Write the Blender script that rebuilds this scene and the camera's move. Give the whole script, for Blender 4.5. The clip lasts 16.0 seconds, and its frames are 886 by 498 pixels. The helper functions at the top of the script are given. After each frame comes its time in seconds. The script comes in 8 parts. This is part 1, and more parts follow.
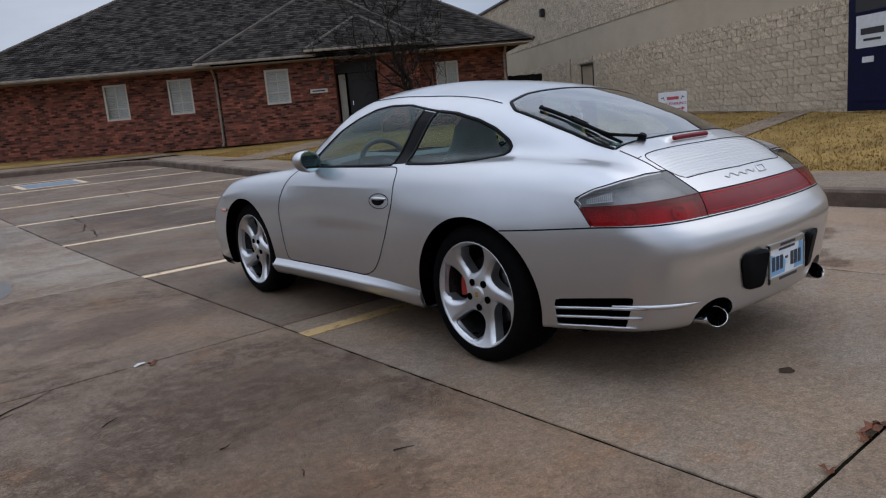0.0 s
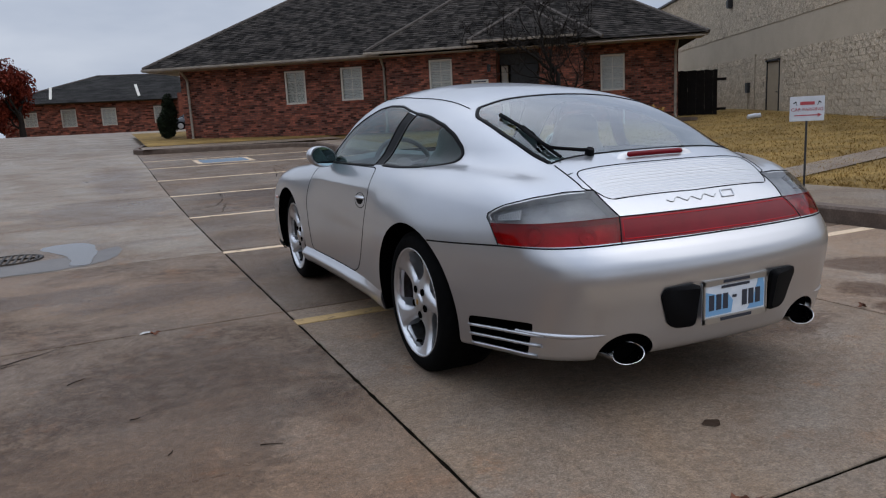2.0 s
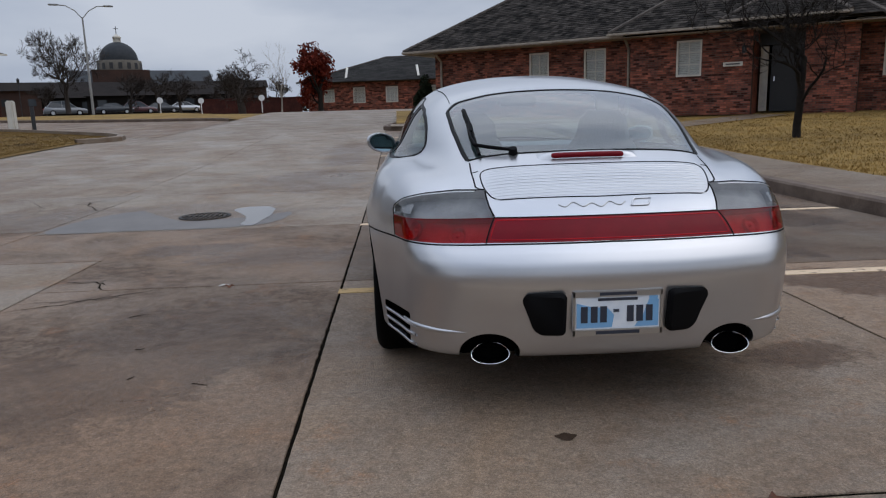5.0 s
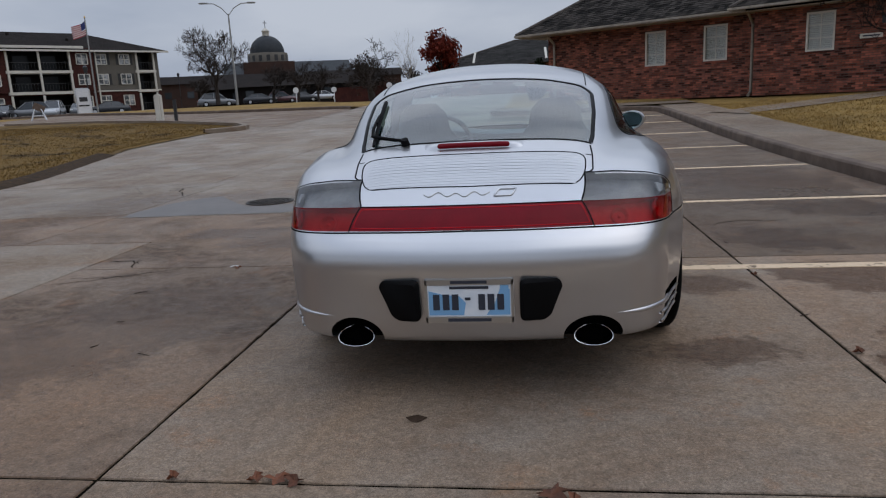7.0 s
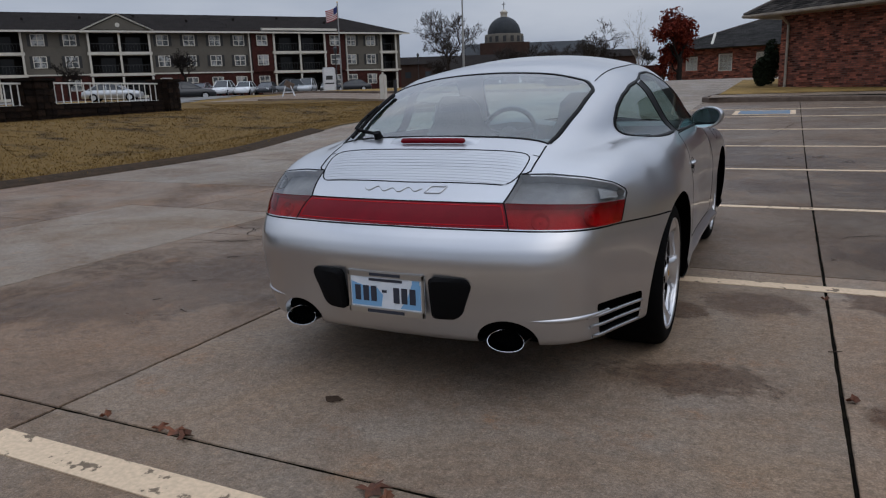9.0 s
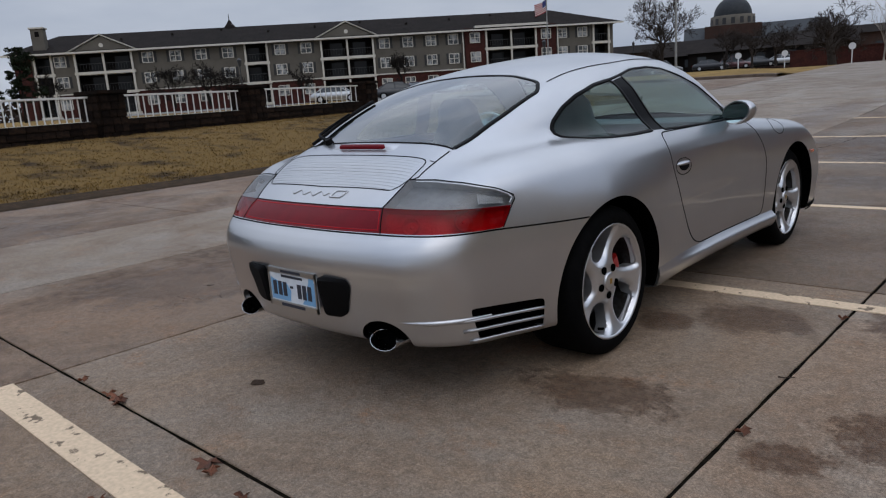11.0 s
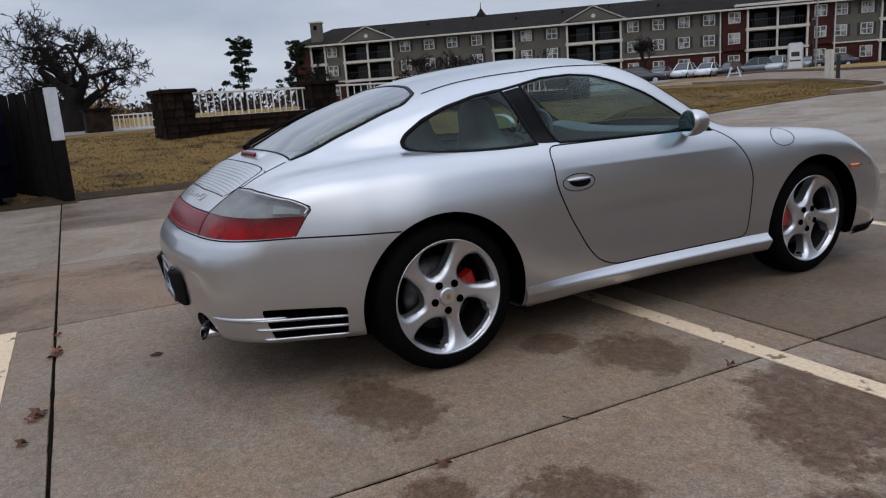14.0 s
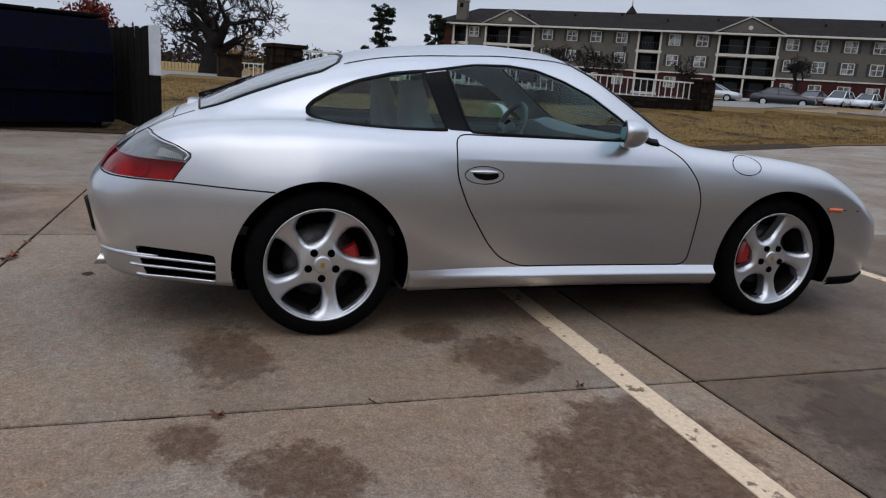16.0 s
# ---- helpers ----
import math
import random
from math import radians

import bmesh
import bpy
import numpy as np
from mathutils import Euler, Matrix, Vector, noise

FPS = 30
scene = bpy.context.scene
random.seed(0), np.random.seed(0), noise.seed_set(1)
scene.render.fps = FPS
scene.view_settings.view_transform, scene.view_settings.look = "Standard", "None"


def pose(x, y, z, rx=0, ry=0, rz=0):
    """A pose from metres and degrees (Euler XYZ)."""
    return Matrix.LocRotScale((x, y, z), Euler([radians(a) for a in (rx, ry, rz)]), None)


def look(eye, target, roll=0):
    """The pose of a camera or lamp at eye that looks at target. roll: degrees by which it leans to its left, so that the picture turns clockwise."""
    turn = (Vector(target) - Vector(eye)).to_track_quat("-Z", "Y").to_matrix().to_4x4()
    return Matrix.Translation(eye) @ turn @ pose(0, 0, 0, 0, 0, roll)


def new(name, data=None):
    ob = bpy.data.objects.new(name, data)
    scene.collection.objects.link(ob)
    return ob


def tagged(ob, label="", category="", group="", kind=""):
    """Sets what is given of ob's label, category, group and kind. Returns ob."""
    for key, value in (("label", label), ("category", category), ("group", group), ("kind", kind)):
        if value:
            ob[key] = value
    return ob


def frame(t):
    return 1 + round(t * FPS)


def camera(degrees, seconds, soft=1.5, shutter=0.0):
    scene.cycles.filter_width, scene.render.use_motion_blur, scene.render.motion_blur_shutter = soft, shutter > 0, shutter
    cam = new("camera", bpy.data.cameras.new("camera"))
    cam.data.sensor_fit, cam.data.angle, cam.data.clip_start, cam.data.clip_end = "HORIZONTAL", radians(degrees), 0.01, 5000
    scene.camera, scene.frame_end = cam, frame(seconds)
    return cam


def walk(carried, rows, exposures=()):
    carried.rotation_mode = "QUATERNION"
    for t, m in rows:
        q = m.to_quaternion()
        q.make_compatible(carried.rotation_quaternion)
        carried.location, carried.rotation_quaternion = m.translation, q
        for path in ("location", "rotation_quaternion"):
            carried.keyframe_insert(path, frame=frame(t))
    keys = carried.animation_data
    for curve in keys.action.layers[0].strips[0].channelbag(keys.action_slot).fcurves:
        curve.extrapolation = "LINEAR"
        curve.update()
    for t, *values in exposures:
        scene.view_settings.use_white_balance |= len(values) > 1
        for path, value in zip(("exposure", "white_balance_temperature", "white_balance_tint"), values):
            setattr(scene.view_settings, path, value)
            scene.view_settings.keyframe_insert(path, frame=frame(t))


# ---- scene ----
cam = camera(63.7, 16.0, 1.2)
PATH = [
    (0, (-2.925, -2.328, 1.116), (-1.683, -0.804, 0.751), -5.1),
    (0.5, (-2.711, -2.478, 1.122), (-1.554, -0.891, 0.746), -3.8),
    (1, (-2.502, -2.583, 1.115), (-1.44, -0.928, 0.745), -5.1),
    (1.5, (-2.29, -2.759, 1.11), (-1.429, -0.988, 0.763), -3.1),
    (2, (-2.032, -2.85, 1.109), (-1.208, -1.063, 0.752), -2.9),
    (2.5, (-1.827, -2.987, 1.119), (-1.107, -1.15, 0.792), -4.5),
    (3, (-1.628, -3.112, 1.118), (-1.078, -1.223, 0.761), -3.9),
    (3.5, (-1.393, -3.144, 1.107), (-0.938, -1.232, 0.734), -3.1),
    (6, (-0.277, -3.437, 1.125), (-0.366, -1.475, 0.743), -1.6),
    (6.5, (-0.015, -3.435, 1.106), (-0.159, -1.476, 0.73), -2.3),
    (7, (0.247, -3.425, 1.117), (-0.017, -1.485, 0.708), -2.9),
    (7.5, (0.509, -3.4, 1.134), (-0.012, -1.511, 0.735), -0.8),
    (8, (0.782, -3.301, 1.118), (0.24, -1.418, 0.716), -1.5),
    (8.5, (1.021, -3.236, 1.124), (0.291, -1.425, 0.691), -2.5),
    (9, (1.293, -3.158, 1.13), (0.44, -1.402, 0.697), -1.9),
    (11.5, (2.517, -2.347, 1.123), (1.118, -0.981, 0.701), -4.2),
    (12, (2.669, -2.119, 1.11), (1.24, -0.787, 0.683), -3.7),
    (12.5, (2.866, -1.966, 1.102), (1.307, -0.789, 0.673), -5.2),
    (13, (3.092, -1.752, 1.111), (1.493, -0.635, 0.673), -3.6),
    (13.5, (3.26, -1.511, 1.122), (1.615, -0.449, 0.713), -4.4),
    (14, (3.411, -1.3, 1.126), (1.664, -0.418, 0.713), -4.1),
    (14.5, (3.492, -1.047, 1.096), (1.733, -0.203, 0.66), -2.0),
    (15, (3.595, -0.826, 1.067), (1.775, -0.117, 0.635), -0.6),
    (15.5, (3.669, -0.583, 1.082), (1.847, 0.081, 0.589), 2.2),
    (16, (3.776, -0.398, 1.096), (1.918, 0.19, 0.644), 3.9),
]
walk(cam, [(t, look(eye, target, roll)) for t, eye, target, roll in PATH],
     exposures=[(0.0, 0.0), (3.5, -0.04), (6.0, -0.20), (7.5, -0.29), (9.0, -0.31), (11.5, -0.16), (13.0, -0.05), (16.0, -0.02)])
import collections

# ---- world, sun and exposure ----
world = bpy.data.worlds.new("overcast_sky")
scene.world = world
world.use_nodes = True
wn = world.node_tree.nodes
wl = world.node_tree.links
sky = wn.new("ShaderNodeTexSky")
sky.sky_type, sky.sun_disc = "NISHITA", False
sky.sun_elevation, sky.sun_rotation = radians(50), radians(115)
sky.dust_density, sky.ozone_density = 4.0, 1.5
cloud = wn.new("ShaderNodeTexNoise")
cloud.inputs["Scale"].default_value, cloud.inputs["Detail"].default_value = 1.9, 6
coord = wn.new("ShaderNodeTexCoord")
stretch = wn.new("ShaderNodeVectorMath")
stretch.operation = "MULTIPLY"
stretch.inputs[1].default_value = (1, 1, 3.5)
wl.new(coord.outputs["Generated"], stretch.inputs[0])
wl.new(stretch.outputs[0], cloud.inputs["Vector"])
veil = wn.new("ShaderNodeMixRGB")
veil.inputs[1].default_value, veil.inputs[2].default_value = (3.2, 3.75, 4.85, 1), (5.3, 5.75, 6.65, 1)
banks = wn.new("ShaderNodeMapRange")
banks.inputs["From Min"].default_value, banks.inputs["From Max"].default_value = 0.36, 0.64
wl.new(cloud.outputs["Fac"], banks.inputs["Value"])
wl.new(banks.outputs[0], veil.inputs[0])
cover = wn.new("ShaderNodeMixRGB")
cover.inputs[0].default_value = 0.94
wl.new(sky.outputs[0], cover.inputs[1])
wl.new(veil.outputs[0], cover.inputs[2])
# an overcast sky is brighter overhead than at the horizon
height = wn.new("ShaderNodeSeparateXYZ")
wl.new(coord.outputs["Generated"], height.inputs[0])
lift = wn.new("ShaderNodeMapRange")
lift.inputs["From Min"].default_value, lift.inputs["From Max"].default_value = 0.22, 1.0
lift.inputs["To Min"].default_value, lift.inputs["To Max"].default_value = 0.92, 2.35
wl.new(height.outputs["Z"], lift.inputs["Value"])
domed = wn.new("ShaderNodeVectorMath")
domed.operation = "SCALE"
wl.new(cover.outputs[0], domed.inputs[0])
wl.new(lift.outputs[0], domed.inputs["Scale"])
wl.new(domed.outputs[0], wn["Background"].inputs[0])
wn["Background"].inputs[1].default_value = 0.125
sun = new("sun", bpy.data.lights.new("sun", "SUN"))
sun.data.energy, sun.data.angle, sun.data.color = 0.4, radians(60), (1.0, 0.97, 0.93)
sun.matrix_basis = look((40, -18, 52), (0, 0, 0))


# ---- materials ----
def material(name, colour, rough=0.6, metal=0.0, second=None, scale=6.0, grain=0.0, grain_scale=60.0, bump=0.0, bump_scale=80.0, spread=0.0, coat=0.0, detail=6.0, low=0.38, high=0.62, spec=None):
    """Colour that drifts to a second one in patches, with fine grain and relief."""
    m = bpy.data.materials.new(name)
    m.use_nodes = True
    n, l = m.node_tree.nodes, m.node_tree.links
    b = n["Principled BSDF"]
    b.inputs["Roughness"].default_value, b.inputs["Metallic"].default_value = rough, metal
    b.inputs["Coat Weight"].default_value, b.inputs["Coat Roughness"].default_value = coat, 0.04
    if spec is None and rough >= 0.85:
        spec = 0.12  # porous surfaces hardly shine
    if spec is not None:
        b.inputs["Specular IOR Level"].default_value = spec
    b.inputs["Base Color"].default_value = (*colour, 1)
    place = n.new("ShaderNodeTexCoord").outputs["Object"]
    out = None
    if second is not None:
        t = n.new("ShaderNodeTexNoise")
        t.inputs["Scale"].default_value, t.inputs["Detail"].default_value = scale, detail
        t.inputs["Roughness"].default_value = 0.65
        l.new(place, t.inputs["Vector"])
        r = n.new("ShaderNodeMapRange")
        r.inputs["From Min"].default_value, r.inputs["From Max"].default_value = low, high
        l.new(t.outputs["Fac"], r.inputs["Value"])
        x = n.new("ShaderNodeMixRGB")
        x.inputs[1].default_value, x.inputs[2].default_value = (*colour, 1), (*second, 1)
        l.new(r.outputs[0], x.inputs[0])
        out = x.outputs[0]
    if grain or spread:
        v = n.new("ShaderNodeHueSaturation")
        v.inputs["Color"].default_value = (*colour, 1)
        if out is not None:
            l.new(out, v.inputs["Color"])
        a = n.new("ShaderNodeMath")
        a.operation, a.inputs[0].default_value, a.inputs[1].default_value = "ADD", 0.0, 1.0
        if grain:
            g = n.new("ShaderNodeTexNoise")
            g.inputs["Scale"].default_value, g.inputs["Detail"].default_value = grain_scale, 3
            l.new(place, g.inputs["Vector"])
            r = n.new("ShaderNodeMapRange")
            r.inputs["From Min"].default_value, r.inputs["From Max"].default_value = 0.3, 0.7
            r.inputs["To Min"].default_value, r.inputs["To Max"].default_value = -grain, grain
            l.new(g.outputs["Fac"], r.inputs["Value"])
            l.new(r.outputs[0], a.inputs[0])
        if spread:
            o = n.new("ShaderNodeObjectInfo")
            i = n.new("ShaderNodeNewGeometry")
            s = n.new("ShaderNodeMath")
            s.operation = "ADD"
            l.new(o.outputs["Random"], s.inputs[0])
            l.new(i.outputs["Random Per Island"], s.inputs[1])
            f = n.new("ShaderNodeMath")
            f.operation = "FRACT"
            l.new(s.outputs[0], f.inputs[0])
            r = n.new("ShaderNodeMapRange")
            r.inputs["To Min"].default_value, r.inputs["To Max"].default_value = 1 - spread, 1 + spread
            l.new(f.outputs[0], r.inputs["Value"])
            l.new(r.outputs[0], a.inputs[1])
        l.new(a.outputs[0], v.inputs["Value"])
        out = v.outputs[0]
    if out is not None:
        l.new(out, b.inputs["Base Color"])
    if bump:
        g = n.new("ShaderNodeTexNoise")
        g.inputs["Scale"].default_value, g.inputs["Detail"].default_value = bump_scale, 4
        l.new(place, g.inputs["Vector"])
        u = n.new("ShaderNodeBump")
        u.inputs["Strength"].default_value, u.inputs["Distance"].default_value = bump, 0.01
        l.new(g.outputs["Fac"], u.inputs["Height"])
        l.new(u.outputs[0], b.inputs["Normal"])
    return m


def glass(name, tint, gloss=0.9, rough=0.0, base=0.035):
    """A thin pane: clear tint with a mirror gloss that grows at glancing angles."""
    m = bpy.data.materials.new(name)
    m.use_nodes = True
    n, l = m.node_tree.nodes, m.node_tree.links
    n.remove(n["Principled BSDF"])
    a, b, mix, f = n.new("ShaderNodeBsdfTransparent"), n.new("ShaderNodeBsdfGlossy"), n.new("ShaderNodeMixShader"), n.new("ShaderNodeLayerWeight")
    a.inputs[0].default_value = (*tint, 1)
    b.inputs["Roughness"].default_value = rough
    f.inputs["Blend"].default_value = 0.5
    p, q = n.new("ShaderNodeMath"), n.new("ShaderNodeMath")
    p.operation, p.inputs[1].default_value = "POWER", 4.0
    q.operation, q.inputs[1].default_value, q.inputs[2].default_value = "MULTIPLY_ADD", gloss, base
    l.new(f.outputs["Facing"], p.inputs[0])
    l.new(p.outputs[0], q.inputs[0])
    l.new(q.outputs[0], mix.inputs[0])
    l.new(a.outputs[0], mix.inputs[1])
    l.new(b.outputs[0], mix.inputs[2])
    l.new(mix.outputs[0], n["Material Output"].inputs[0])
    return m


paint = material("silver_paint", (0.515, 0.520, 0.535), 0.31, 0.92, coat=0.7, second=(0.490, 0.495, 0.510), scale=2.0, grain=0.05, grain_scale=2500)
gloss_black = material("gloss_black_trim", (0.0025, 0.0025, 0.003), 0.45, spec=0.08)
rubber = material("black_rubber", (0.002, 0.002, 0.0022), 0.8, second=(0.0035, 0.0035, 0.0035), scale=30, bump=0.1, spec=0.05)
# near-black for small black parts and for shade painted into wells and recesses
shade_black = material("matt_black_shade", (0.0015, 0.0015, 0.0015), 1.0, spec=0.0)
chrome_dull = material("dull_chrome", (0.45, 0.45, 0.44), 0.3, 1.0)
seam_black = material("seam_shadow_rubber", (0.003, 0.003, 0.0035), 0.7, spec=0.10)
red_rim = material("red_lens_rim", (0.42, 0.003, 0.008), 0.25, second=(0.34, 0.002, 0.006), scale=8, coat=0.15, grain=0.06, grain_scale=60, spec=0.1)
deep_red = material("dark_red_reflector", (0.165, 0.0025, 0.009), 0.3, second=(0.13, 0.002, 0.007), scale=5, coat=0.08, spec=0.1)
clear_lens = material("clear_lamp_lens", (0.72, 0.73, 0.73), 0.18, coat=1.0)
orange_lens = material("amber_marker_lens", (0.62, 0.10, 0.012), 0.2, coat=1.0)
chrome = material("chrome", (0.55, 0.55, 0.56), 0.12, 1.0)
steel = material("brake_steel", (0.10, 0.10, 0.105), 0.5, 1.0, second=(0.05, 0.045, 0.04), scale=18)
alloy = material("silver_alloy", (0.60, 0.605, 0.62), 0.34, 0.9, second=(0.55, 0.555, 0.57), scale=12, coat=0.4)
caliper_red = material("red_caliper_paint", (0.26, 0.008, 0.007), 0.35, coat=0.4)
cloth = material("grey_leather", (0.13, 0.145, 0.145), 0.6, second=(0.10, 0.112, 0.112), scale=9, bump=0.2)
lining = material("grey_headliner", (0.42, 0.43, 0.43), 0.9, second=(0.38, 0.39, 0.39), scale=12)
dash_dark = material("dark_grey_dashboard", (0.085, 0.10, 0.10), 0.55, second=(0.07, 0.08, 0.085), scale=20, bump=0.2)
red_lens = glass("red_lamp_lens", (0.64, 0.014, 0.024), 0.7, 0.03, 0.025)
smoke_lens = glass("smoked_lamp_lens", (0.52, 0.53, 0.54), 0.9, 0.02, 0.04)
housing = material("lamp_housing", (0.66, 0.66, 0.66), 0.5, 0.1, second=(0.46, 0.46, 0.46), scale=9, bump=0.25, bump_scale=90)
bowl = material("lamp_bowl_reflector", (0.56, 0.56, 0.55), 0.45, 0.3, second=(0.46, 0.46, 0.45), scale=20)
pane_tint = glass("green_tinted_glass", (0.60, 0.76, 0.73), 0.8, base=0.02)
screen_tint = glass("rear_screen_glass", (0.78, 0.92, 0.92), 1.5, 0.0, 0.11)
mirror_glass = material("mirror_glass", (0.42, 0.58, 0.62), 0.03, 1.0)
plate_white = material("plate_white", (0.68, 0.71, 0.74), 0.4, second=(0.60, 0.65, 0.70), scale=20)
plate_blue = material("plate_blue_print", (0.17, 0.36, 0.58), 0.4)
ink = material("dark_ink", (0.02, 0.025, 0.04), 0.5)
gold = material("gold_crest", (0.45, 0.28, 0.06), 0.35, 0.6)

# ---- mesh helpers ----
from mathutils.bvhtree import BVHTree


def mesh_of(name, verts, faces, smooth=True, normals=None):
    me = bpy.data.meshes.new(name)
    me.from_pydata([tuple(map(float, v)) for v in verts], [], [tuple(int(i) for i in f) for f in faces])
    me.polygons.foreach_set("use_smooth", [smooth] * len(me.polygons))
    me.update()
    if normals is not None:
        me.normals_split_custom_set_from_vertices([tuple(map(float, n)) for n in normals])
    return me


def put(name, me, material, parent=None, label="", m=None):
    ob = new(name, me)
    if material is not None and not me.materials:
        me.materials.append(material)
    if parent is not None:
        ob.parent = parent
    if m is not None:
        ob.matrix_basis = m
    if label:
        ob["label"] = label
    return ob


def part(name, bm, material, parent=None, label="", smooth=False, m=None):
    """Links a bmesh as one mesh object, under a thing or part if given."""
    bmesh.ops.recalc_face_normals(bm, faces=bm.faces)
    me = bpy.data.meshes.new(name)
    bm.to_mesh(me)
    bm.free()
    me.polygons.foreach_set("use_smooth", [smooth] * len(me.polygons))
    if smooth:
        me.set_sharp_from_angle(angle=radians(38))
    return put(name, me, material, parent, label, m)


def thing(name, m, label, category, group="", kind=""):
    e = new(name)
    e.empty_display_size = 0.2
    e.matrix_basis = m
    return tagged(e, label, category, group, kind)


def add_box(bm, size, at=(0, 0, 0), rot=None, bevel=0.0):
    m = Matrix.Translation(at) @ (rot or Matrix()) @ Matrix.Diagonal((*size, 1))
    made = bmesh.ops.create_cube(bm, size=1, matrix=m)
    if bevel:
        edges = list({e for v in made["verts"] for e in v.link_edges})
        bmesh.ops.bevel(bm, geom=edges, offset=bevel, segments=2, affect="EDGES", clamp_overlap=True)
    return bm


def box(size, at=(0, 0, 0), rot=None, bevel=0.0):
    return add_box(bmesh.new(), size, at, rot, bevel)


def add_rod(bm, a, b, r, r2=None, n=8):
    a, b = Vector(a), Vector(b)
    d = b - a
    m = Matrix.Translation((a + b) / 2) @ d.to_track_quat("Z", "Y").to_matrix().to_4x4()
    bmesh.ops.create_cone(bm, cap_ends=True, segments=n, radius1=r, radius2=r if r2 is None else r2, depth=d.length, matrix=m)
    return bm


def rod(a, b, r, r2=None, n=8):
    return add_rod(bmesh.new(), a, b, r, r2, n)


def add_prism(bm, outline, depth, m=Matrix()):
    """A flat outline of (x, y) pulled from z = 0 to depth."""
    low = [bm.verts.new(m @ Vector((x, y, 0))) for x, y in outline]
    high = [bm.verts.new(m @ Vector((x, y, depth))) for x, y in outline]
    bm.faces.new(low)
    bm.faces.new(high)
    for i in range(len(low)):
        j = (i + 1) % len(low)
        bm.faces.new((low[i], low[j], high[j], high[i]))
    return bm


def prism(outline, depth, m=Matrix()):
    return add_prism(bmesh.new(), outline, depth, m)


def revolved(profile, n=64, axis="X"):
    """Mesh data of a profile of (along, radius) turned round an axis."""
    verts, faces = [], []
    k = len(profile)
    for i in range(n):
        a = 2 * math.pi * i / n
        for s, r in profile:
            verts.append((s, r * math.cos(a), r * math.sin(a)) if axis == "X" else (r * math.cos(a), r * math.sin(a), s))
    for i in range(n):
        j = (i + 1) % n
        for q in range(k - 1):
            faces.append((i * k + q, i * k + q + 1, j * k + q + 1, j * k + q))
    return verts, faces


def tube(points, r, n=6, taper=None):
    """Mesh data of a tube along points."""
    pts = np.array(points, float)
    tan = np.gradient(pts, axis=0)
    tan /= np.linalg.norm(tan, axis=1)[:, None] + 1e-9
    up = np.array([0.13, 0.31, 0.94])
    verts, faces = [], []
    for i, (p, t) in enumerate(zip(pts, tan)):
        a = np.cross(t, up)
        a /= np.linalg.norm(a) + 1e-9
        b = np.cross(t, a)
        rr = r if taper is None else r * taper[i]
        for q in range(n):
            w = 2 * math.pi * q / n
            verts.append(p + rr * (math.cos(w) * a + math.sin(w) * b))
    for i in range(len(pts) - 1):
        for q in range(n):
            z = (q + 1) % n
            faces.append((i * n + q, i * n + z, (i + 1) * n + z, (i + 1) * n + q))
    faces.append(tuple(range(n)))
    faces.append(tuple(range((len(pts) - 1) * n, len(pts) * n)))
    return verts, faces


def curve(*knots):
    """A smooth monotone curve through knots of (x, y)."""
    x, y = np.array(knots, float).T
    h, d = np.diff(x), np.diff(y) / np.diff(x)
    m = np.zeros(len(x))
    for i in range(1, len(x) - 1):
        if d[i - 1] * d[i] > 0:
            w1, w2 = 2 * h[i] + h[i - 1], h[i] + 2 * h[i - 1]
            m[i] = (w1 + w2) / (w1 / d[i - 1] + w2 / d[i])
    m[0], m[-1] = d[0], d[-1]

    def f(q):
        q = np.asarray(q, float)
        c = np.clip(q, x[0], x[-1])
        i = np.clip(np.searchsorted(x, c, side="right") - 1, 0, len(h) - 1)
        t = (c - x[i]) / h[i]
        v = (1 + 2 * t) * (1 - t) ** 2 * y[i] + t * (1 - t) ** 2 * h[i] * m[i] + t * t * (3 - 2 * t) * y[i + 1] + t * t * (t - 1) * h[i] * m[i + 1]
        return v + (q - c) * np.where(q < x[0], m[0], m[-1])

    return f


def loop(points, n=12, closed=True):
    """A rounded line through points (Catmull-Rom)."""
    p = np.array(points, float)
    k = len(p)
    out = []
    for i in range(k if closed else k - 1):
        a, b, c, d = (p[(i - 1) % k], p[i], p[(i + 1) % k], p[(i + 2) % k]) if closed else (p[max(i - 1, 0)], p[i], p[i + 1], p[min(i + 2, k - 1)])
        for t in np.arange(n) / n:
            out.append(0.5 * (2 * b + (c - a) * t + (2 * a - 5 * b + 4 * c - d) * t * t + (3 * b - a - 3 * c + d) * t ** 3))
    if not closed:
        out.append(p[-1])
    return np.array(out)


def rounded(points, r=0.02, n=4):
    """A polygon with its corners rounded."""
    p = np.array(points, float)
    out = []
    for i in range(len(p)):
        a, b, c = p[i - 1], p[i], p[(i + 1) % len(p)]
        la, lc = np.linalg.norm(a - b), np.linalg.norm(c - b)
        ra = min(r, 0.45 * la, 0.45 * lc)
        s, e = b + (a - b) / la * ra, b + (c - b) / lc * ra
        for t in np.linspace(0, 1, n + 1):
            out.append((1 - t) ** 2 * s + 2 * t * (1 - t) * b + t * t * e)
    return np.array(out)


def resample(line, step, closed=True):
    p = np.vstack([line, line[:1]]) if closed else np.array(line)
    d = np.r_[0, np.cumsum(np.linalg.norm(np.diff(p, axis=0), axis=1))]
    n = max(4, int(d[-1] / step))
    s = np.linspace(0, d[-1], n + 1)
    q = np.stack([np.interp(s, d, p[:, i]) for i in range(p.shape[1])], 1)
    return q[:-1] if closed else q


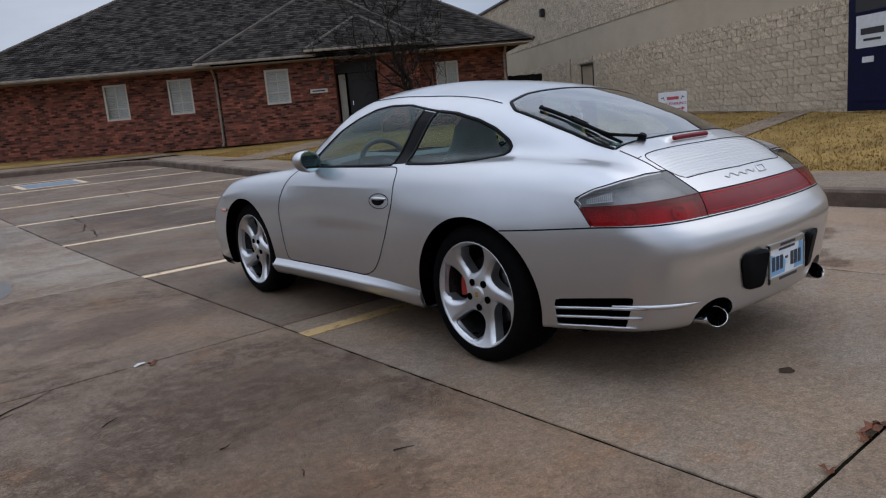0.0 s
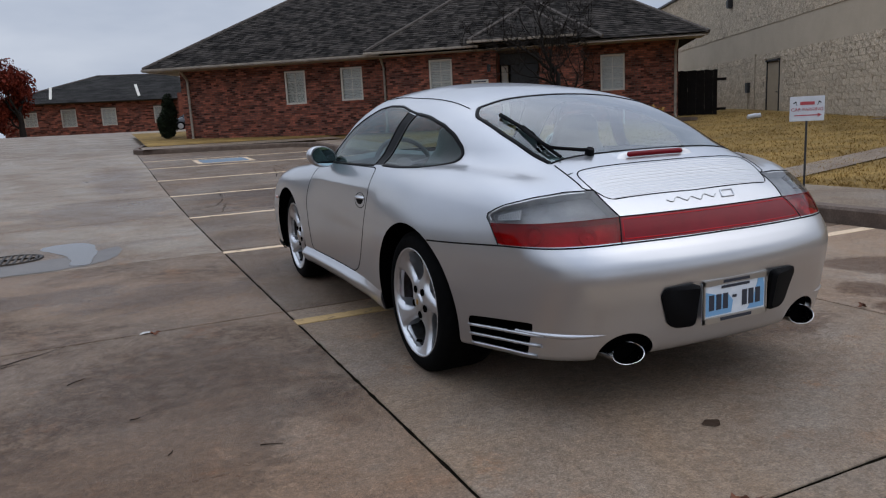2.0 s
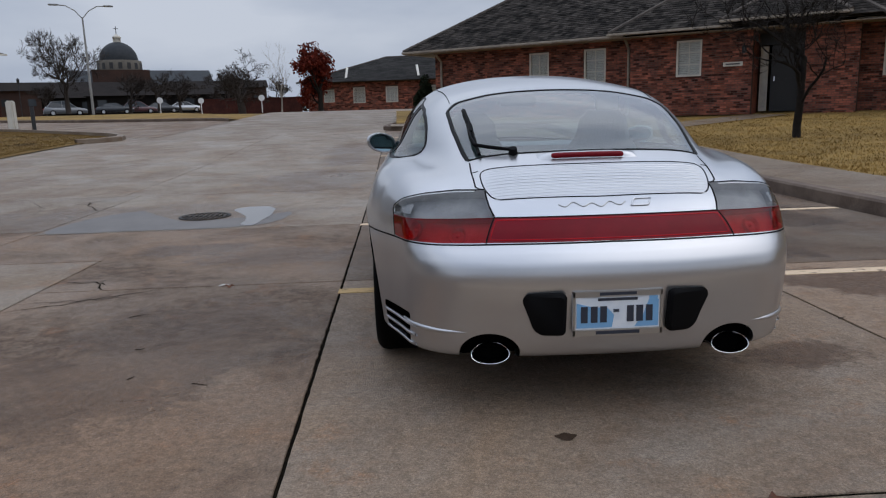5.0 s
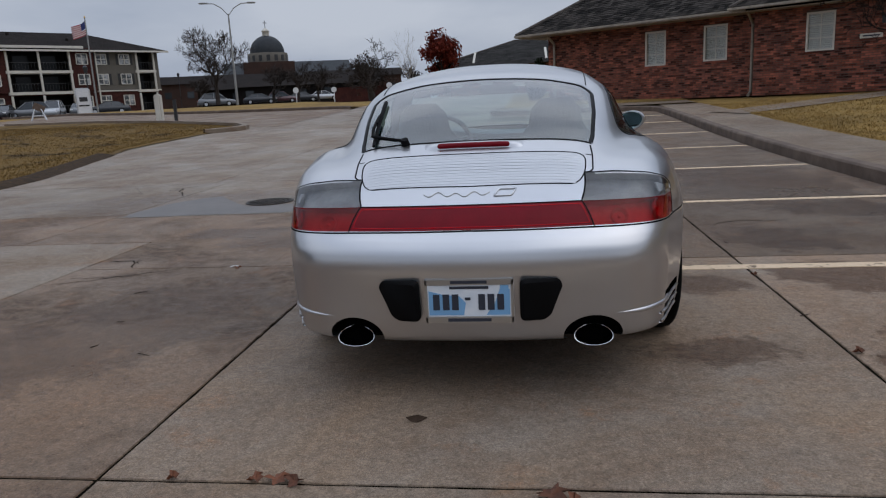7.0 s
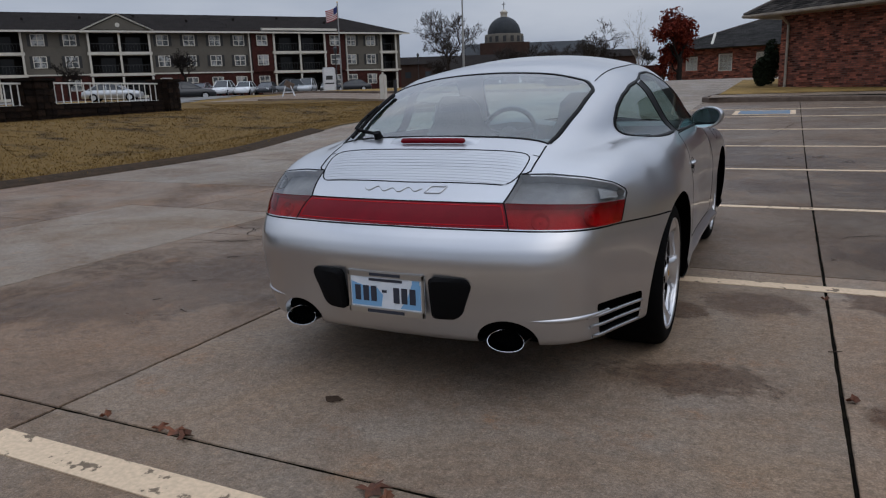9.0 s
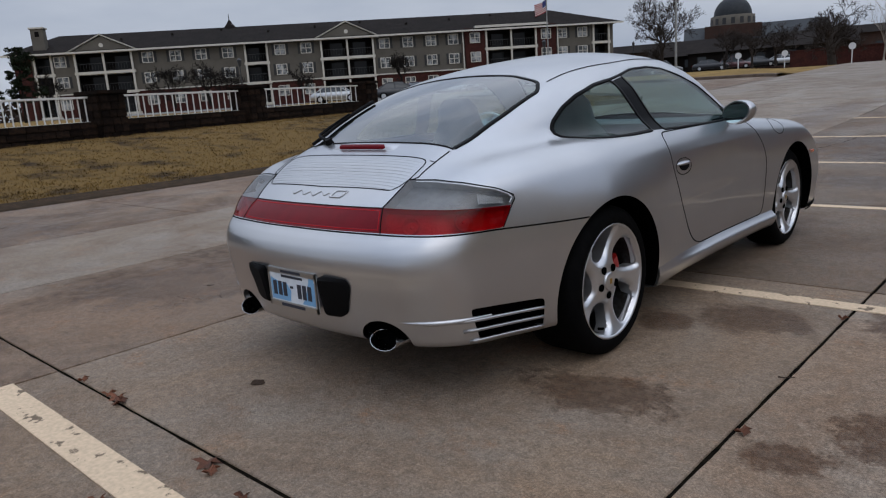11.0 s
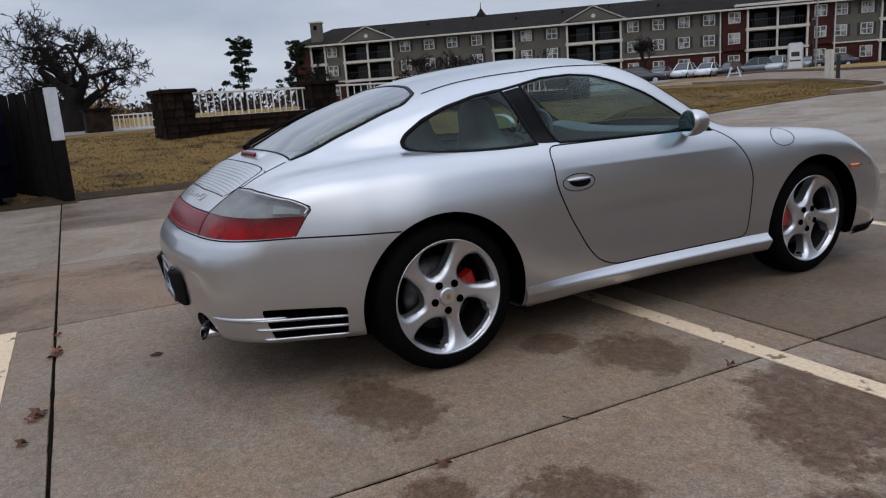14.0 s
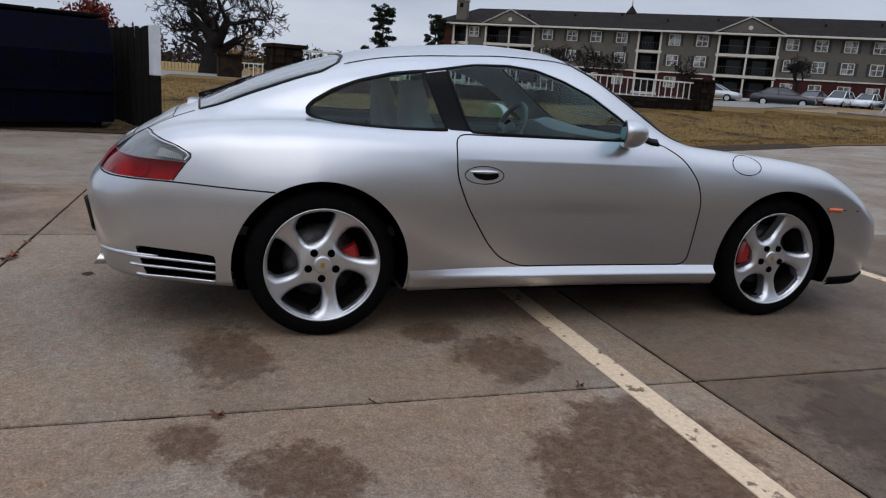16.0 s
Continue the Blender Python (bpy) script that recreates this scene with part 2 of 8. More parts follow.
def inside(points, poly):
    x, y = points[:, 0], points[:, 1]
    r = np.zeros(len(points), bool)
    for (x1, y1), (x2, y2) in zip(poly, np.roll(poly, -1, axis=0)):
        cross = (y1 > y) != (y2 > y)
        r ^= cross & (x < (x2 - x1) * (y - y1) / (y2 - y1 + 1e-12) + x1)
    return r


def nearest(points, poly):
    a, b = poly, np.roll(poly, -1, axis=0)
    ab = b - a
    t = np.clip(((points[:, None] - a) * ab).sum(-1) / ((ab ** 2).sum(-1) + 1e-12), 0, 1)
    q = a + t[..., None] * ab
    i = ((points[:, None] - q) ** 2).sum(-1).argmin(1)
    return q[np.arange(len(points)), i]


# ---- the silver coupe: its body as one smooth closed form ----
half_width = curve((-1.0, 0.654), (-0.6, 0.771), (-0.3, 0.866), (0, 0.914), (0.35, 0.905), (0.75, 0.868), (1.2, 0.853), (1.7, 0.857), (2.05, 0.873), (2.35, 0.882), (2.7, 0.872), (3.0, 0.845), (3.3, 0.79))
deck_mid = curve((-1.0, 0.715), (-0.93, 0.748), (-0.85, 0.782), (-0.75, 0.828), (-0.65, 0.87), (-0.55, 0.905), (-0.4, 0.93), (0, 0.93), (1.6, 0.90), (1.85, 0.855), (2.1, 0.805), (2.5, 0.738), (2.9, 0.655), (3.15, 0.57), (3.35, 0.45))
wing_top = curve((-1.0, 0.70), (-0.93, 0.742), (-0.8, 0.79), (-0.65, 0.838), (-0.4, 0.885), (0, 0.91), (0.5, 0.905), (1.6, 0.89), (1.85, 0.868), (2.1, 0.848), (2.4, 0.822), (2.7, 0.77), (2.95, 0.69), (3.15, 0.585), (3.35, 0.44))
floor_of = curve((-1.0, 0.240), (-0.7, 0.225), (-0.4, 0.215), (0.3, 0.205), (1.0, 0.20), (1.9, 0.20), (2.7, 0.185), (3.35, 0.18))
tail_of = curve((0.18, -0.86), (0.24, -0.935), (0.31, -0.958), (0.4, -0.972), (0.48, -0.986), (0.54, -0.994), (0.58, -0.988), (0.62, -0.968), (0.65, -0.945), (0.70, -0.925), (0.76, -0.885), (0.85, -0.80))
nose_of = curve((0.17, 3.26), (0.3, 3.305), (0.42, 3.325), (0.5, 3.31), (0.6, 3.23), (0.8, 2.97))
tuck_of = curve((-1.0, 0.85), (-0.6, 0.75), (-0.2, 1.0), (0.3, 0.75), (0.8, 0.62), (3.3, 0.62))
crown_of = curve((-0.6, 0.05), (0.2, 0.058), (0.7, 0.075), (2.0, 0.08))
roof_mid = curve((-0.75, 0.80), (-0.6, 0.890), (-0.5, 0.945), (-0.3, 1.048), (0, 1.160), (0.3, 1.240), (0.6, 1.282), (0.9, 1.304), (1.1, 1.299), (1.28, 1.266), (1.45, 1.185), (1.65, 1.075), (1.85, 0.95), (2.0, 0.85))
cabin_width = curve((-0.75, 0.42), (-0.55, 0.495), (-0.3, 0.585), (0, 0.672), (0.3, 0.735), (0.6, 0.770), (1.2, 0.782), (1.6, 0.755), (1.85, 0.69), (2.0, 0.6))


def smax(a, b, k):
    h = np.clip(0.5 + 0.5 * (a - b) / k, 0, 1)
    return b + (a - b) * h + k * h * (1 - h)


def smin(a, b, k):
    return -smax(-a, -b, k)


def form(p):
    """Below zero inside the body, above outside."""
    x, y, z = np.abs(p[..., 0]), p[..., 1], p[..., 2]
    up, low = np.clip(z - 0.56, 0, None), np.clip(0.5 - z, 0, None)
    side = x - (half_width(y) - tuck_of(y) * up ** 2 - 0.30 * low ** 2)
    s = np.clip((x - 0.30) / 0.38, 0, 1)
    s = s * s * (3 - 2 * s)
    top = (z - (deck_mid(y) + (wing_top(y) - deck_mid(y)) * s)) * 0.92
    tail = tail_of(z) + 0.140 * (x / 0.78) ** 2.27 - y
    nose = y - (nose_of(z) - 0.15 * (x / 0.6) ** 2.2)
    body = smax(smax(side, top, 0.10), smax(tail, nose, 0.01), 0.15)
    body = smax(body, floor_of(y) - z, 0.03)
    pane = x - (cabin_width(y) - 0.50 * np.clip(z - 0.88, -0.1, 1) - 0.15 * np.clip(z - 1.1, 0, 1))
    roof = (z - (roof_mid(y) - crown_of(y) * (x / 0.55) ** 2.4)) * 0.88
    cabin = smax(smax(pane * 0.9, roof, 0.085), smax(0.6 - z, -0.66 - y, 0.02), 0.05)
    return smin(body, cabin, 0.06)


def on_form(eye, way, far=2.2):
    """Where rays from inside leave the body."""
    a, b = np.zeros(len(eye)), np.full(len(eye), far)
    for _ in range(34):
        m = (a + b) / 2
        into = form(eye + m[:, None] * way) < 0
        a, b = np.where(into, m, a), np.where(into, b, m)
    return eye + a[:, None] * way


def slope(p):
    e = 2e-3
    g = np.stack([form(p + np.eye(3)[i] * e) - form(p - np.eye(3)[i] * e) for i in range(3)], -1)
    return g / (np.linalg.norm(g, axis=-1, keepdims=True) + 1e-9)


REAR, FRONT, MID = -0.30, 2.62, 0.58
eyes, ways = [], []
elev = np.radians(np.r_[np.linspace(-62, -30, 14, endpoint=False), np.linspace(-30, 40, 78, endpoint=False), np.linspace(40, 90, 46)])
columns = [(REAR, -a) for a in np.linspace(90, 0, 66, endpoint=False)] + [(y, 0) for y in np.linspace(REAR, FRONT, 225)] + [(FRONT, a) for a in np.linspace(0, 90, 50)[1:]]
for y, az in columns:
    for el in elev:
        eyes.append((0, y, MID))
        ways.append((math.cos(el) * math.cos(radians(az)), math.cos(el) * math.sin(radians(az)), math.sin(el)))
skin = on_form(np.array(eyes, float), np.array(ways, float))
rows_n, cols_n = len(elev), len(columns)
skin[:, 0] = np.where(np.abs(skin[:, 0]) < 1e-4, 0, skin[:, 0])
quads = np.array([(c * rows_n + r, (c + 1) * rows_n + r, (c + 1) * rows_n + r + 1, c * rows_n + r + 1) for c in range(cols_n - 1) for r in range(rows_n - 1)])
tree = BVHTree.FromPolygons([Vector(v) for v in skin], [tuple(int(i) for i in q) for q in quads])


class Side:
    """Seen from the right side: (y, z)."""
    flat = staticmethod(lambda p: p[:, [1, 2]])
    ray = staticmethod(lambda q: (Vector((3, q[0], q[1])), Vector((-1, 0, 0))))


class Top:
    flat = staticmethod(lambda p: p[:, [0, 1]])
    ray = staticmethod(lambda q: (Vector((q[0], q[1], 3)), Vector((0, 0, -1))))


class Round:
    """Round the tail: (degrees from straight back / 100, z)."""
    flat = staticmethod(lambda p: np.stack([np.degrees(np.arctan2(p[:, 0], -(p[:, 1] + 0.2))) / 100, p[:, 2]], 1))
    ray = staticmethod(lambda q: (Vector((3 * math.sin(q[0] * 100 * math.pi / 180), -0.2 - 3 * math.cos(q[0] * 100 * math.pi / 180), q[1])),
                                  Vector((-math.sin(q[0] * 100 * math.pi / 180), math.cos(q[0] * 100 * math.pi / 180), 0))))


class Back:
    flat = staticmethod(lambda p: p[:, [0, 2]])
    ray = staticmethod(lambda q: (Vector((q[0], -3, q[1])), Vector((0, 1, 0))))


def lay(line, view, lift=0.0):
    """Points of a flat line laid on the skin, with normals; points that miss are left out."""
    out = []
    for q in line:
        q = (max(q[0], 1e-4), q[1]) if view is not Side else q
        hit = tree.ray_cast(*view.ray(q))
        if hit[0] is not None:
            out.append(hit[0])
    p = np.array(out)
    n = slope(p)
    return p + n * lift, n


owner = np.zeros(len(quads), int)
names = ["body"]


def panel(name, outline, view, where):
    """Gives the skin's faces within an outline to a panel and fits their edge to it."""
    line = resample(np.array(outline, float), 0.012)
    mid = skin[quads].mean(1)
    mine = inside(view.flat(mid), line) & where(mid)
    names.append(name)
    owner[mine] = len(names) - 1
    edge = np.intersect1d(np.unique(quads[mine]), np.unique(quads[~mine]))
    to = nearest(view.flat(skin[edge]), line)
    gap = np.linalg.norm(to - view.flat(skin[edge]), axis=1)
    for i, q, g in zip(edge, to, gap):
        if g < 0.03:
            mid_line = skin[i][0] < 0.004
            if mid_line and view is not Side:
                q = (6e-4, q[1])
            hit = tree.ray_cast(*view.ray(q))
            if hit[0] is not None and (hit[0] - Vector(skin[i])).length < 0.06:
                skin[i] = hit[0]
                if mid_line:
                    skin[i][0] = 0.0
    return line


def ribbon(line, view, width, lift, closed=True):
    """Mesh data of a strip along a line on the skin."""
    pts = np.vstack([line, line[:1]]) if closed else line
    p, n = lay(pts, view, lift)
    t = np.gradient(p, axis=0)
    if closed and len(p) > 3:
        t[0] = t[-1] = p[1] - p[-2]
    t /= np.linalg.norm(t, axis=1)[:, None] + 1e-9
    b = np.cross(t, n)
    k = len(p)
    v = np.vstack([p - b * width / 2 - n * lift * 1.5, p - b * width / 2, p + b * width / 2, p + b * width / 2 - n * lift * 1.5])
    f = [(j * k + i, j * k + i + 1, (j + 1) * k + i + 1, (j + 1) * k + i) for j in range(3) for i in range(k - 1)]
    return v, f


def both(v, f):
    """The same mesh data with its mirror image on the car's other side."""
    v = np.array(v)
    k, mid = len(v), np.abs(v[:, 0]) < 1.5e-3
    v[mid, 0] = 0
    twin = np.where(mid, np.arange(k), np.arange(k) + k)
    return np.vstack([v, v * (-1, 1, 1)]), [tuple(q) for q in f] + [tuple(int(twin[i]) for i in q[::-1]) for q in f]


def build_car():
    car = thing("sports_car", Matrix(), "silver two-door sports coupe parked on wet concrete", "car")
    anywhere = lambda m: m[:, 0] > -1
    lines = {}
    lines["rear_bumper"] = panel("rear_bumper", [(-0.1, 0.05), (-0.1, 0.655), (0.30, 0.653), (0.60, 0.645), (0.90, 0.626), (1.2, 0.62), (1.2, 0.05)], Round, lambda m: m[:, 1] < 0.12)
    lines["front_bumper"] = panel("front_bumper", [(2.55, 0.0), (2.55, 0.588), (2.75, 0.585), (3.1, 0.56), (3.6, 0.5), (3.6, 0)], Side, anywhere)
    lines["engine_lid"] = panel("engine_lid", [(-0.1, -0.520), (0.462, -0.512), (0.464, -0.62), (0.458, -0.75), (0.440, -0.95), (-0.1, -0.99)], Top, lambda m: m[:, 2] > 0.738)
    lines["light_bar"] = panel("light_bar", [(-0.1, 0.658), (0.326, 0.658), (0.326, 0.738), (-0.1, 0.738)], Round, lambda m: m[:, 1] < -0.6)
    lines["red_lens"] = panel("red_lens", [(0.326, 0.658), (0.45, 0.655), (0.630, 0.648), (0.662, 0.722), (0.45, 0.735), (0.326, 0.738)], Round, lambda m: m[:, 1] < -0.4)
    lines["smoke_lens"] = panel("smoke_lens", [(0.326, 0.738), (0.45, 0.735), (0.662, 0.722), (0.680, 0.752), (0.63, 0.787), (0.55, 0.815), (0.48, 0.826), (0.398, 0.826), (0.362, 0.784)], Round, lambda m: m[:, 1] < -0.4)
    lines["door"] = panel("door", rounded([(1.60, 0.885), (1.72, 0.82), (1.80, 0.72), (1.825, 0.62), (1.79, 0.302), (0.90, 0.302), (0.80, 0.34), (0.73, 0.41), (0.62, 0.58), (0.565, 0.71), (0.565, 0.885)], 0.05, 6), Side, anywhere)
    lines["door_window"] = panel("door_window", rounded([(0.64, 0.895), (0.60, 1.02), (0.56, 1.160), (0.70, 1.186), (0.87, 1.194), (1.0, 1.182), (1.13, 1.14), (1.26, 1.08), (1.40, 0.99), (1.50, 0.92), (1.535, 0.892), (1.3, 0.888), (1.0, 0.89)], 0.012), Side, anywhere)
    lines["quarter_window"] = panel("quarter_window", rounded([(0.54, 0.90), (0.50, 1.02), (0.46, 1.143), (0.32, 1.123), (0.17, 1.083), (0.06, 1.038), (-0.03, 0.982), (-0.06, 0.945), (-0.04, 0.922), (0.05, 0.908), (0.19, 0.90), (0.35, 0.897)], 0.012), Side, anywhere)
    lines["windshield"] = panel("windshield", rounded([(-0.1, 1.27), (0.3, 1.262), (0.49, 1.235), (0.545, 1.29), (0.645, 1.60), (0.67, 1.76), (0.61, 1.84), (0.35, 1.90), (-0.1, 1.92)], 0.04), Top, anywhere)
    lines["rear_window"] = panel("rear_window", rounded([(-0.1, 0.15), (0.3, 0.135), (0.46, 0.095), (0.51, 0.02), (0.502, -0.20), (0.476, -0.44), (0.462, -0.497), (0.2, -0.505), (-0.1, -0.507)], 0.02), Top, anywhere)
    lines["door_pillar"] = panel("door_pillar", [(0.645, 0.897), (0.60, 1.02), (0.562, 1.152), (0.462, 1.134), (0.50, 1.02), (0.54, 0.90)], Side, anywhere)
    vent = rounded([(-0.745, 0.375), (-0.43, 0.352), (-0.43, 0.232), (-0.70, 0.245)], 0.015)
    lines["vent"] = panel("vent", vent, Side, lambda m: (m[:, 1] < -0.3) & (m[:, 0] > 0.5))
    a = np.linspace(0, 2 * math.pi, 40, endpoint=False)
    panel("exhaust_recess", np.stack([0.44 + 0.108 * np.cos(a), 0.255 + 0.080 * np.sin(a)], 1), Back, lambda m: m[:, 1] < -0.7)
    a = np.linspace(0, 2 * math.pi, 90, endpoint=False)
    arches = []
    for y, r in ((-0.005, 0.366), (2.322, 0.370)):
        ring = np.stack([y + r * np.cos(a), 0.312 + r * np.sin(a)], 1)
        arches.append((y, r))
        panel("cut", ring, Side, lambda m: m[:, 0] > 0.45)
    normal = slope(skin)

    def taken(name):
        """Mesh data of the faces of all panels of a name: vertices, faces, normals."""
        ids = [i for i, n in enumerate(names) if n == name]
        q = quads[np.isin(owner, ids)]
        used, back = np.unique(q, return_inverse=True)
        return skin[used], back.reshape(q.shape), normal[used]

    def largest(f):
        """The faces of the largest connected patch."""
        root = {}
        def top_of(i):
            while root.setdefault(i, i) != i:
                root[i] = root[root[i]]
                i = root[i]
            return i
        for q in f:
            for i in q[1:]:
                root[top_of(int(i))] = top_of(int(q[0]))
        ids = np.array([top_of(int(q[0])) for q in f])
        kinds, n = np.unique(ids, return_counts=True)
        return f[ids == kinds[n.argmax()]]

    def shell(name, mat, parent, label="", sink=0.0, source=None):
        v, f, n = taken(source or name)
        v = v - n * sink
        if "wind" in name:
            f = largest(f)
        v2, f2 = both(v, f)
        return put(name, mesh_of(name, v2, f2, True, np.vstack([n, n * (-1, 1, 1)])), mat, parent, label)

    def halves(name, mat, label="", sink=0.0):
        v, f, n = taken(name)
        v = v - n * sink
        right = put(name, mesh_of(name, v, f, True, n), mat, car, label)
        left = put(name, mesh_of(name, v * (-1, 1, 1), [q[::-1] for q in f], True, n * (-1, 1, 1)), mat, car, label)
        return right, left

    def pair(name, v, f, mat, parent=None, label=""):
        """A part on both sides: one mesh where it meets at the middle, else two."""
        v = np.array(v)
        if v[:, 0].min() < 0.012:
            low = v[:, 0] < 0.012
            v[low, 0] = 0
            return put(name, mesh_of(name, *both(v, f)), mat, parent or car, label)
        put(name, mesh_of(name, v * (-1, 1, 1), [tuple(q)[::-1] for q in f]), mat, parent or car, label)
        return put(name, mesh_of(name, v, f), mat, parent or car, label)

    def strip(name, line, view, width, lift, mat, parent=None, closed=True, label=""):
        v, f = ribbon(line, view, width, lift, closed)
        return pair(name, v, f, mat, parent, label)

    body = shell("body", paint, car)
    bumper = shell("rear_bumper", paint, car)
    front = shell("front_bumper", paint, car)
    lid = shell("engine_lid", paint, car)
    shell("light_bar", deep_red, car, "dark red reflector bar between the tail lamps")
    doors = halves("door", paint)
    lamps = halves("red_lens", red_lens, "red tail lamp lens")
    smoked = halves("smoke_lens", smoke_lens, "smoked grey tail lamp lens")
    for o in lamps + smoked:
        o.visible_shadow = False
    # the lamps' insides: a housing behind the lenses, round bowls and a fluted end
    for source, deep_in, owners in (("red_lens", 0.034, lamps), ("smoke_lens", 0.040, smoked)):
        v, f, n = taken(source)
        sides = collections.Counter(tuple(sorted((int(a_), int(b_)))) for q in f for a_, b_ in zip(q, np.roll(q, -1)))
        rimmed = [tuple(int(a_) for a_ in q) for q in f] + [(a_, b_, b_ + len(v), a_ + len(v)) for (a_, b_), times in sides.items() if times == 1]
        for o, sx in zip(owners, (1, -1)):
            put("lamp_housing", mesh_of("lamp_housing", np.vstack([v - n * deep_in, v - n * 0.0015]) * (sx, 1, 1), rimmed if sx > 0 else [q[::-1] for q in rimmed], False), housing, o, "grey lamp housing")
    for deg, z, r, owners in ((40.0, 0.690, 0.030, lamps), (53.5, 0.690, 0.032, lamps)):
        hit = tree.ray_cast(*Round.ray((deg / 100, z)))[0]
        out = Vector(slope(np.array([hit]))[0])
        for o, sx in zip(owners, (1, -1)):
            flip = Matrix.Diagonal((sx, 1, 1, 1))
            seat_m = flip @ Matrix.Translation(Vector(hit) - out * 0.033) @ out.to_track_quat("Z", "Y").to_matrix().to_4x4()
            v, f = revolved([(-0.012, 0.0), (-0.010, 0.35 * r), (-0.003, 0.75 * r), (0.012, r), (0.014, 1.08 * r), (0.0, 1.12 * r)], 24, "Z")
            put("bowl", mesh_of("bowl", [seat_m @ Vector(q) for q in v], f), bowl, o, "round silvered reflector bowl")
            part("bulb", rod(seat_m @ Vector((0, 0, -0.010)), seat_m @ Vector((0, 0, 0.012)), 0.008, 0.005, 10), clear_lens, o, "", True)
    for k in range(13):
        q = np.array([(0.578 + 0.0055 * k, 0.744 - 0.0008 * k), (0.578 + 0.0055 * k, 0.782 - 0.0023 * k)])
        p, n = lay(resample(q, 0.01, False), Round, -0.020)
        for o, sx in zip(smoked, (1, -1)):
            v, f = tube(p * (sx, 1, 1), 0.0052, 6)
            put("flute", mesh_of("flute", v, f), clear_lens, o, "pale fluted corner lens")
    for name, glass_mat in (("door_window", pane_tint), ("quarter_window", pane_tint)):
        halves(name, glass_mat, "green-tinted side window")
    for name in ("windshield", "rear_window"):
        shell(name, screen_tint, car)
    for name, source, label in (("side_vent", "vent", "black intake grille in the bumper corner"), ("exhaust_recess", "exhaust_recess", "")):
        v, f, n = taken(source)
        pair(name, v - n * 0.025, f, shade_black, bumper, label)

    # shut lines and trim
    fine = lambda line: resample(line, 0.02)
    bline = np.array([(q, z) for q, z in fine(lines["rear_bumper"]) if 0.0 <= q < 0.915 and z > 0.6])
    strip("bumper_seam", np.vstack([[(0.0, 0.655)], bline[np.argsort(bline[:, 0])]]), Round, 0.006, 0.001, seam_black, bumper, False)
    strip("door_seam", np.array([q for q in fine(lines["door"]) if q[1] < 0.9]), Side, 0.006, 0.001, seam_black)
    strip("bumper_seam", np.array([(2.69, 0.588), (2.8, 0.583), (2.95, 0.572), (3.05, 0.562)]), Side, 0.005, 0.001, seam_black, front, False)
    strip("lid_seam", resample(np.array([(0.462, -0.515), (0.464, -0.60), (0.458, -0.70), tuple(lay(np.array([(0.398, 0.826)]), Round)[0][0][:2])]), 0.02, False), Top, 0.006, 0.001, seam_black, lid, False)
    strip("lid_seam", resample(np.array([(0.398, 0.826), (0.362, 0.784), (0.3265, 0.740)]), 0.015, False), Round, 0.006, 0.001, seam_black, lid, False)
    strip("lens_seal", resample(np.array([(0.0, 0.738), (0.326, 0.738)]), 0.02, False), Round, 0.005, 0.001, seam_black, lid, False)
    strip("lens_seal", resample(np.array([(0.3265, 0.655), (0.3265, 0.740)]), 0.02, False), Round, 0.005, 0.001, seam_black, None, False)
    strip("lens_seal", resample(np.array([(0.630, 0.648), (0.662, 0.722), (0.680, 0.752), (0.63, 0.787), (0.55, 0.815), (0.48, 0.826), (0.396, 0.826)]), 0.02, False), Round, 0.004, 0.001, seam_black, None, False)
    bez = np.array([(0.666, 0.728), (0.680, 0.752), (0.63, 0.787), (0.55, 0.815), (0.48, 0.826), (0.42, 0.827)])
    bez = bez + (np.array([(0.48, 0.765)]) - bez) * np.array([[0.05, 0.10]])
    strip("lens_bezel", resample(bez, 0.02, False), Round, 0.006, 0.0008, paint, None, False)
    strip("lens_edge", resample(np.array([(0.330, 0.737), (0.45, 0.734), (0.659, 0.721)]), 0.02, False), Round, 0.003, 0.001, deep_red, None, False)
    strip("bar_rim", resample(np.array([(0.0, 0.667), (0.319, 0.667), (0.319, 0.730), (0.0, 0.730)]), 0.02, False), Round, 0.003, 0.001, red_rim, None, False)
    strip("window_trim", fine(lines["door_window"]), Side, 0.013, 0.002, gloss_black)
    strip("window_trim", fine(lines["quarter_window"]), Side, 0.019, 0.002, gloss_black)
    strip("pillar_trim", resample(np.array([(0.43, 1.138), (0.51, 1.151), (0.60, 1.167)]), 0.015, False), Side, 0.014, 0.002, gloss_black, None, False)
    halves("door_pillar", gloss_black, "black pillar cover between the side windows")
    rw = np.array([q for q in fine(lines["rear_window"]) if q[0] > 0.004])
    rw = rw[np.argsort(np.arctan2(rw[:, 1] + 0.23, rw[:, 0]))]
    rw = np.vstack([rw[rw[:, 1] > -0.49], [(0.0, 0.15)]])
    rw[0] = (0.466, -0.492)
    strip("window_trim", rw, Top, 0.018, 0.002, gloss_black, None, False)
    strip("window_seal", resample(np.array([(0.0, -0.506), (0.2, -0.504), (0.468, -0.496)]), 0.02, False), Top, 0.009, 0.002, gloss_black, None, False)
    ws = np.array([q for q in fine(lines["windshield"]) if q[0] > 0.004])
    ws = np.vstack([[(0.0, 1.27)], ws[np.argsort(np.arctan2(ws[:, 1] - 1.6, ws[:, 0]))], [(0.0, 1.92)]])
    strip("window_trim", ws, Top, 0.03, 0.002, gloss_black, None, False)
    strip("roof_seam", resample(loop([(0.49, 0.12), (0.50, 0.4), (0.512, 0.7), (0.513, 1.0), (0.50, 1.22)], 8, False), 0.025, False), Top, 0.0035, 0.0025, seam_black, None, False)
    a2 = np.linspace(-0.55, math.pi + 0.5, 46)
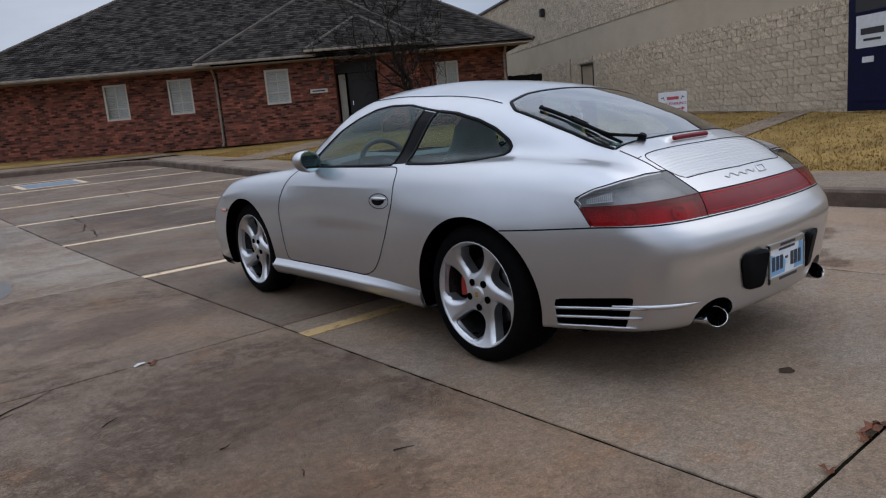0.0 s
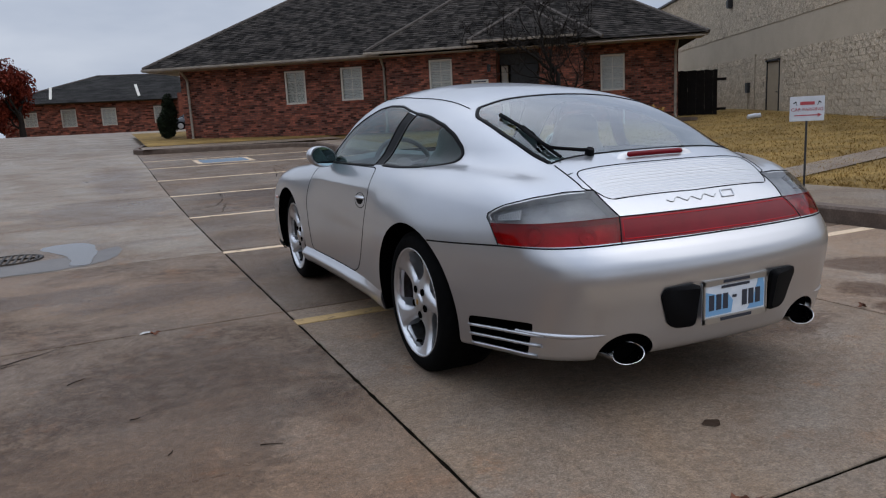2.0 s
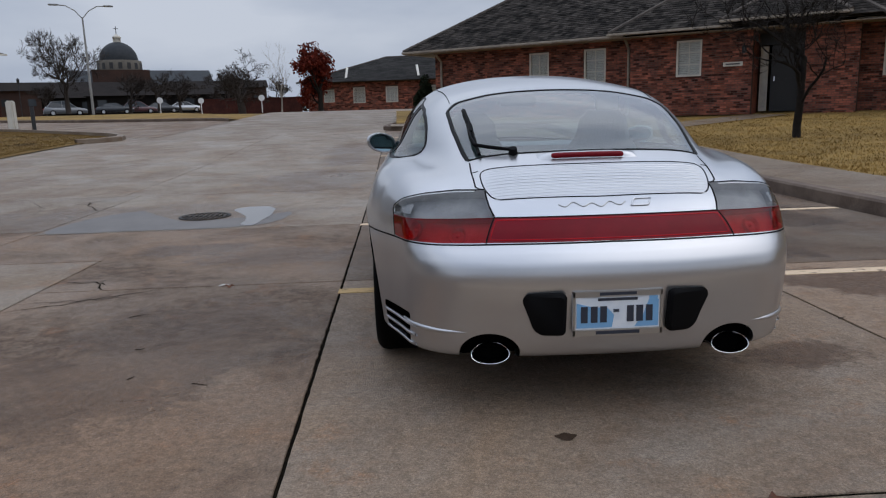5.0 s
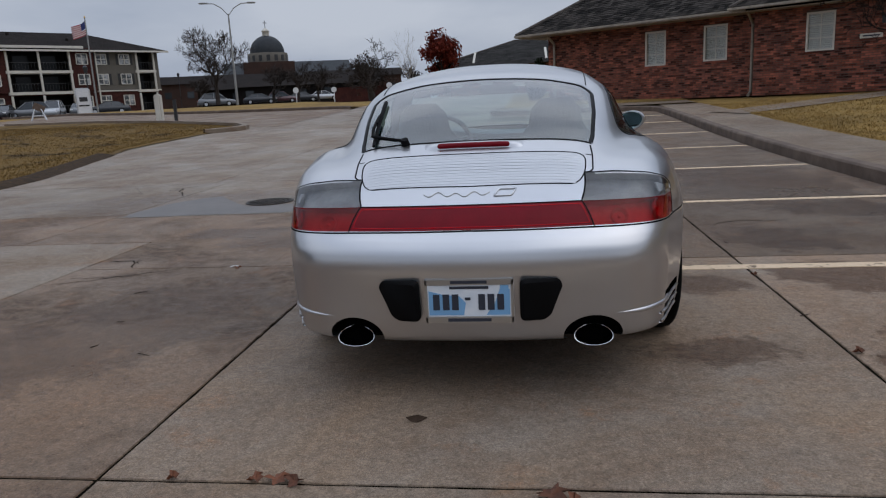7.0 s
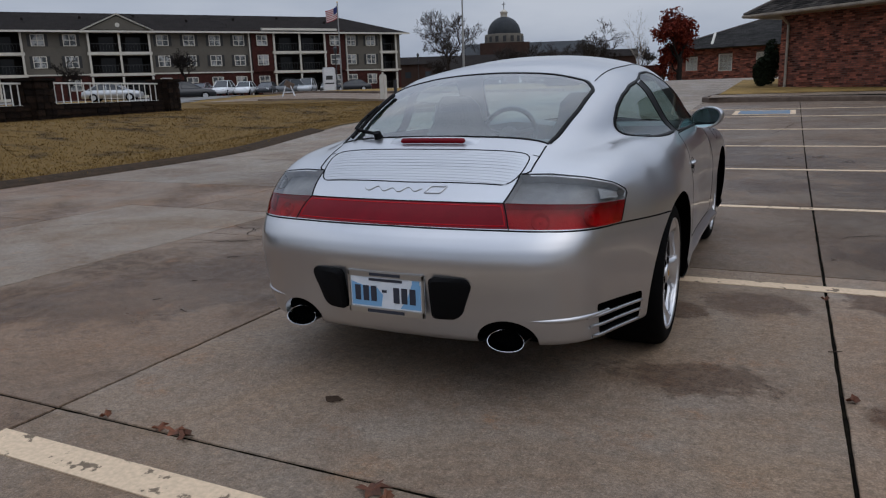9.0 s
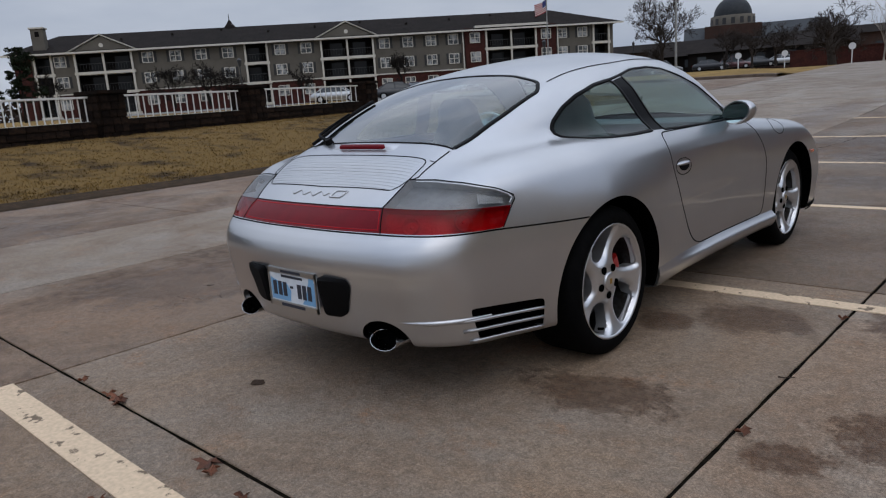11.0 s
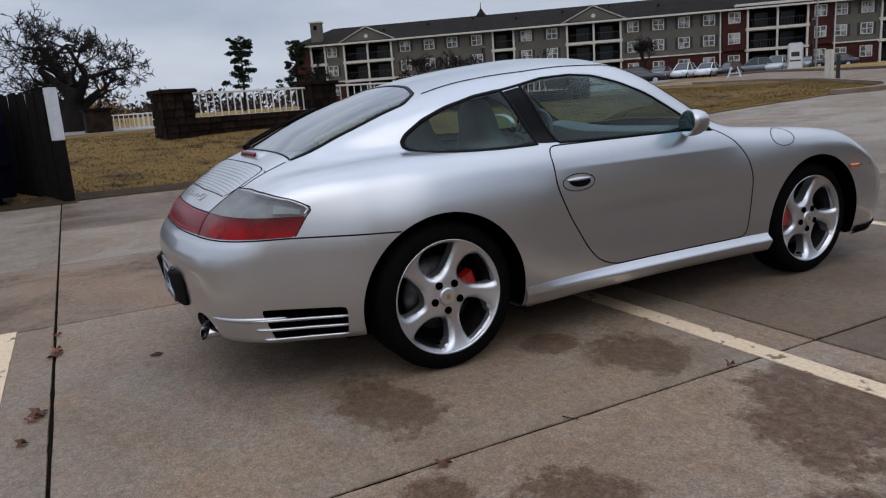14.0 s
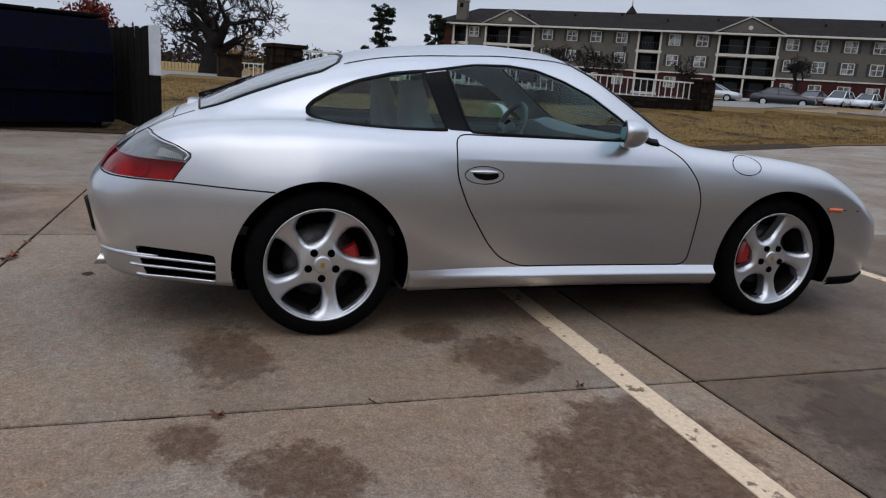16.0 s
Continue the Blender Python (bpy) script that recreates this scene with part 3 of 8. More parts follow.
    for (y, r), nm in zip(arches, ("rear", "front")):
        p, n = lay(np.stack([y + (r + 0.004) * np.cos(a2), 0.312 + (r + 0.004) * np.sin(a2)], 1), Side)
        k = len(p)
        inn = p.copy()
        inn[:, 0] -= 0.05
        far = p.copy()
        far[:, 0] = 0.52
        pair("wheel_well", np.vstack([p, inn, far]), [(j * k + i, j * k + i + 1, (j + 1) * k + i + 1, (j + 1) * k + i) for j in range(2) for i in range(k - 1)], shade_black)
    # black boxes back the wheel wells and, as underside, block light below the car
    part("underside", box((1.10, 3.3, 0.16), (0, 1.28, 0.195), bevel=0.03), shade_black, car)
    part("side_underside", box((1.56, 1.58, 0.10), (0, 1.16, 0.215), bevel=0.03), shade_black, car)
    part("rear_underside", box((1.20, 0.50, 0.10), (0, -0.50, 0.242), bevel=0.04), shade_black, car)
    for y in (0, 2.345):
        part("wheel_well_wall", box((1.08, 0.78, 0.50), (0, y, 0.42), bevel=0.02), shade_black, car)

    # vent blades and the crease that runs on to the tail pipe
    for z0, z1, ya, yb in ((0.332, 0.315, -0.785, -0.43), (0.293, 0.278, -0.765, -0.43), (0.250, 0.240, -0.74, -0.43)):
        q = np.stack([np.linspace(ya, yb, 16), np.linspace(z0, z1, 16)], 1)
        p, n = lay(q, Side, 0.002)
        p = p[np.abs(n[:, 0]) > 0.2]
        v, f = tube(p, 0.0065, 6)
        pair("vent_blade", v, f, paint, bumper)
    q = np.stack([np.linspace(0.585, 0.36, 18), np.linspace(0.334, 0.337, 18)], 1)
    p, n = lay(q, Round, -0.003)
    v, f = tube(p, 0.011, 8, np.sin(np.linspace(0.35, 2.9, len(p))))
    pair("bumper_crease", v, f, paint, bumper)

    # tail pipes
    for s in (-1, 1):
        bm = bmesh.new()
        n = 40
        rings = []
        for yy, k, q in ((-0.72, 0.92, 0), (-0.914, 1.0, 0), (-0.921, 0.99, 0), (-0.920, 0.955, 0), (-0.86, 0.93, 0)):
            ring = []
            for i in range(n):
                w = 2 * math.pi * i / n
                zz = math.sin(w)
                lean = -0.035 * (zz if yy < -0.87 else 0)
                ring.append(bm.verts.new((s * 0.44 + 0.070 * k * math.cos(w) * (1 - 0.12 * zz), yy - lean * 0.6, 0.262 + 0.035 * k * zz)))
            rings.append(ring)
        for r0, r1 in zip(rings, rings[1:]):
            for i in range(n):
                bm.faces.new((r0[i], r0[(i + 1) % n], r1[(i + 1) % n], r1[i]))
        pipe = part("tail_pipe", bm, chrome, car, "oval chrome tail pipe", True)
        # a flat black disc paints the shade inside the pipe
        bm = bmesh.new()
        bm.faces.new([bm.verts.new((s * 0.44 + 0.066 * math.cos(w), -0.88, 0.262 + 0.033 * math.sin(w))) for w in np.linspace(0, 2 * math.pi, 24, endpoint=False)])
        part("pipe_inside", bm, shade_black, pipe)

    # rubber bumper pads each side of the number plate
    for s in (-1, 1):
        out = rounded([(s * 0.180, 0.490), (s * 0.316, 0.488), (s * 0.332, 0.462), (s * 0.306, 0.395), (s * 0.290, 0.350), (s * 0.264, 0.332), (s * 0.180, 0.332)], 0.022)
        bm = bmesh.new()
        def proud(x, z, lift):
            out_ = np.clip((abs(x) - 0.20) / 0.15, 0, 1)
            return float(tail_of(z)) + 0.140 * (abs(x) / 0.78) ** 2.27 - lift * (1 - 0.75 * out_)
        low = [bm.verts.new((x, proud(x, z, -0.02), z)) for x, z in out]
        mid = [bm.verts.new((x, proud(x, z, 0.020), z)) for x, z in out]
        c = np.mean(out, axis=0)
        top = [bm.verts.new((c[0] + (x - c[0]) * 0.86, proud(x, z, 0.030), c[1] + (z - c[1]) * 0.88)) for x, z in out]
        k = len(out)
        for r0, r1 in ((low, mid), (mid, top)):
            for i in range(k):
                bm.faces.new((r0[i], r0[(i + 1) % k], r1[(i + 1) % k], r1[i]))
        bm.faces.new(top)
        part("bumper_pad", bm, seam_black, bumper, "black rubber bumper pad", True)

    # number plate: print as plain bars
    plate = part("number_plate", box((0.319, 0.006, 0.152), (0, -0.985, 0.412), bevel=0.002), plate_white, car, "white and blue number plate in a chrome frame")
    bm = bmesh.new()
    for sz, at in (((0.318, 0.010, 0.022), (0, -0.988, 0.482)), ((0.318, 0.010, 0.024), (0, -0.988, 0.343)), ((0.010, 0.010, 0.16), (-0.154, -0.988, 0.412)), ((0.010, 0.010, 0.16), (0.154, -0.988, 0.412))):
        add_box(bm, sz, at, bevel=0.002)
    rim = part("plate_frame", bm, chrome_dull, plate, "pale metal plate frame")
    for x in (-0.118, -0.083, -0.05, 0.045, 0.078, 0.112):
        part("plate_bar", box((0.024, 0.002, 0.058), (x, -0.9895, 0.408)), ink, plate, "dark bar of print")
    part("plate_bar", box((0.020, 0.002, 0.01), (-0.005, -0.9895, 0.42)), ink, plate, "dark bar of print")
    bm = bmesh.new()
    add_prism(bm, [(-0.145, 0.36), (-0.02, 0.36), (-0.012, 0.405), (-0.035, 0.43), (-0.09, 0.435), (-0.145, 0.45)], 0.001, Matrix.Translation((0, -0.9882, 0)) @ Matrix.Rotation(math.pi / 2, 4, "X"))
    part("plate_print", bm, plate_blue, plate, "pale blue print")
    bm = bmesh.new()
    add_prism(bm, [(0.145, 0.36), (0.06, 0.36), (0.09, 0.40), (0.11, 0.455), (0.145, 0.455)], 0.001, Matrix.Translation((0, -0.9882, 0)) @ Matrix.Rotation(math.pi / 2, 4, "X"))
    part("plate_print", bm, plate_blue, plate, "pale blue print")
    part("frame_bar", box((0.13, 0.001, 0.011), (0, -0.9935, 0.482)), ink, rim, "dark bar of print")
    part("frame_bar", box((0.155, 0.001, 0.012), (0, -0.9935, 0.343)), ink, rim, "dark bar of print")
    part("plate_bar", box((0.14, 0.001, 0.010), (0, -0.989, 0.461)), ink, plate, "dark bar of print")
    part("plate_sticker", box((0.030, 0.001, 0.014), (0.126, -0.989, 0.462)), plate_blue, plate, "small blue sticker")
    part("plate_sticker", box((0.030, 0.001, 0.012), (-0.126, -0.989, 0.460)), plate_white, plate, "small white sticker")

    # script badge as a plain wavy bar, and the louvred lid
    q = [(x, 0.772 + 0.006 * math.sin(x * 95) + 0.002 * math.sin(x * 40)) for x in np.linspace(-0.17, 0.075, 70)]
    def on_back(line, lift):
        out = []
        for x, z in line:
            h = tree.ray_cast(Vector((abs(x) + 1e-4, -3, z)), Vector((0, 1, 0)))
            nrm = slope(np.array([h[0]]))[0]
            pt = np.array(h[0]) + nrm * lift
            out.append((math.copysign(pt[0], x), pt[1], pt[2]))
        return out
    v, f = tube(on_back(q, 0.001), 0.0022, 5)
    badge = put("badge", mesh_of("badge", v, f), chrome_dull, lid, "plain silver script-shaped badge")
    v, f = tube(on_back(resample(np.array([(0.092, 0.764), (0.108, 0.785), (0.172, 0.785), (0.156, 0.764), (0.092, 0.764)]), 0.01, False), 0.0015), 0.0034, 5)
    put("badge_block", mesh_of("badge_block", v, f), alloy, badge)
    grille = rounded([(-0.1, -0.606), (0.437, -0.600), (0.432, -0.70), (0.40, -0.772), (-0.1, -0.787)], 0.05, 6)
    gl = np.array([q for q in fine(grille) if q[0] > 0.005])
    gl = np.vstack([[(0.0, -0.787)], gl[np.argsort(np.arctan2(gl[:, 1] + 0.69, gl[:, 0]))], [(0.0, -0.606)]])
    strip("grille_seam", np.array([(0.438, -0.602), (0.45, -0.602), (0.462, -0.601)]), Top, 0.004, 0.001, seam_black, lid, False)
    strip("grille_seam", gl, Top, 0.005, 0.001, seam_black, lid, False)
    for i, y in enumerate(np.linspace(-0.620, -0.765, 11)):
        wide = 0.418 - 0.02 * max(0, (i - 7)) / 3
        p, n = lay(np.stack([np.linspace(0.0, wide, 20), np.full(20, y)], 1), Top, 0.0)
        prof = []
        k = len(p)
        for dy, h in ((0.0065, -0.0006), (0.004, 0.0010), (-0.001, 0.0017), (-0.004, 0.0009), (-0.005, -0.0006)):
            w = np.clip((wide - p[:, 0]) / 0.02, 0, 1)
            prof.append(p + n * (h * w)[:, None] + np.array([0, dy, dy * 0.45]))
        v, f = both(np.vstack(prof), [(j * k + i2, j * k + i2 + 1, (j + 1) * k + i2 + 1, (j + 1) * k + i2) for j in range(4) for i2 in range(k - 1)])
        put("louvre", mesh_of("louvre", v, f), paint, lid)
    # high brake lamp on its plinth
    def over(x, y, lift):
        h = tree.ray_cast(Vector((max(abs(x), 1e-4), y, 3)), Vector((0, 0, -1)))[0]
        n = slope(np.array([h]))[0]
        pt = np.array(h) + n * lift
        return (math.copysign(pt[0], x), pt[1], pt[2])
    v, f = [], []
    for i, x in enumerate(np.linspace(-0.20, 0.20, 33)):
        side = max(0.0, 1 - (abs(x) / 0.20) ** 5)
        for t, hgt in ((0.0, -0.002), (0.25, 0.010), (0.5, 0.020), (0.66, 0.025), (0.76, 0.024), (0.86, 0.012), (1.0, -0.002)):
            v.append(over(x, -0.505 - 0.062 * t, 0.8 * hgt * side ** 0.6 - 0.001))
    f = [(i * 7 + j, i * 7 + j + 1, i * 7 + j + 8, i * 7 + j + 7) for i in range(32) for j in range(6)]
    hump = put("brake_lamp_plinth", mesh_of("brake_lamp_plinth", v, f), paint, lid)
    ends = np.sqrt(np.clip(1 - (np.clip(np.abs(np.linspace(-0.148, 0.148, 41)) - 0.130, 0, 1) / 0.0182) ** 2, 0.01, 1))
    v, f = tube([over(x, -0.5530, 0.0070) for x in np.linspace(-0.148, 0.148, 41)], 0.0125, 12, ends)
    put("brake_lamp", mesh_of("brake_lamp", v, f), deep_red, hump, "dark red high brake lamp")

    # rear wiper, parked along the edge of the glass
    v, f = tube([over(-0.418 - 0.022 * t, -0.492 + 0.42 * t, 0.012) for t in np.linspace(0, 1, 14)], 0.010, 8, np.linspace(0.7, 1.0, 14))
    wiper = put("rear_wiper", mesh_of("rear_wiper", v, f), seam_black, car, "black rear window wiper")
    v, f = tube([over(-0.285, -0.500, 0.018), over(-0.33, -0.488, 0.021), over(-0.385, -0.462, 0.024), over(-0.428, -0.43, 0.026), over(-0.438, -0.36, 0.024), over(-0.437, -0.26, 0.020)], 0.0075, 8)
    put("wiper_arm", mesh_of("wiper_arm", v, f), seam_black, wiper)
    part("wiper_bracket", box((0.024, 0.11, 0.024), over(-0.432, -0.28, 0.016), Matrix.Rotation(radians(22), 4, "X"), 0.008), seam_black, wiper, "", True)
    part("wiper_pivot", rod(over(-0.285, -0.500, -0.01), over(-0.285, -0.502, 0.026), 0.021, 0.015, 14), seam_black, wiper, "", True)

    # sills
    for s in (-1, 1):
        prof = [(-0.004, 0.302, 0), (0.0, 0.287, 0.22), (0.001, 0.272, 0.65), (0.002, 0.264, 1.0), (0.000, 0.253, 1.04), (-0.008, 0.226, 0.85), (-0.018, 0.204, 0.6), (-0.06, 0.197, 0)]
        ys = np.linspace(0.366, 1.948, 40)
        v, k = [], len(prof)
        for y in ys:
            side_x = tree.ray_cast(Vector((3, y, 0.318)), Vector((-1, 0, 0)))[0].x
            flare = 0.001 + 0.027 * float(np.clip((y - 0.40) / 0.55, 0, 1))
            for x, z, out in prof:
                v.append((s * (side_x + x + flare * out), y, z))
        f = [(i * k + j, (i + 1) * k + j, (i + 1) * k + j + 1, i * k + j + 1) for i in range(len(ys) - 1) for j in range(k - 1)]
        put("sill", mesh_of("sill", v, f), paint, car, "flared silver sill")
    v, f = ribbon(np.stack([np.linspace(2.70, 3.2, 14), np.full(14, 0.20)], 1), Side, 0.05, 0.006, False)
    pair("chin_lip", v, f, rubber, front, "black rubber chin lip")
    # amber side markers
    v, f = ribbon(np.stack([np.linspace(2.590, 2.680, 8), np.linspace(0.592, 0.588, 8)], 1), Side, 0.020, 0.006, False)
    pair("side_marker", v, f, orange_lens, front, "amber side marker lamp")
    # fuel flap, right wing only
    a3 = np.linspace(0, 2 * math.pi, 36, endpoint=False)
    v, f = ribbon(np.stack([2.082 + 0.082 * np.cos(a3), 0.798 + 0.045 * np.sin(a3)], 1), Side, 0.004, 0.001)
    put("fuel_flap", mesh_of("fuel_flap", v, f), seam_black, car, "round fuel flap outline")

    # door handles and mirrors
    for s, door in ((1, doors[0]), (-1, doors[1])):
        h = tree.ray_cast(Vector((3, 0.70, 0.715)), Vector((-1, 0, 0)))[0]
        a4 = np.linspace(0, 2 * math.pi, 32, endpoint=False)
        v, f = ribbon(np.stack([0.692 + 0.092 * np.cos(a4), 0.717 + 0.038 * np.sin(a4)], 1), Side, 0.004, 0.001)
        v = np.array(v) * (s, 1, 1)
        put("handle_seam", mesh_of("handle_seam", v, f), seam_black, door)
        bm = bmesh.new()
        bmesh.ops.create_uvsphere(bm, u_segments=24, v_segments=12, radius=1, matrix=pose(s * (h.x + 0.002), 0.690, 0.732) @ Matrix.Diagonal((0.019, 0.066, 0.010, 1)))
        part("door_handle", bm, paint, door, "silver door handle", True)
        bm = bmesh.new()
        bmesh.ops.create_uvsphere(bm, u_segments=20, v_segments=10, radius=1, matrix=pose(s * (h.x - 0.003), 0.692, 0.716) @ Matrix.Diagonal((0.010, 0.070, 0.026, 1)))
        part("handle_recess", bm, seam_black, door, "", True)
        turned = pose(s * 0.855, 1.385, 0.925, 0, 0, -22 * s)
        bm = bmesh.new()
        bmesh.ops.create_uvsphere(bm, u_segments=32, v_segments=20, radius=1)
        for vv in bm.verts:
            x, y, z = vv.co
            y = max(y, -0.28)
            vv.co = turned @ Vector((s * 0.098 * x * (1 - 0.12 * y), 0.086 * y, 0.064 * z + 0.012 * x))
        shellm = part("mirror_shell", bm, paint, door, "silver wing mirror", True)
        bm = bmesh.new()
        bmesh.ops.create_circle(bm, cap_ends=True, segments=32, radius=1)
        for vv in bm.verts:
            x, z = vv.co.x, vv.co.y
            vv.co = turned @ Vector((s * 0.086 * x, -0.0265, 0.054 * z + 0.012 * x))
        part("mirror_glass", bm, mirror_glass, shellm, "bluish mirror glass")
        part("mirror_foot", box((0.14, 0.05, 0.035), (s * 0.765, 1.41, 0.885), Matrix.Rotation(s * radians(-12), 4, "Y"), 0.01), gloss_black, door, "", True)
        v, f = ribbon(np.array([(1.44, 0.945), (1.50, 0.91), (1.56, 0.888), (1.60, 0.884)]), Side, 0.04, 0.004, False)
        put("mirror_corner", mesh_of("mirror_corner", np.array(v) * (s, 1, 1), f), gloss_black, door)

    # cabin
    v, f, n = taken("body")
    mid = v[f].mean(1)
    f = f[(mid[:, 1] > -0.56) & (mid[:, 1] < 1.95) & (mid[:, 2] > 0.86)]
    v2, f2 = both(v - n * 0.016, f)
    put("headliner", mesh_of("headliner", v2, f2, True), lining, car, "grey headliner")
    part("cabin_floor", box((1.3, 2.3, 0.04), (0, 0.7, 0.42)), dash_dark, car)
    part("parcel_shelf", box((1.02, 0.46, 0.08), (0, -0.28, 0.86), Matrix.Rotation(radians(-4), 4, "X"), 0.03), dash_dark, car, "", True)
    for s in (-1, 1):
        part("door_card", box((0.05, 1.15, 0.40), (s * 0.725, 1.03, 0.66), None, 0.02), cloth, car)
        part("rear_seat", box((0.46, 0.14, 0.42), (s * 0.30, 0.02, 0.70), Matrix.Rotation(radians(20), 4, "X"), 0.05), cloth, car, "", True)
        bm = bmesh.new()
        for i, (z, w, d, y) in enumerate(((0.45, 0.25, 0.08, 0.62), (0.60, 0.255, 0.085, 0.58), (0.75, 0.255, 0.08, 0.54), (0.87, 0.215, 0.07, 0.505), (0.96, 0.145, 0.06, 0.485), (1.05, 0.125, 0.055, 0.47), (1.10, 0.075, 0.04, 0.465))):
            for j in range(20):
                w2 = 2 * math.pi * j / 20
                cx, cy = math.cos(w2), math.sin(w2)
                bm.verts.new((s * 0.355 + w * math.copysign(abs(cx) ** 0.6, cx), y + d * math.copysign(abs(cy) ** 0.7, cy), z))
        bm.verts.ensure_lookup_table()
        for i in range(6):
            for j in range(20):
                bm.faces.new([bm.verts[i * 20 + j], bm.verts[i * 20 + (j + 1) % 20], bm.verts[i * 20 + 20 + (j + 1) % 20], bm.verts[i * 20 + 20 + j]])
        bm.faces.new([bm.verts[120 + j] for j in range(20)])
        seat = part("front_seat", bm, cloth, car, "grey leather front seat", True)
        part("seat_cushion", box((0.50, 0.52, 0.16), (s * 0.355, 0.86, 0.50), Matrix.Rotation(radians(8), 4, "X"), 0.05), cloth, seat, "", True)
    bm = bmesh.new()
    prof = [(1.42, 0.62), (1.40, 0.80), (1.43, 0.875), (1.52, 0.90), (1.70, 0.885), (1.86, 0.855)]
    for x in np.linspace(-0.69, 0.69, 15):
        hood = 0.035 * math.exp(-((x + 0.36) / 0.2) ** 2)
        for y, z in prof:
            bm.verts.new((x * (1 - 0.12 * max(0, y - 1.45)), y + 0.05 * (x / 0.7) ** 2, z + (hood if z > 0.85 and y < 1.6 else 0)))
    bm.verts.ensure_lookup_table()
    for i in range(14):
        for j in range(5):
            bm.faces.new([bm.verts[i * 6 + j], bm.verts[(i + 1) * 6 + j], bm.verts[(i + 1) * 6 + j + 1], bm.verts[i * 6 + j + 1]])
    part("dashboard", bm, dash_dark, car, "dark grey dashboard", True)
    v, f = [], []
    ring = np.linspace(0, 2 * math.pi, 41)
    tilt = Matrix.Translation((-0.36, 1.28, 0.83)) @ Matrix.Rotation(radians(68), 4, "X")
    v, f = tube([tuple(tilt @ Vector((0.185 * math.cos(w), 0.185 * math.sin(w), 0))) for w in ring], 0.016, 8)
    wheel_ob = put("steering_wheel", mesh_of("steering_wheel", v, f), dash_dark, car, "dark steering wheel")
    bm = bmesh.new()
    for w in (0.2, math.pi - 0.2, -math.pi / 2):
        add_rod(bm, tilt @ Vector((0, 0, 0)), tilt @ Vector((0.18 * math.cos(w), 0.18 * math.sin(w), 0)), 0.02)
    bmesh.ops.create_uvsphere(bm, u_segments=14, v_segments=8, radius=0.065, matrix=tilt @ Matrix.Diagonal((1, 1, 0.5, 1)))
    add_rod(bm, tilt @ Vector((0, 0, 0)), tilt @ Vector((0, 0, -0.25)), 0.03)
    part("wheel_spokes", bm, dash_dark, wheel_ob, "", True)
    part("inner_mirror", box((0.24, 0.03, 0.06), (0.02, 1.22, 1.165), None, 0.014), dash_dark, car, "", True)

    # wheels
    def wheel(s, y, wide, face):
        """face: how far the rim's lip stands from the car's middle."""
        w = new("wheel")
        w.parent = car
        w.matrix_basis = pose(s * face, y, 0.317, 0, 0, 0 if s > 0 else 180)
        w["label"] = "five-spoke alloy wheel with a low black tyre"
        r = 0.317
        prof = [(-wide, 0.235), (-wide - 0.008, 0.26), (-wide - 0.004, 0.290), (-wide + 0.02, r - 0.006), (-wide + 0.05, r), (-0.045, r), (-0.020, r - 0.005), (-0.003, 0.295), (0.005, 0.275), (0.005, 0.252), (0.0, 0.240)]
        v, f = revolved(prof, 72)
        put("tyre", mesh_of("tyre", v, f), rubber, w, "low black tyre")
        # barrel darker than the rim: the shade behind the spokes is in its colour
        v, f = revolved([(-wide, 0.226), (-0.09, 0.222), (-0.040, 0.2255)], 72)
        put("barrel", mesh_of("barrel", v, f), steel, w, "dark inner barrel of the wheel")
        prof = [(-0.040, 0.2255), (-0.035, 0.226), (-0.004, 0.236), (0.004, 0.2415), (0.001, 0.2455), (-0.008, 0.246)]
        v, f = revolved(prof, 72)
        rim = put("rim", mesh_of("rim", v, f), alloy, w)
        v, f = revolved([(-0.14, 0.06), (-0.125, 0.16), (-0.115, 0.16), (-0.115, 0.06)], 48)
        put("brake_disc", mesh_of("brake_disc", v, f), steel, w)
        bm = bmesh.new()
        rings = []
        for t in np.linspace(-0.36, 0.36, 9):
            w2 = t + (0.15 if s * (1 if y < 1 else -1) > 0 else math.pi - 0.15)
            rings.append([bm.verts.new((x, q * math.cos(w2), q * math.sin(w2))) for x, q in ((-0.125, 0.105), (-0.07, 0.105), (-0.058, 0.118), (-0.058, 0.155), (-0.07, 0.168), (-0.125, 0.168))])
        for r0, r1 in zip(rings, rings[1:]):
            for i in range(6):
                bm.faces.new((r0[i], r0[(i + 1) % 6], r1[(i + 1) % 6], r1[i]))
        bm.faces.new(rings[0][::-1])
        bm.faces.new(rings[-1])
        part("brake_caliper", bm, caliper_red, w, "red brake caliper")
        # a black disc closes the wheel and paints the shade behind the spokes
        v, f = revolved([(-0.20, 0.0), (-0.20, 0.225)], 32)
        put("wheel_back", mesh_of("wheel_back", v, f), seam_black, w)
        for v, f, n in spokes:
            put("spoke", mesh_of("spoke", v, f, True, n), alloy, rim)
        v, f = revolved([(-0.05, 0.040), (-0.020, 0.0395), (-0.014, 0.036), (-0.012, 0.031), (-0.0112, 0.020), (-0.011, 0.0)], 40)
        hub = put("hub", mesh_of("hub", v, f), alloy, rim)
        for i in range(5):
            t = radians(53 + 72 * i)
            part("bolt_hole", rod((-0.06, 0.061 * math.cos(t), 0.061 * math.sin(t)), (-0.0185, 0.061 * math.cos(t), 0.061 * math.sin(t)), 0.0165, None, 16), shade_black, hub, "", True)
        part("hub_crest", box((0.003, 0.017, 0.023), (-0.0105, 0, 0), bevel=0.001), gold, hub, "small gold crest")
        part("valve", rod((-0.045, -0.055, -0.20), (-0.02, -0.055, -0.195), 0.006, None, 8), shade_black, rim)

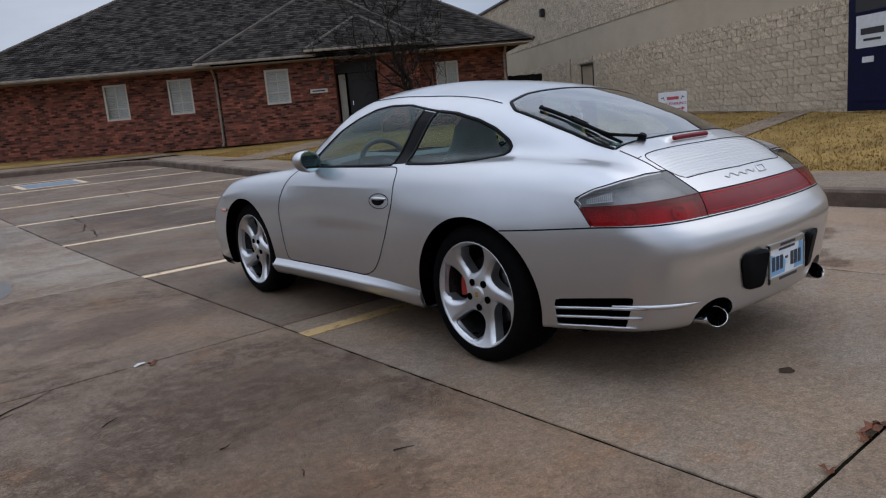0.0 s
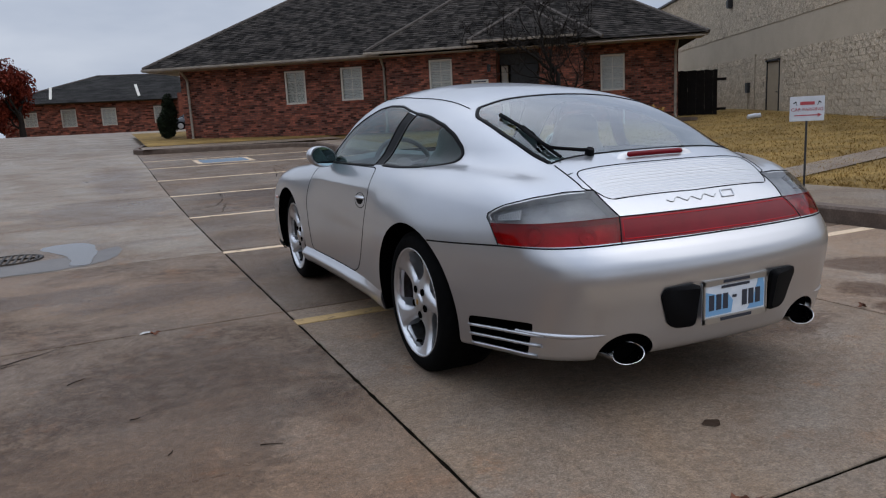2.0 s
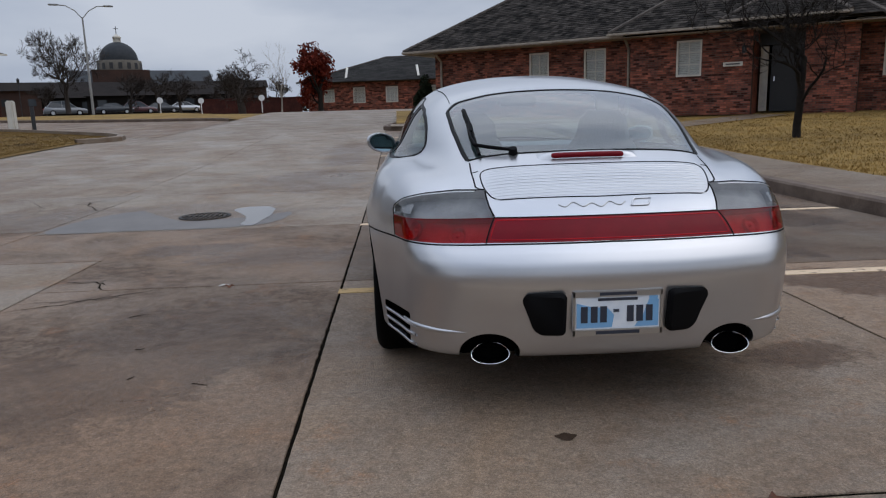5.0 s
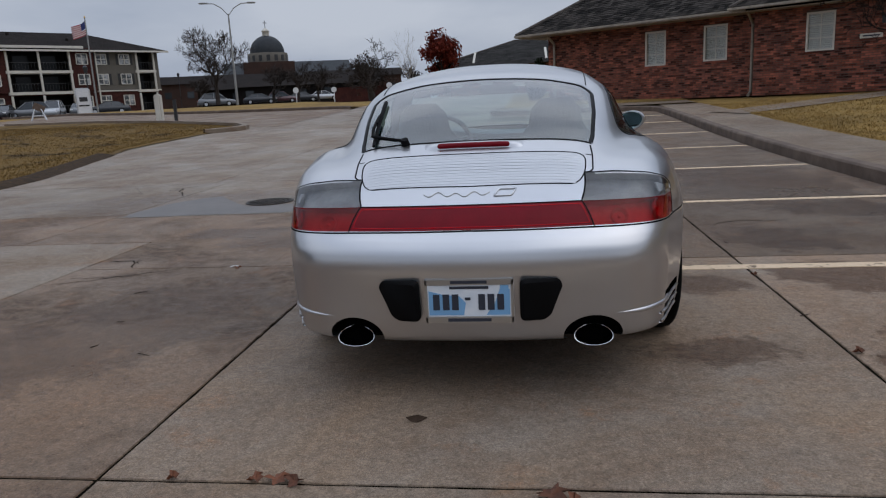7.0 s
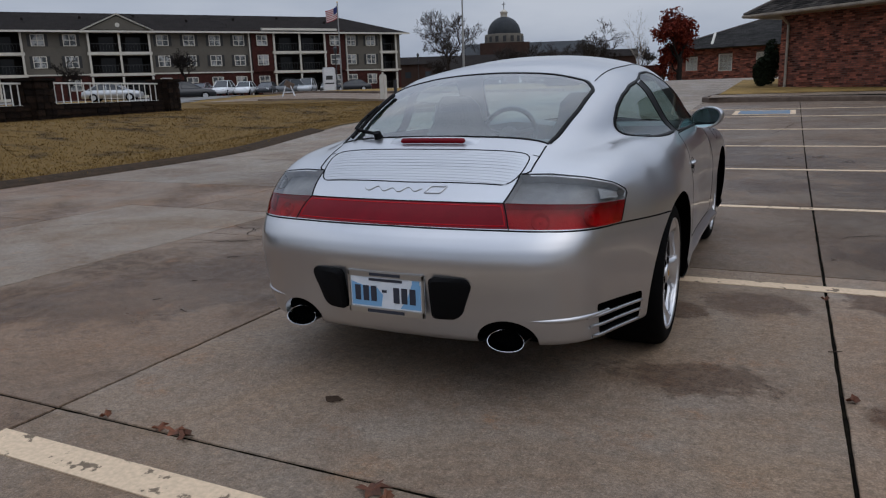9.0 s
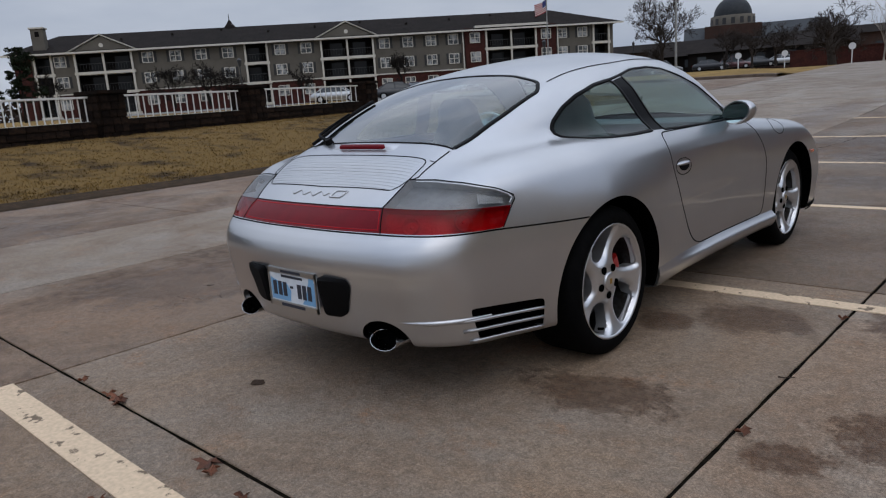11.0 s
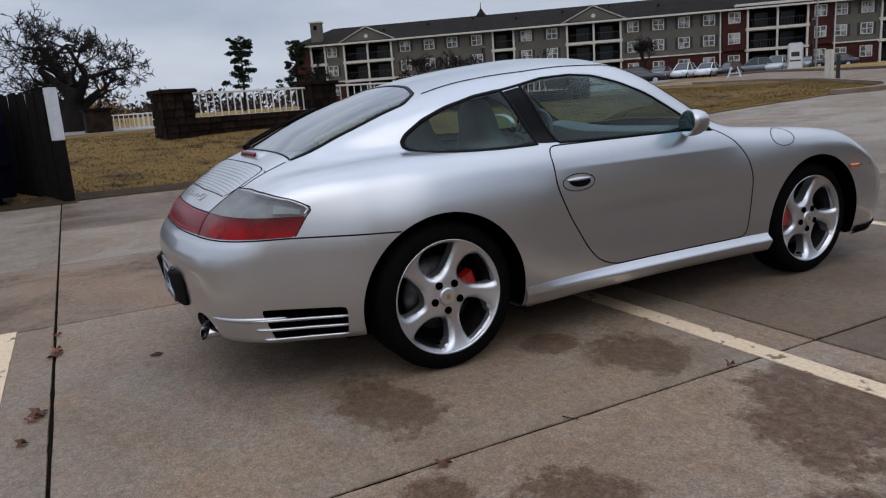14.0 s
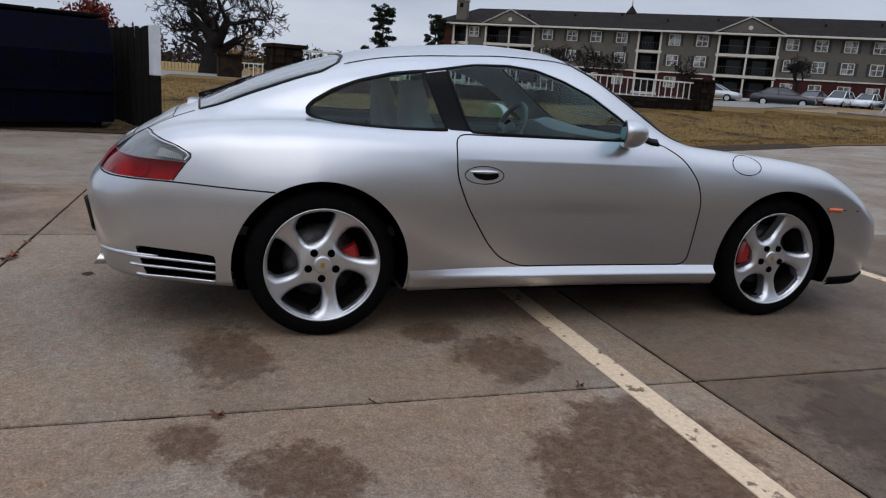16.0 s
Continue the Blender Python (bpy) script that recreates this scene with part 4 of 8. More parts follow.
    # the cast face of a wheel: a dished disc with five teardrop windows
    unit = 0.245 / 270
    drop = loop([(-118, 200), (-96, 232), (-22, 250), (44, 249), (51, 222), (32, 170), (2, 125), (-38, 99), (-70, 97), (-102, 127), (-123, 170)], 6) * unit
    turn = [np.array([[math.cos(w), -math.sin(w)], [math.sin(w), math.cos(w)]]) for w in np.arange(5) * 2 * math.pi / 5]
    holes = [drop @ m.T for m in turn]
    rr = np.r_[np.linspace(0.012, 0.085, 8), np.linspace(0.094, 0.2395, 20)]
    nt = 200
    th = np.arange(nt) * 2 * math.pi / nt
    flat = np.stack([np.outer(rr, np.cos(th)).ravel(), np.outer(rr, np.sin(th)).ravel()], 1)
    qs = np.array([(i * nt + j, (i + 1) * nt + j, (i + 1) * nt + (j + 1) % nt, i * nt + (j + 1) % nt) for i in range(len(rr) - 1) for j in range(nt)])
    away = np.full(len(flat), 9.0)
    gone = np.zeros(len(qs), bool)
    mids = flat[qs].mean(1)
    for hole in holes:
        gone |= inside(mids, hole)
    rim_pts = np.intersect1d(np.unique(qs[gone]), np.unique(qs[~gone]))
    for i in rim_pts:
        ends = [nearest(flat[i:i + 1], h)[0] for h in holes]
        flat[i] = min(ends, key=lambda e: np.linalg.norm(e - flat[i]))
    for h in holes:
        away = np.minimum(away, np.linalg.norm(nearest(flat, h) - flat, axis=1))
    rad = np.linalg.norm(flat, axis=1)
    deep = -0.020 - 0.013 * np.exp(-((rad - 0.13) / 0.055) ** 2) + 0.017 * np.clip((rad - 0.17) / 0.07, 0, 1) ** 2
    deep -= 0.016 * np.clip(1 - away / 0.022, 0, 1) ** 2.2 * np.clip((0.240 - rad) / 0.02, 0, 1)
    face_v = np.column_stack([deep, flat])
    keep = qs[~gone]
    back = {int(i): len(face_v) + k for k, i in enumerate(rim_pts)}
    front_of = {int(i): len(face_v) + len(rim_pts) + k for k, i in enumerate(rim_pts)}
    behind = face_v[rim_pts] - np.array([0.05, 0, 0])
    centres = np.array([h.mean(0) for h in holes])
    inward = np.array([min(centres, key=lambda c: np.linalg.norm(c - face_v[i, 1:])) - face_v[i, 1:] for i in rim_pts])
    inward /= np.linalg.norm(inward, axis=1)[:, None]
    face_v = np.vstack([face_v, behind, face_v[rim_pts]])
    count = collections.Counter()
    way = {}
    for q in keep:
        for m, n in zip(q, np.roll(q, -1)):
            e = (min(m, n), max(m, n))
            count[e] += 1
            way[e] = (int(m), int(n))
    wall = [(front_of[way[e][1]], front_of[way[e][0]], back[way[e][0]], back[way[e][1]]) for e, k in count.items() if k == 1 and int(e[0]) in back and int(e[1]) in back]
    allq = np.vstack([keep, np.array(wall)])
    spokes = []
    mid = face_v[allq].mean(1)
    ang = np.degrees(np.arctan2(mid[:, 2], mid[:, 1])) + 120 * (np.linalg.norm(mid[:, 1:], axis=1) - 0.10) * 0 - 108
    sector = np.floor((ang % 360) / 72).astype(int)
    fn = np.cross(face_v[keep[:, 1]] - face_v[keep[:, 0]], face_v[keep[:, 3]] - face_v[keep[:, 0]])
    vn = np.zeros_like(face_v)
    for k in range(4):
        np.add.at(vn, keep[:, k], fn)
    if vn[:, 0].sum() < 0:
        vn, allq = -vn, allq[:, ::-1]
    size = np.linalg.norm(vn, axis=1, keepdims=True)
    vn = np.where(size > 0, vn / (size + 1e-12), 0)
    m = len(rim_pts)
    vn[len(flat):len(flat) + m] = vn[len(flat) + m:] = np.column_stack([np.full(m, 0.05), inward])
    for k in range(5):
        q = allq[sector == k]
        used, inv = np.unique(q, return_inverse=True)
        spokes.append((face_v[used], inv.reshape(q.shape), vn[used]))

    for s in (-1, 1):
        wheel(s, 0.0, 0.27, 0.868)
        wheel(s, 2.35, 0.21, 0.822)
    return car


build_car()

# ---- ground ----
def rise(x, y):
    """Height of the paved ground: it climbs gently ahead and to the left."""
    x, y = np.asarray(x, float), np.asarray(y, float)
    t = np.clip(y - 3, 0, 12)
    up = 0.0021 * t * t * 0.98 + 0.037 * np.clip(y - 15, 0, 27)
    s = np.clip((-9.0 - x) / 7, 0, 1)
    left = 0.62 * s * s * (3 - 2 * s) + 0.012 * np.clip(-16 - x, 0, 70)
    return np.maximum(up, left)


def level(x, y, lift=0.0):
    return (x, y, float(rise(x, y)) + lift)


def sheet(name, xs, ys, mat, lift=0.0, keep=None, height=None):
    height = height or rise
    v = [(x, y, float(height(x, y)) + lift) for y in ys for x in xs]
    k = len(xs)
    f = [(j * k + i, j * k + i + 1, (j + 1) * k + i + 1, (j + 1) * k + i) for j in range(len(ys) - 1) for i in range(k - 1)
         if keep is None or keep((xs[i] + xs[i + 1]) / 2, (ys[j] + ys[j + 1]) / 2)]
    return put(name, mesh_of(name, v, f), mat)


def concrete_material(name, tan, grey, brown, stains=(), soak=0.5, film=0.85, sheen=0.13, dull=(0.40, 0.66)):
    """Weathered slab concrete: drifting tones, speckle, rust-brown film, and wet stains."""
    m = bpy.data.materials.new(name)
    m.use_nodes = True
    n, l = m.node_tree.nodes, m.node_tree.links
    b = n["Principled BSDF"]
    place = n.new("ShaderNodeTexCoord").outputs["Object"]

    def noise_of(scale, detail=6, rough=0.6, warp=0.0):
        t = n.new("ShaderNodeTexNoise")
        t.inputs["Scale"].default_value, t.inputs["Detail"].default_value, t.inputs["Roughness"].default_value, t.inputs["Distortion"].default_value = scale, detail, rough, warp
        l.new(place, t.inputs["Vector"])
        return t.outputs["Fac"]

    def ranged(s, a, c, to0=0.0, to1=1.0):
        r = n.new("ShaderNodeMapRange")
        r.inputs["From Min"].default_value, r.inputs["From Max"].default_value = a, c
        r.inputs["To Min"].default_value, r.inputs["To Max"].default_value = to0, to1
        l.new(s, r.inputs["Value"])
        return r.outputs[0]

    def mixed(fac, a, c):
        x = n.new("ShaderNodeMixRGB")
        l.new(fac, x.inputs[0])
        for i, q in ((1, a), (2, c)):
            if isinstance(q, tuple):
                x.inputs[i].default_value = (*q, 1)
            else:
                l.new(q, x.inputs[i])
        return x.outputs[0]

    def maths(op, a, c):
        x = n.new("ShaderNodeMath")
        x.operation = op
        for i, q in ((0, a), (1, c)):
            if isinstance(q, (int, float)):
                x.inputs[i].default_value = q
            else:
                l.new(q, x.inputs[i])
        return x.outputs[0]

    info = n.new("ShaderNodeObjectInfo")
    col = mixed(ranged(noise_of(0.7, 8, 0.7, 0.5), 0.40, 0.62), tan, grey)
    # flaking film: dark scales gathered in drifts, paler flakes between them, and orange patches
    drift = ranged(noise_of(0.85, 7, 0.70, 0.5), 0.43, 0.58)
    scales = ranged(noise_of(13, 10, 0.80, 0.35), 0.43, 0.54)
    col = mixed(maths("MULTIPLY", maths("MULTIPLY", drift, ranged(scales, 0.0, 1.0, 0.30, 1.0)), film), col, brown)
    flake = maths("MULTIPLY", ranged(noise_of(9, 10, 0.82, 0.4), 0.56, 0.64), ranged(noise_of(1.7, 5, 0.6), 0.45, 0.60))
    col = mixed(maths("MULTIPLY", flake, 0.55), col, tuple(1.25 * q for q in tan))
    orange = maths("MULTIPLY", ranged(noise_of(2.6, 6, 0.7), 0.56, 0.70), ranged(noise_of(24, 6, 0.8), 0.42, 0.60))
    col = mixed(maths("MULTIPLY", orange, 0.8), col, (tan[0] * 1.2, tan[1] * 0.85, tan[2] * 0.62))
    col = mixed(maths("MULTIPLY", ranged(noise_of(38, 6, 0.8), 0.58, 0.66), 0.5), col, tuple(1.5 * q for q in grey))
    col = mixed(maths("MULTIPLY", ranged(noise_of(55, 4, 0.8), 0.62, 0.70), 0.75), col, tuple(0.40 * q for q in brown))
    wet = None
    if stains:
        sep = n.new("ShaderNodeSeparateXYZ")
        l.new(place, sep.inputs[0])
        edge = maths("ADD", ranged(noise_of(3.2, 5, 0.6), 0.3, 0.7, -0.50, 0.50), ranged(noise_of(17, 8, 0.8), 0.3, 0.7, -0.40, 0.40))
        for x, y, rx, ry in stains:
            dx = maths("DIVIDE", maths("SUBTRACT", sep.outputs[0], x), rx)
            dy = maths("DIVIDE", maths("SUBTRACT", sep.outputs[1], y), ry)
            d = maths("SQRT", maths("ADD", maths("MULTIPLY", dx, dx), maths("MULTIPLY", dy, dy)), 0)
            one = ranged(maths("ADD", d, edge), 1.14, 0.86)
            wet = one if wet is None else maths("MAXIMUM", wet, one)
        mottle = ranged(noise_of(21, 9, 0.85, 0.3), 0.38, 0.56, 0.55, 1.0)
        col = mixed(maths("MULTIPLY", maths("MULTIPLY", wet, soak), mottle), col, (0.52 * brown[0], 0.42 * brown[1], 0.34 * brown[2]))
    hsv = n.new("ShaderNodeHueSaturation")
    l.new(col, hsv.inputs["Color"])
    tone = maths("ADD", maths("MULTIPLY", info.outputs["Random"], 0.16), 0.92)
    tone = maths("MULTIPLY", tone, ranged(noise_of(110, 5, 0.85), 0.32, 0.68, 0.50, 1.50))
    tone = maths("MULTIPLY", tone, ranged(noise_of(26, 8, 0.9, 0.3), 0.34, 0.66, 0.52, 1.48))
    l.new(tone, hsv.inputs["Value"])
    l.new(hsv.outputs[0], b.inputs["Base Color"])
    b.inputs["Specular IOR Level"].default_value = sheen
    rough = ranged(noise_of(0.8, 6, 0.7), 0.35, 0.65, *dull)
    if wet is not None:
        rough = maths("SUBTRACT", rough, maths("MULTIPLY", wet, 0.14))
    l.new(rough, b.inputs["Roughness"])
    bump = n.new("ShaderNodeBump")
    bump.inputs["Strength"].default_value, bump.inputs["Distance"].default_value = 0.7, 0.010
    l.new(maths("ADD", noise_of(90, 5, 0.75), maths("MULTIPLY", noise_of(16, 9, 0.82, 0.25), 0.7)), bump.inputs["Height"])
    l.new(bump.outputs[0], b.inputs["Normal"])
    return m


slab_mat = concrete_material("stall_concrete", (0.245, 0.172, 0.115), (0.245, 0.200, 0.158), (0.112, 0.066, 0.04),
                             [(1.0, -0.40, 0.30, 0.18), (1.73, -0.50, 0.12, 0.12), (1.95, -0.20, 0.20, 0.16), (2.02, 0.86, 0.34, 0.28), (2.0, 2.0, 0.42, 0.44), (1.18, 0.72, 0.24, 0.20), (0.84, 0.5, 0.15, 0.13), (2.6, 0.2, 0.3, 0.35), (3.1, -2.7, 0.7, 0.5)], 0.72, 0.45, 0.12)
# stall concrete with its tones raised to paint in the sky's sheen
sheen_stall = concrete_material("stall_concrete_with_sky_sheen", (0.300, 0.205, 0.136), (0.300, 0.240, 0.186), (0.150, 0.088, 0.052), [(1.73, -0.50, 0.12, 0.12), (1.95, -0.20, 0.20, 0.16), (2.06, 0.86, 0.40, 0.34), (2.6, 0.2, 0.3, 0.35)], 0.85, 0.45, 0.12)
damp_mat = concrete_material("damp_stall_concrete", (0.160, 0.110, 0.074), (0.156, 0.124, 0.095), (0.068, 0.040, 0.025), [(1.1, 5.3, 0.7, 0.5), (2.6, 6.2, 1.0, 0.6), (2.9, 3.3, 0.5, 0.5), (0.2, 9.0, 1.0, 0.8), (2.8, 4.8, 1.0, 1.2), (0.9, 7.6, 1.2, 0.9), (2.0, 2.0, 0.42, 0.44)], 0.6, 0.65, 0.14)
lane_mat = concrete_material("lane_concrete", (0.245, 0.196, 0.148), (0.246, 0.212, 0.174), (0.142, 0.092, 0.06), [(-3.9, 4.9, 1.9, 0.95), (-2.1, 8.5, 0.9, 1.6), (-1.9, 13.0, 0.5, 3.0)], 0.5)
fresh_mat = concrete_material("pale_repair_concrete", (0.26, 0.204, 0.15), (0.25, 0.206, 0.165), (0.172, 0.114, 0.074))
rust_mat = concrete_material("brown_stained_concrete", (0.208, 0.136, 0.088), (0.206, 0.157, 0.118), (0.07, 0.042, 0.026), [(-1.85, 0.25, 0.62, 0.72), (-2.2, -0.4, 0.6, 0.5), (-1.75, 2.35, 0.65, 0.35), (-2.5, 2.8, 0.5, 0.25), (-2.3, -2.6, 0.8, 0.6), (-6.5, -1, 1.5, 1.2)], 0.45)
side_mat = concrete_material("tan_lot_concrete", (0.205, 0.142, 0.092), (0.192, 0.146, 0.104), (0.11, 0.062, 0.038))
walk_mat = concrete_material("pavement_concrete", (0.215, 0.164, 0.118), (0.208, 0.168, 0.13), (0.14, 0.092, 0.06))
joint_mat = material("dark_joint_dirt", (0.004, 0.0035, 0.003), 0.95, second=(0.010, 0.008, 0.005), scale=14, grain=0.3, spec=0.02)
asphalt = material("old_asphalt", (0.16, 0.15, 0.14), 0.8, second=(0.20, 0.19, 0.175), scale=0.4, grain=0.15, bump=0.3)
earth = material("dormant_grass_ground", (0.270, 0.172, 0.055), 0.95, second=(0.165, 0.105, 0.036), scale=1.1, grain=0.3, grain_scale=25, bump=0.5, bump_scale=40)
blade_mat = material("dormant_grass_blades", (0.360, 0.236, 0.082), 0.9, second=(0.250, 0.160, 0.056), scale=1.1, spread=0.2)
patchy = material("patchy_wet_grass_ground", (0.140, 0.086, 0.028), 0.95, second=(0.032, 0.020, 0.010), scale=1.1, grain=0.25, grain_scale=25, bump=0.6, bump_scale=40, low=0.50, high=0.66, detail=9)
patchy_blade = material("patchy_wet_grass_blades", (0.185, 0.116, 0.038), 0.9, second=(0.046, 0.029, 0.014), scale=1.1, spread=0.2, low=0.50, high=0.66, detail=9)
mud = material("dark_leaf_litter", (0.030, 0.021, 0.013), 0.95, second=(0.055, 0.034, 0.020), scale=6, grain=0.4, bump=0.6, bump_scale=30)
line_white = material("worn_white_paint", (0.62, 0.47, 0.32), 0.75, second=(0.17, 0.125, 0.085), scale=13, low=0.585, high=0.62, detail=9, grain=0.12, spec=0.2)
line_yellow = material("worn_yellow_paint", (0.46, 0.31, 0.14), 0.75, second=(0.19, 0.135, 0.08), scale=13, low=0.585, high=0.62, detail=9, grain=0.12, spec=0.2)
kerb_mat = material("stained_kerb", (0.144, 0.102, 0.075), 0.8, second=(0.078, 0.051, 0.036), scale=3, grain=0.2, bump=0.4)

gx = np.r_[np.linspace(-900, -120, 14), np.linspace(-110, -20, 31), np.linspace(-18, 30, 49), np.linspace(34, 120, 12), np.linspace(150, 900, 8)]
gy = np.r_[np.linspace(-900, -60, 10), np.linspace(-50, 60, 111), np.linspace(64, 180, 30), np.linspace(220, 1200, 12)]
ground = tagged(sheet("ground", gx, gy, earth, -0.03, None, lambda x, y: rise(x, y) - 0.06 * (abs(x + 2) < 9)), "dormant tan grass and soil", "ground", kind="structure")

# stall and lane slabs, each with its own edges
pavement = tagged(sheet("pavement", np.linspace(-11.2, 3.9, 30), np.linspace(-14, 21.5, 60), joint_mat, -0.006), "grid of weathered concrete slabs with dark joints", "pavement", kind="structure")


def slab(corners, mat, gap=0.0065):
    """A slab on a ring of corners (sides along x or y, counter-clockwise), its arrises chipped and uneven, finer near the car."""
    mx, my = np.mean(corners, axis=0)
    step = 0.05 if (abs(mx) < 4.5 and -4 < my < 4.5) else 0.4
    ring = []
    for k, p in enumerate(corners):
        q, o = corners[(k + 1) % len(corners)], corners[k - 1]
        long_ = math.dist(p, q)
        inward = (-(q[1] - p[1]) / long_, (q[0] - p[0]) / long_)
        before = math.dist(o, p)
        other = (-(p[1] - o[1]) / before, (p[0] - o[0]) / before)
        m = max(2, int(long_ / step))
        for i in range(m):
            t = i / m
            w = (inward[0] + other[0], inward[1] + other[1]) if i == 0 else inward
            ring.append((p[0] + (q[0] - p[0]) * t, p[1] + (q[1] - p[1]) * t, *w))
    v, k = [], len(ring)
    for z, e in ((-0.055, gap), (-0.004, gap), (0.0, gap + 0.002)):
        for x, y, wx, wy in ring:
            chip = e
            if z > -0.019:
                chip += 0.005 * max(0, noise.noise(Vector((x * 6, y * 6, mx)))) + 0.011 * max(0, noise.noise(Vector((x * 17, y * 17, my))) - 0.25)
            chip = min(chip, 0.025)
            v.append(level(x + wx * chip, y + wy * chip, z))
    f = [(j * k + i, j * k + (i + 1) % k, (j + 1) * k + (i + 1) % k, (j + 1) * k + i) for j in range(2) for i in range(k)]
    f.append(tuple(2 * k + i for i in range(k)))
    return put("slab", mesh_of("slab", v, f, False), mat, pavement)


def oblong(x0, x1, y0, y1):
    return [(x0, y0), (x1, y0), (x1, y1), (x0, y1)]


ROWS_Y = [-13.5, -10.5, -7.5, -4.5, -1.53, 1.41, 4.0, 7.05, 9.7, 12.4, 15.7, 18.6, 21.4]
for y0, y1 in zip(ROWS_Y, ROWS_Y[1:]):
    slab(oblong(-1.15, 1.53, y0, y1), slab_mat if y0 < 1 else damp_mat)
    slab(oblong(1.53, 3.9, y0, y1), sheen_stall if y0 == -1.53 else slab_mat if y0 < 1 else damp_mat)
    if y0 < -2:
        slab(oblong(-3.18, -1.15, y0, y1), rust_mat)
        slab(oblong(-5.3, -3.18, y0, y1), lane_mat)
        slab(oblong(-8.6, -5.3, y0, y1), lane_mat)
    if y0 > 6:
        slab(oblong(-4.7, -1.15, y0, y1), lane_mat)
        slab(oblong(-8.6, -4.7, y0, y1), lane_mat)
        slab(oblong(-11.2, -8.6, y0, y1), lane_mat, 0.003)
slab(oblong(-3.18, -1.15, -1.53, 1.41), rust_mat)
slab(oblong(-5.3, -3.18, -1.53, 2.45), fresh_mat)
slab(oblong(-8.6, -5.3, -1.53, 1.43), rust_mat)
slab([(-3.18, 1.41), (-1.15, 1.41), (-1.15, 3.92), (-4.45, 3.92), (-4.45, 2.45), (-3.18, 2.45)], rust_mat)
slab([(-8.6, 1.43), (-5.3, 1.43), (-5.3, 2.45), (-4.45, 2.45), (-4.45, 4.12), (-8.6, 4.12)], rust_mat)
slab(oblong(-4.45, -1.15, 3.92, 7.05), lane_mat)
slab(oblong(-8.6, -4.45, 4.12, 7.05), lane_mat)

# road and lots farther off
def far_edge(x):
    """Where the side lot ends at the far lawn's kerb."""
    return float(np.interp(-x, [8.6, 9.5, 16.7, 22, 30, 40], [31.0, 32.0, 34.0, 36.5, 41.5, 47]))


tagged(sheet("road", np.linspace(-8.6, 4, 14), np.linspace(21.4, 60, 30), lane_mat, -0.004), "pale concrete drive leading away", "road", kind="structure")
tagged(sheet("side_lot", np.linspace(-32, -8.5, 60), np.linspace(20.5, 46, 70), side_mat, 0.006, lambda x, y: x > float(np.interp(y, [20.5, 21.4, 23.4, 25.8, 28.5, 29.9, 30], [-9.2, -10.2, -12.5, -15.4, -20, -26, -40])) and y < far_edge(x)), "stained concrete side lot with painted bays", "road", kind="structure")
tagged(sheet("street", np.linspace(-60, -20, 24), np.linspace(-70, 60, 50), asphalt, 0.012, lambda x, y: abs((x + 30) - (-0.35) * (y - 5)) < 5), "grey street beyond the low wall", "road", kind="structure")
tagged(sheet("car_lot", np.linspace(-100, -30, 36), np.linspace(25, 130, 50), asphalt, 0.012, lambda x, y: -27 < ((x + 97.8) * -0.795 + (y - 31.2) * 0.606) < -6), "asphalt parking lot before the apartments", "road", kind="structure")

# painted bay lines
def bay_line(x0, x1, y, mat, wide=0.10):
    v, n = [], 9
    for i in range(n):
        x = x0 + (x1 - x0) * i / (n - 1)
        for yy, z in ((y - wide / 2, 0.0), (y - wide / 2, 0.004), (y + wide / 2, 0.004), (y + wide / 2, 0.0)):
            v.append(level(x, yy, z))
    f = [(i * 4 + j, (i + 1) * 4 + j, (i + 1) * 4 + j + 1, i * 4 + j + 1) for i in range(n - 1) for j in range(3)]
    ob = put("bay_line", mesh_of("bay_line", v, f, False), mat)
    return tagged(ob, "worn painted parking bay line", "road marking", "parking bay lines", "structure")


bay_line(-1.16, -0.25, 1.12, line_yellow, 0.11)
bay_line(-0.25, 3.86, 1.12, line_white, 0.11)
bay_line(-1.16, 3.86, -1.79, line_white, 0.13)
for y in (3.87, 6.72, 9.55, 12.4, 15.2, 17.6):
    bay_line(-1.16, 3.86, y, line_white)
for k in range(4):
    bay_line(-15.5 - k * 1.8, -9.6 - k * 0.9, 25.5 + 2.6 * k, line_white)

# kerb, pavement strip and lawn on the right
def strip_mesh(name, path, profile, mat, label, category, closed=False):
    """A profile of (out, up) swept along a ground path; out is to the right of its direction."""
    p = np.array(path, float)
    t = np.gradient(p, axis=0)
    t /= np.linalg.norm(t, axis=1)[:, None]
    v, k = [], len(profile)
    for (x, y), (tx, ty) in zip(p, t):
        z = float(rise(x, y))
        for o, u in profile:
            v.append((x + ty * o, y - tx * o, z + u))
    f = [(i * k + j, (i + 1) * k + j, (i + 1) * k + j + 1, i * k + j + 1) for i in range(len(p) - 1) for j in range(k - 1)]
    return tagged(put(name, mesh_of(name, v, f, False), mat), label, category, kind="structure")


edge_path = resample(np.array([(3.95, y) for y in np.linspace(-14, 18.6, 30)] + [(3.9, 19.4), (3.5, 19.9), (2.8, 20.1), (1.2, 20.4), (0.0, 20.5), (-0.9, 20.6), (-1.25, 21.0), (-1.2, 21.8), (-0.8, 24.0), (0.0, 30.0), (1.0, 36.0)]), 0.5, False)
strip_mesh("kerb", edge_path, [(0.0, -0.02), (0.0, 0.12), (0.02, 0.145), (0.15, 0.15), (0.15, 0.0)], kerb_mat, "rust-stained concrete kerb", "kerb")


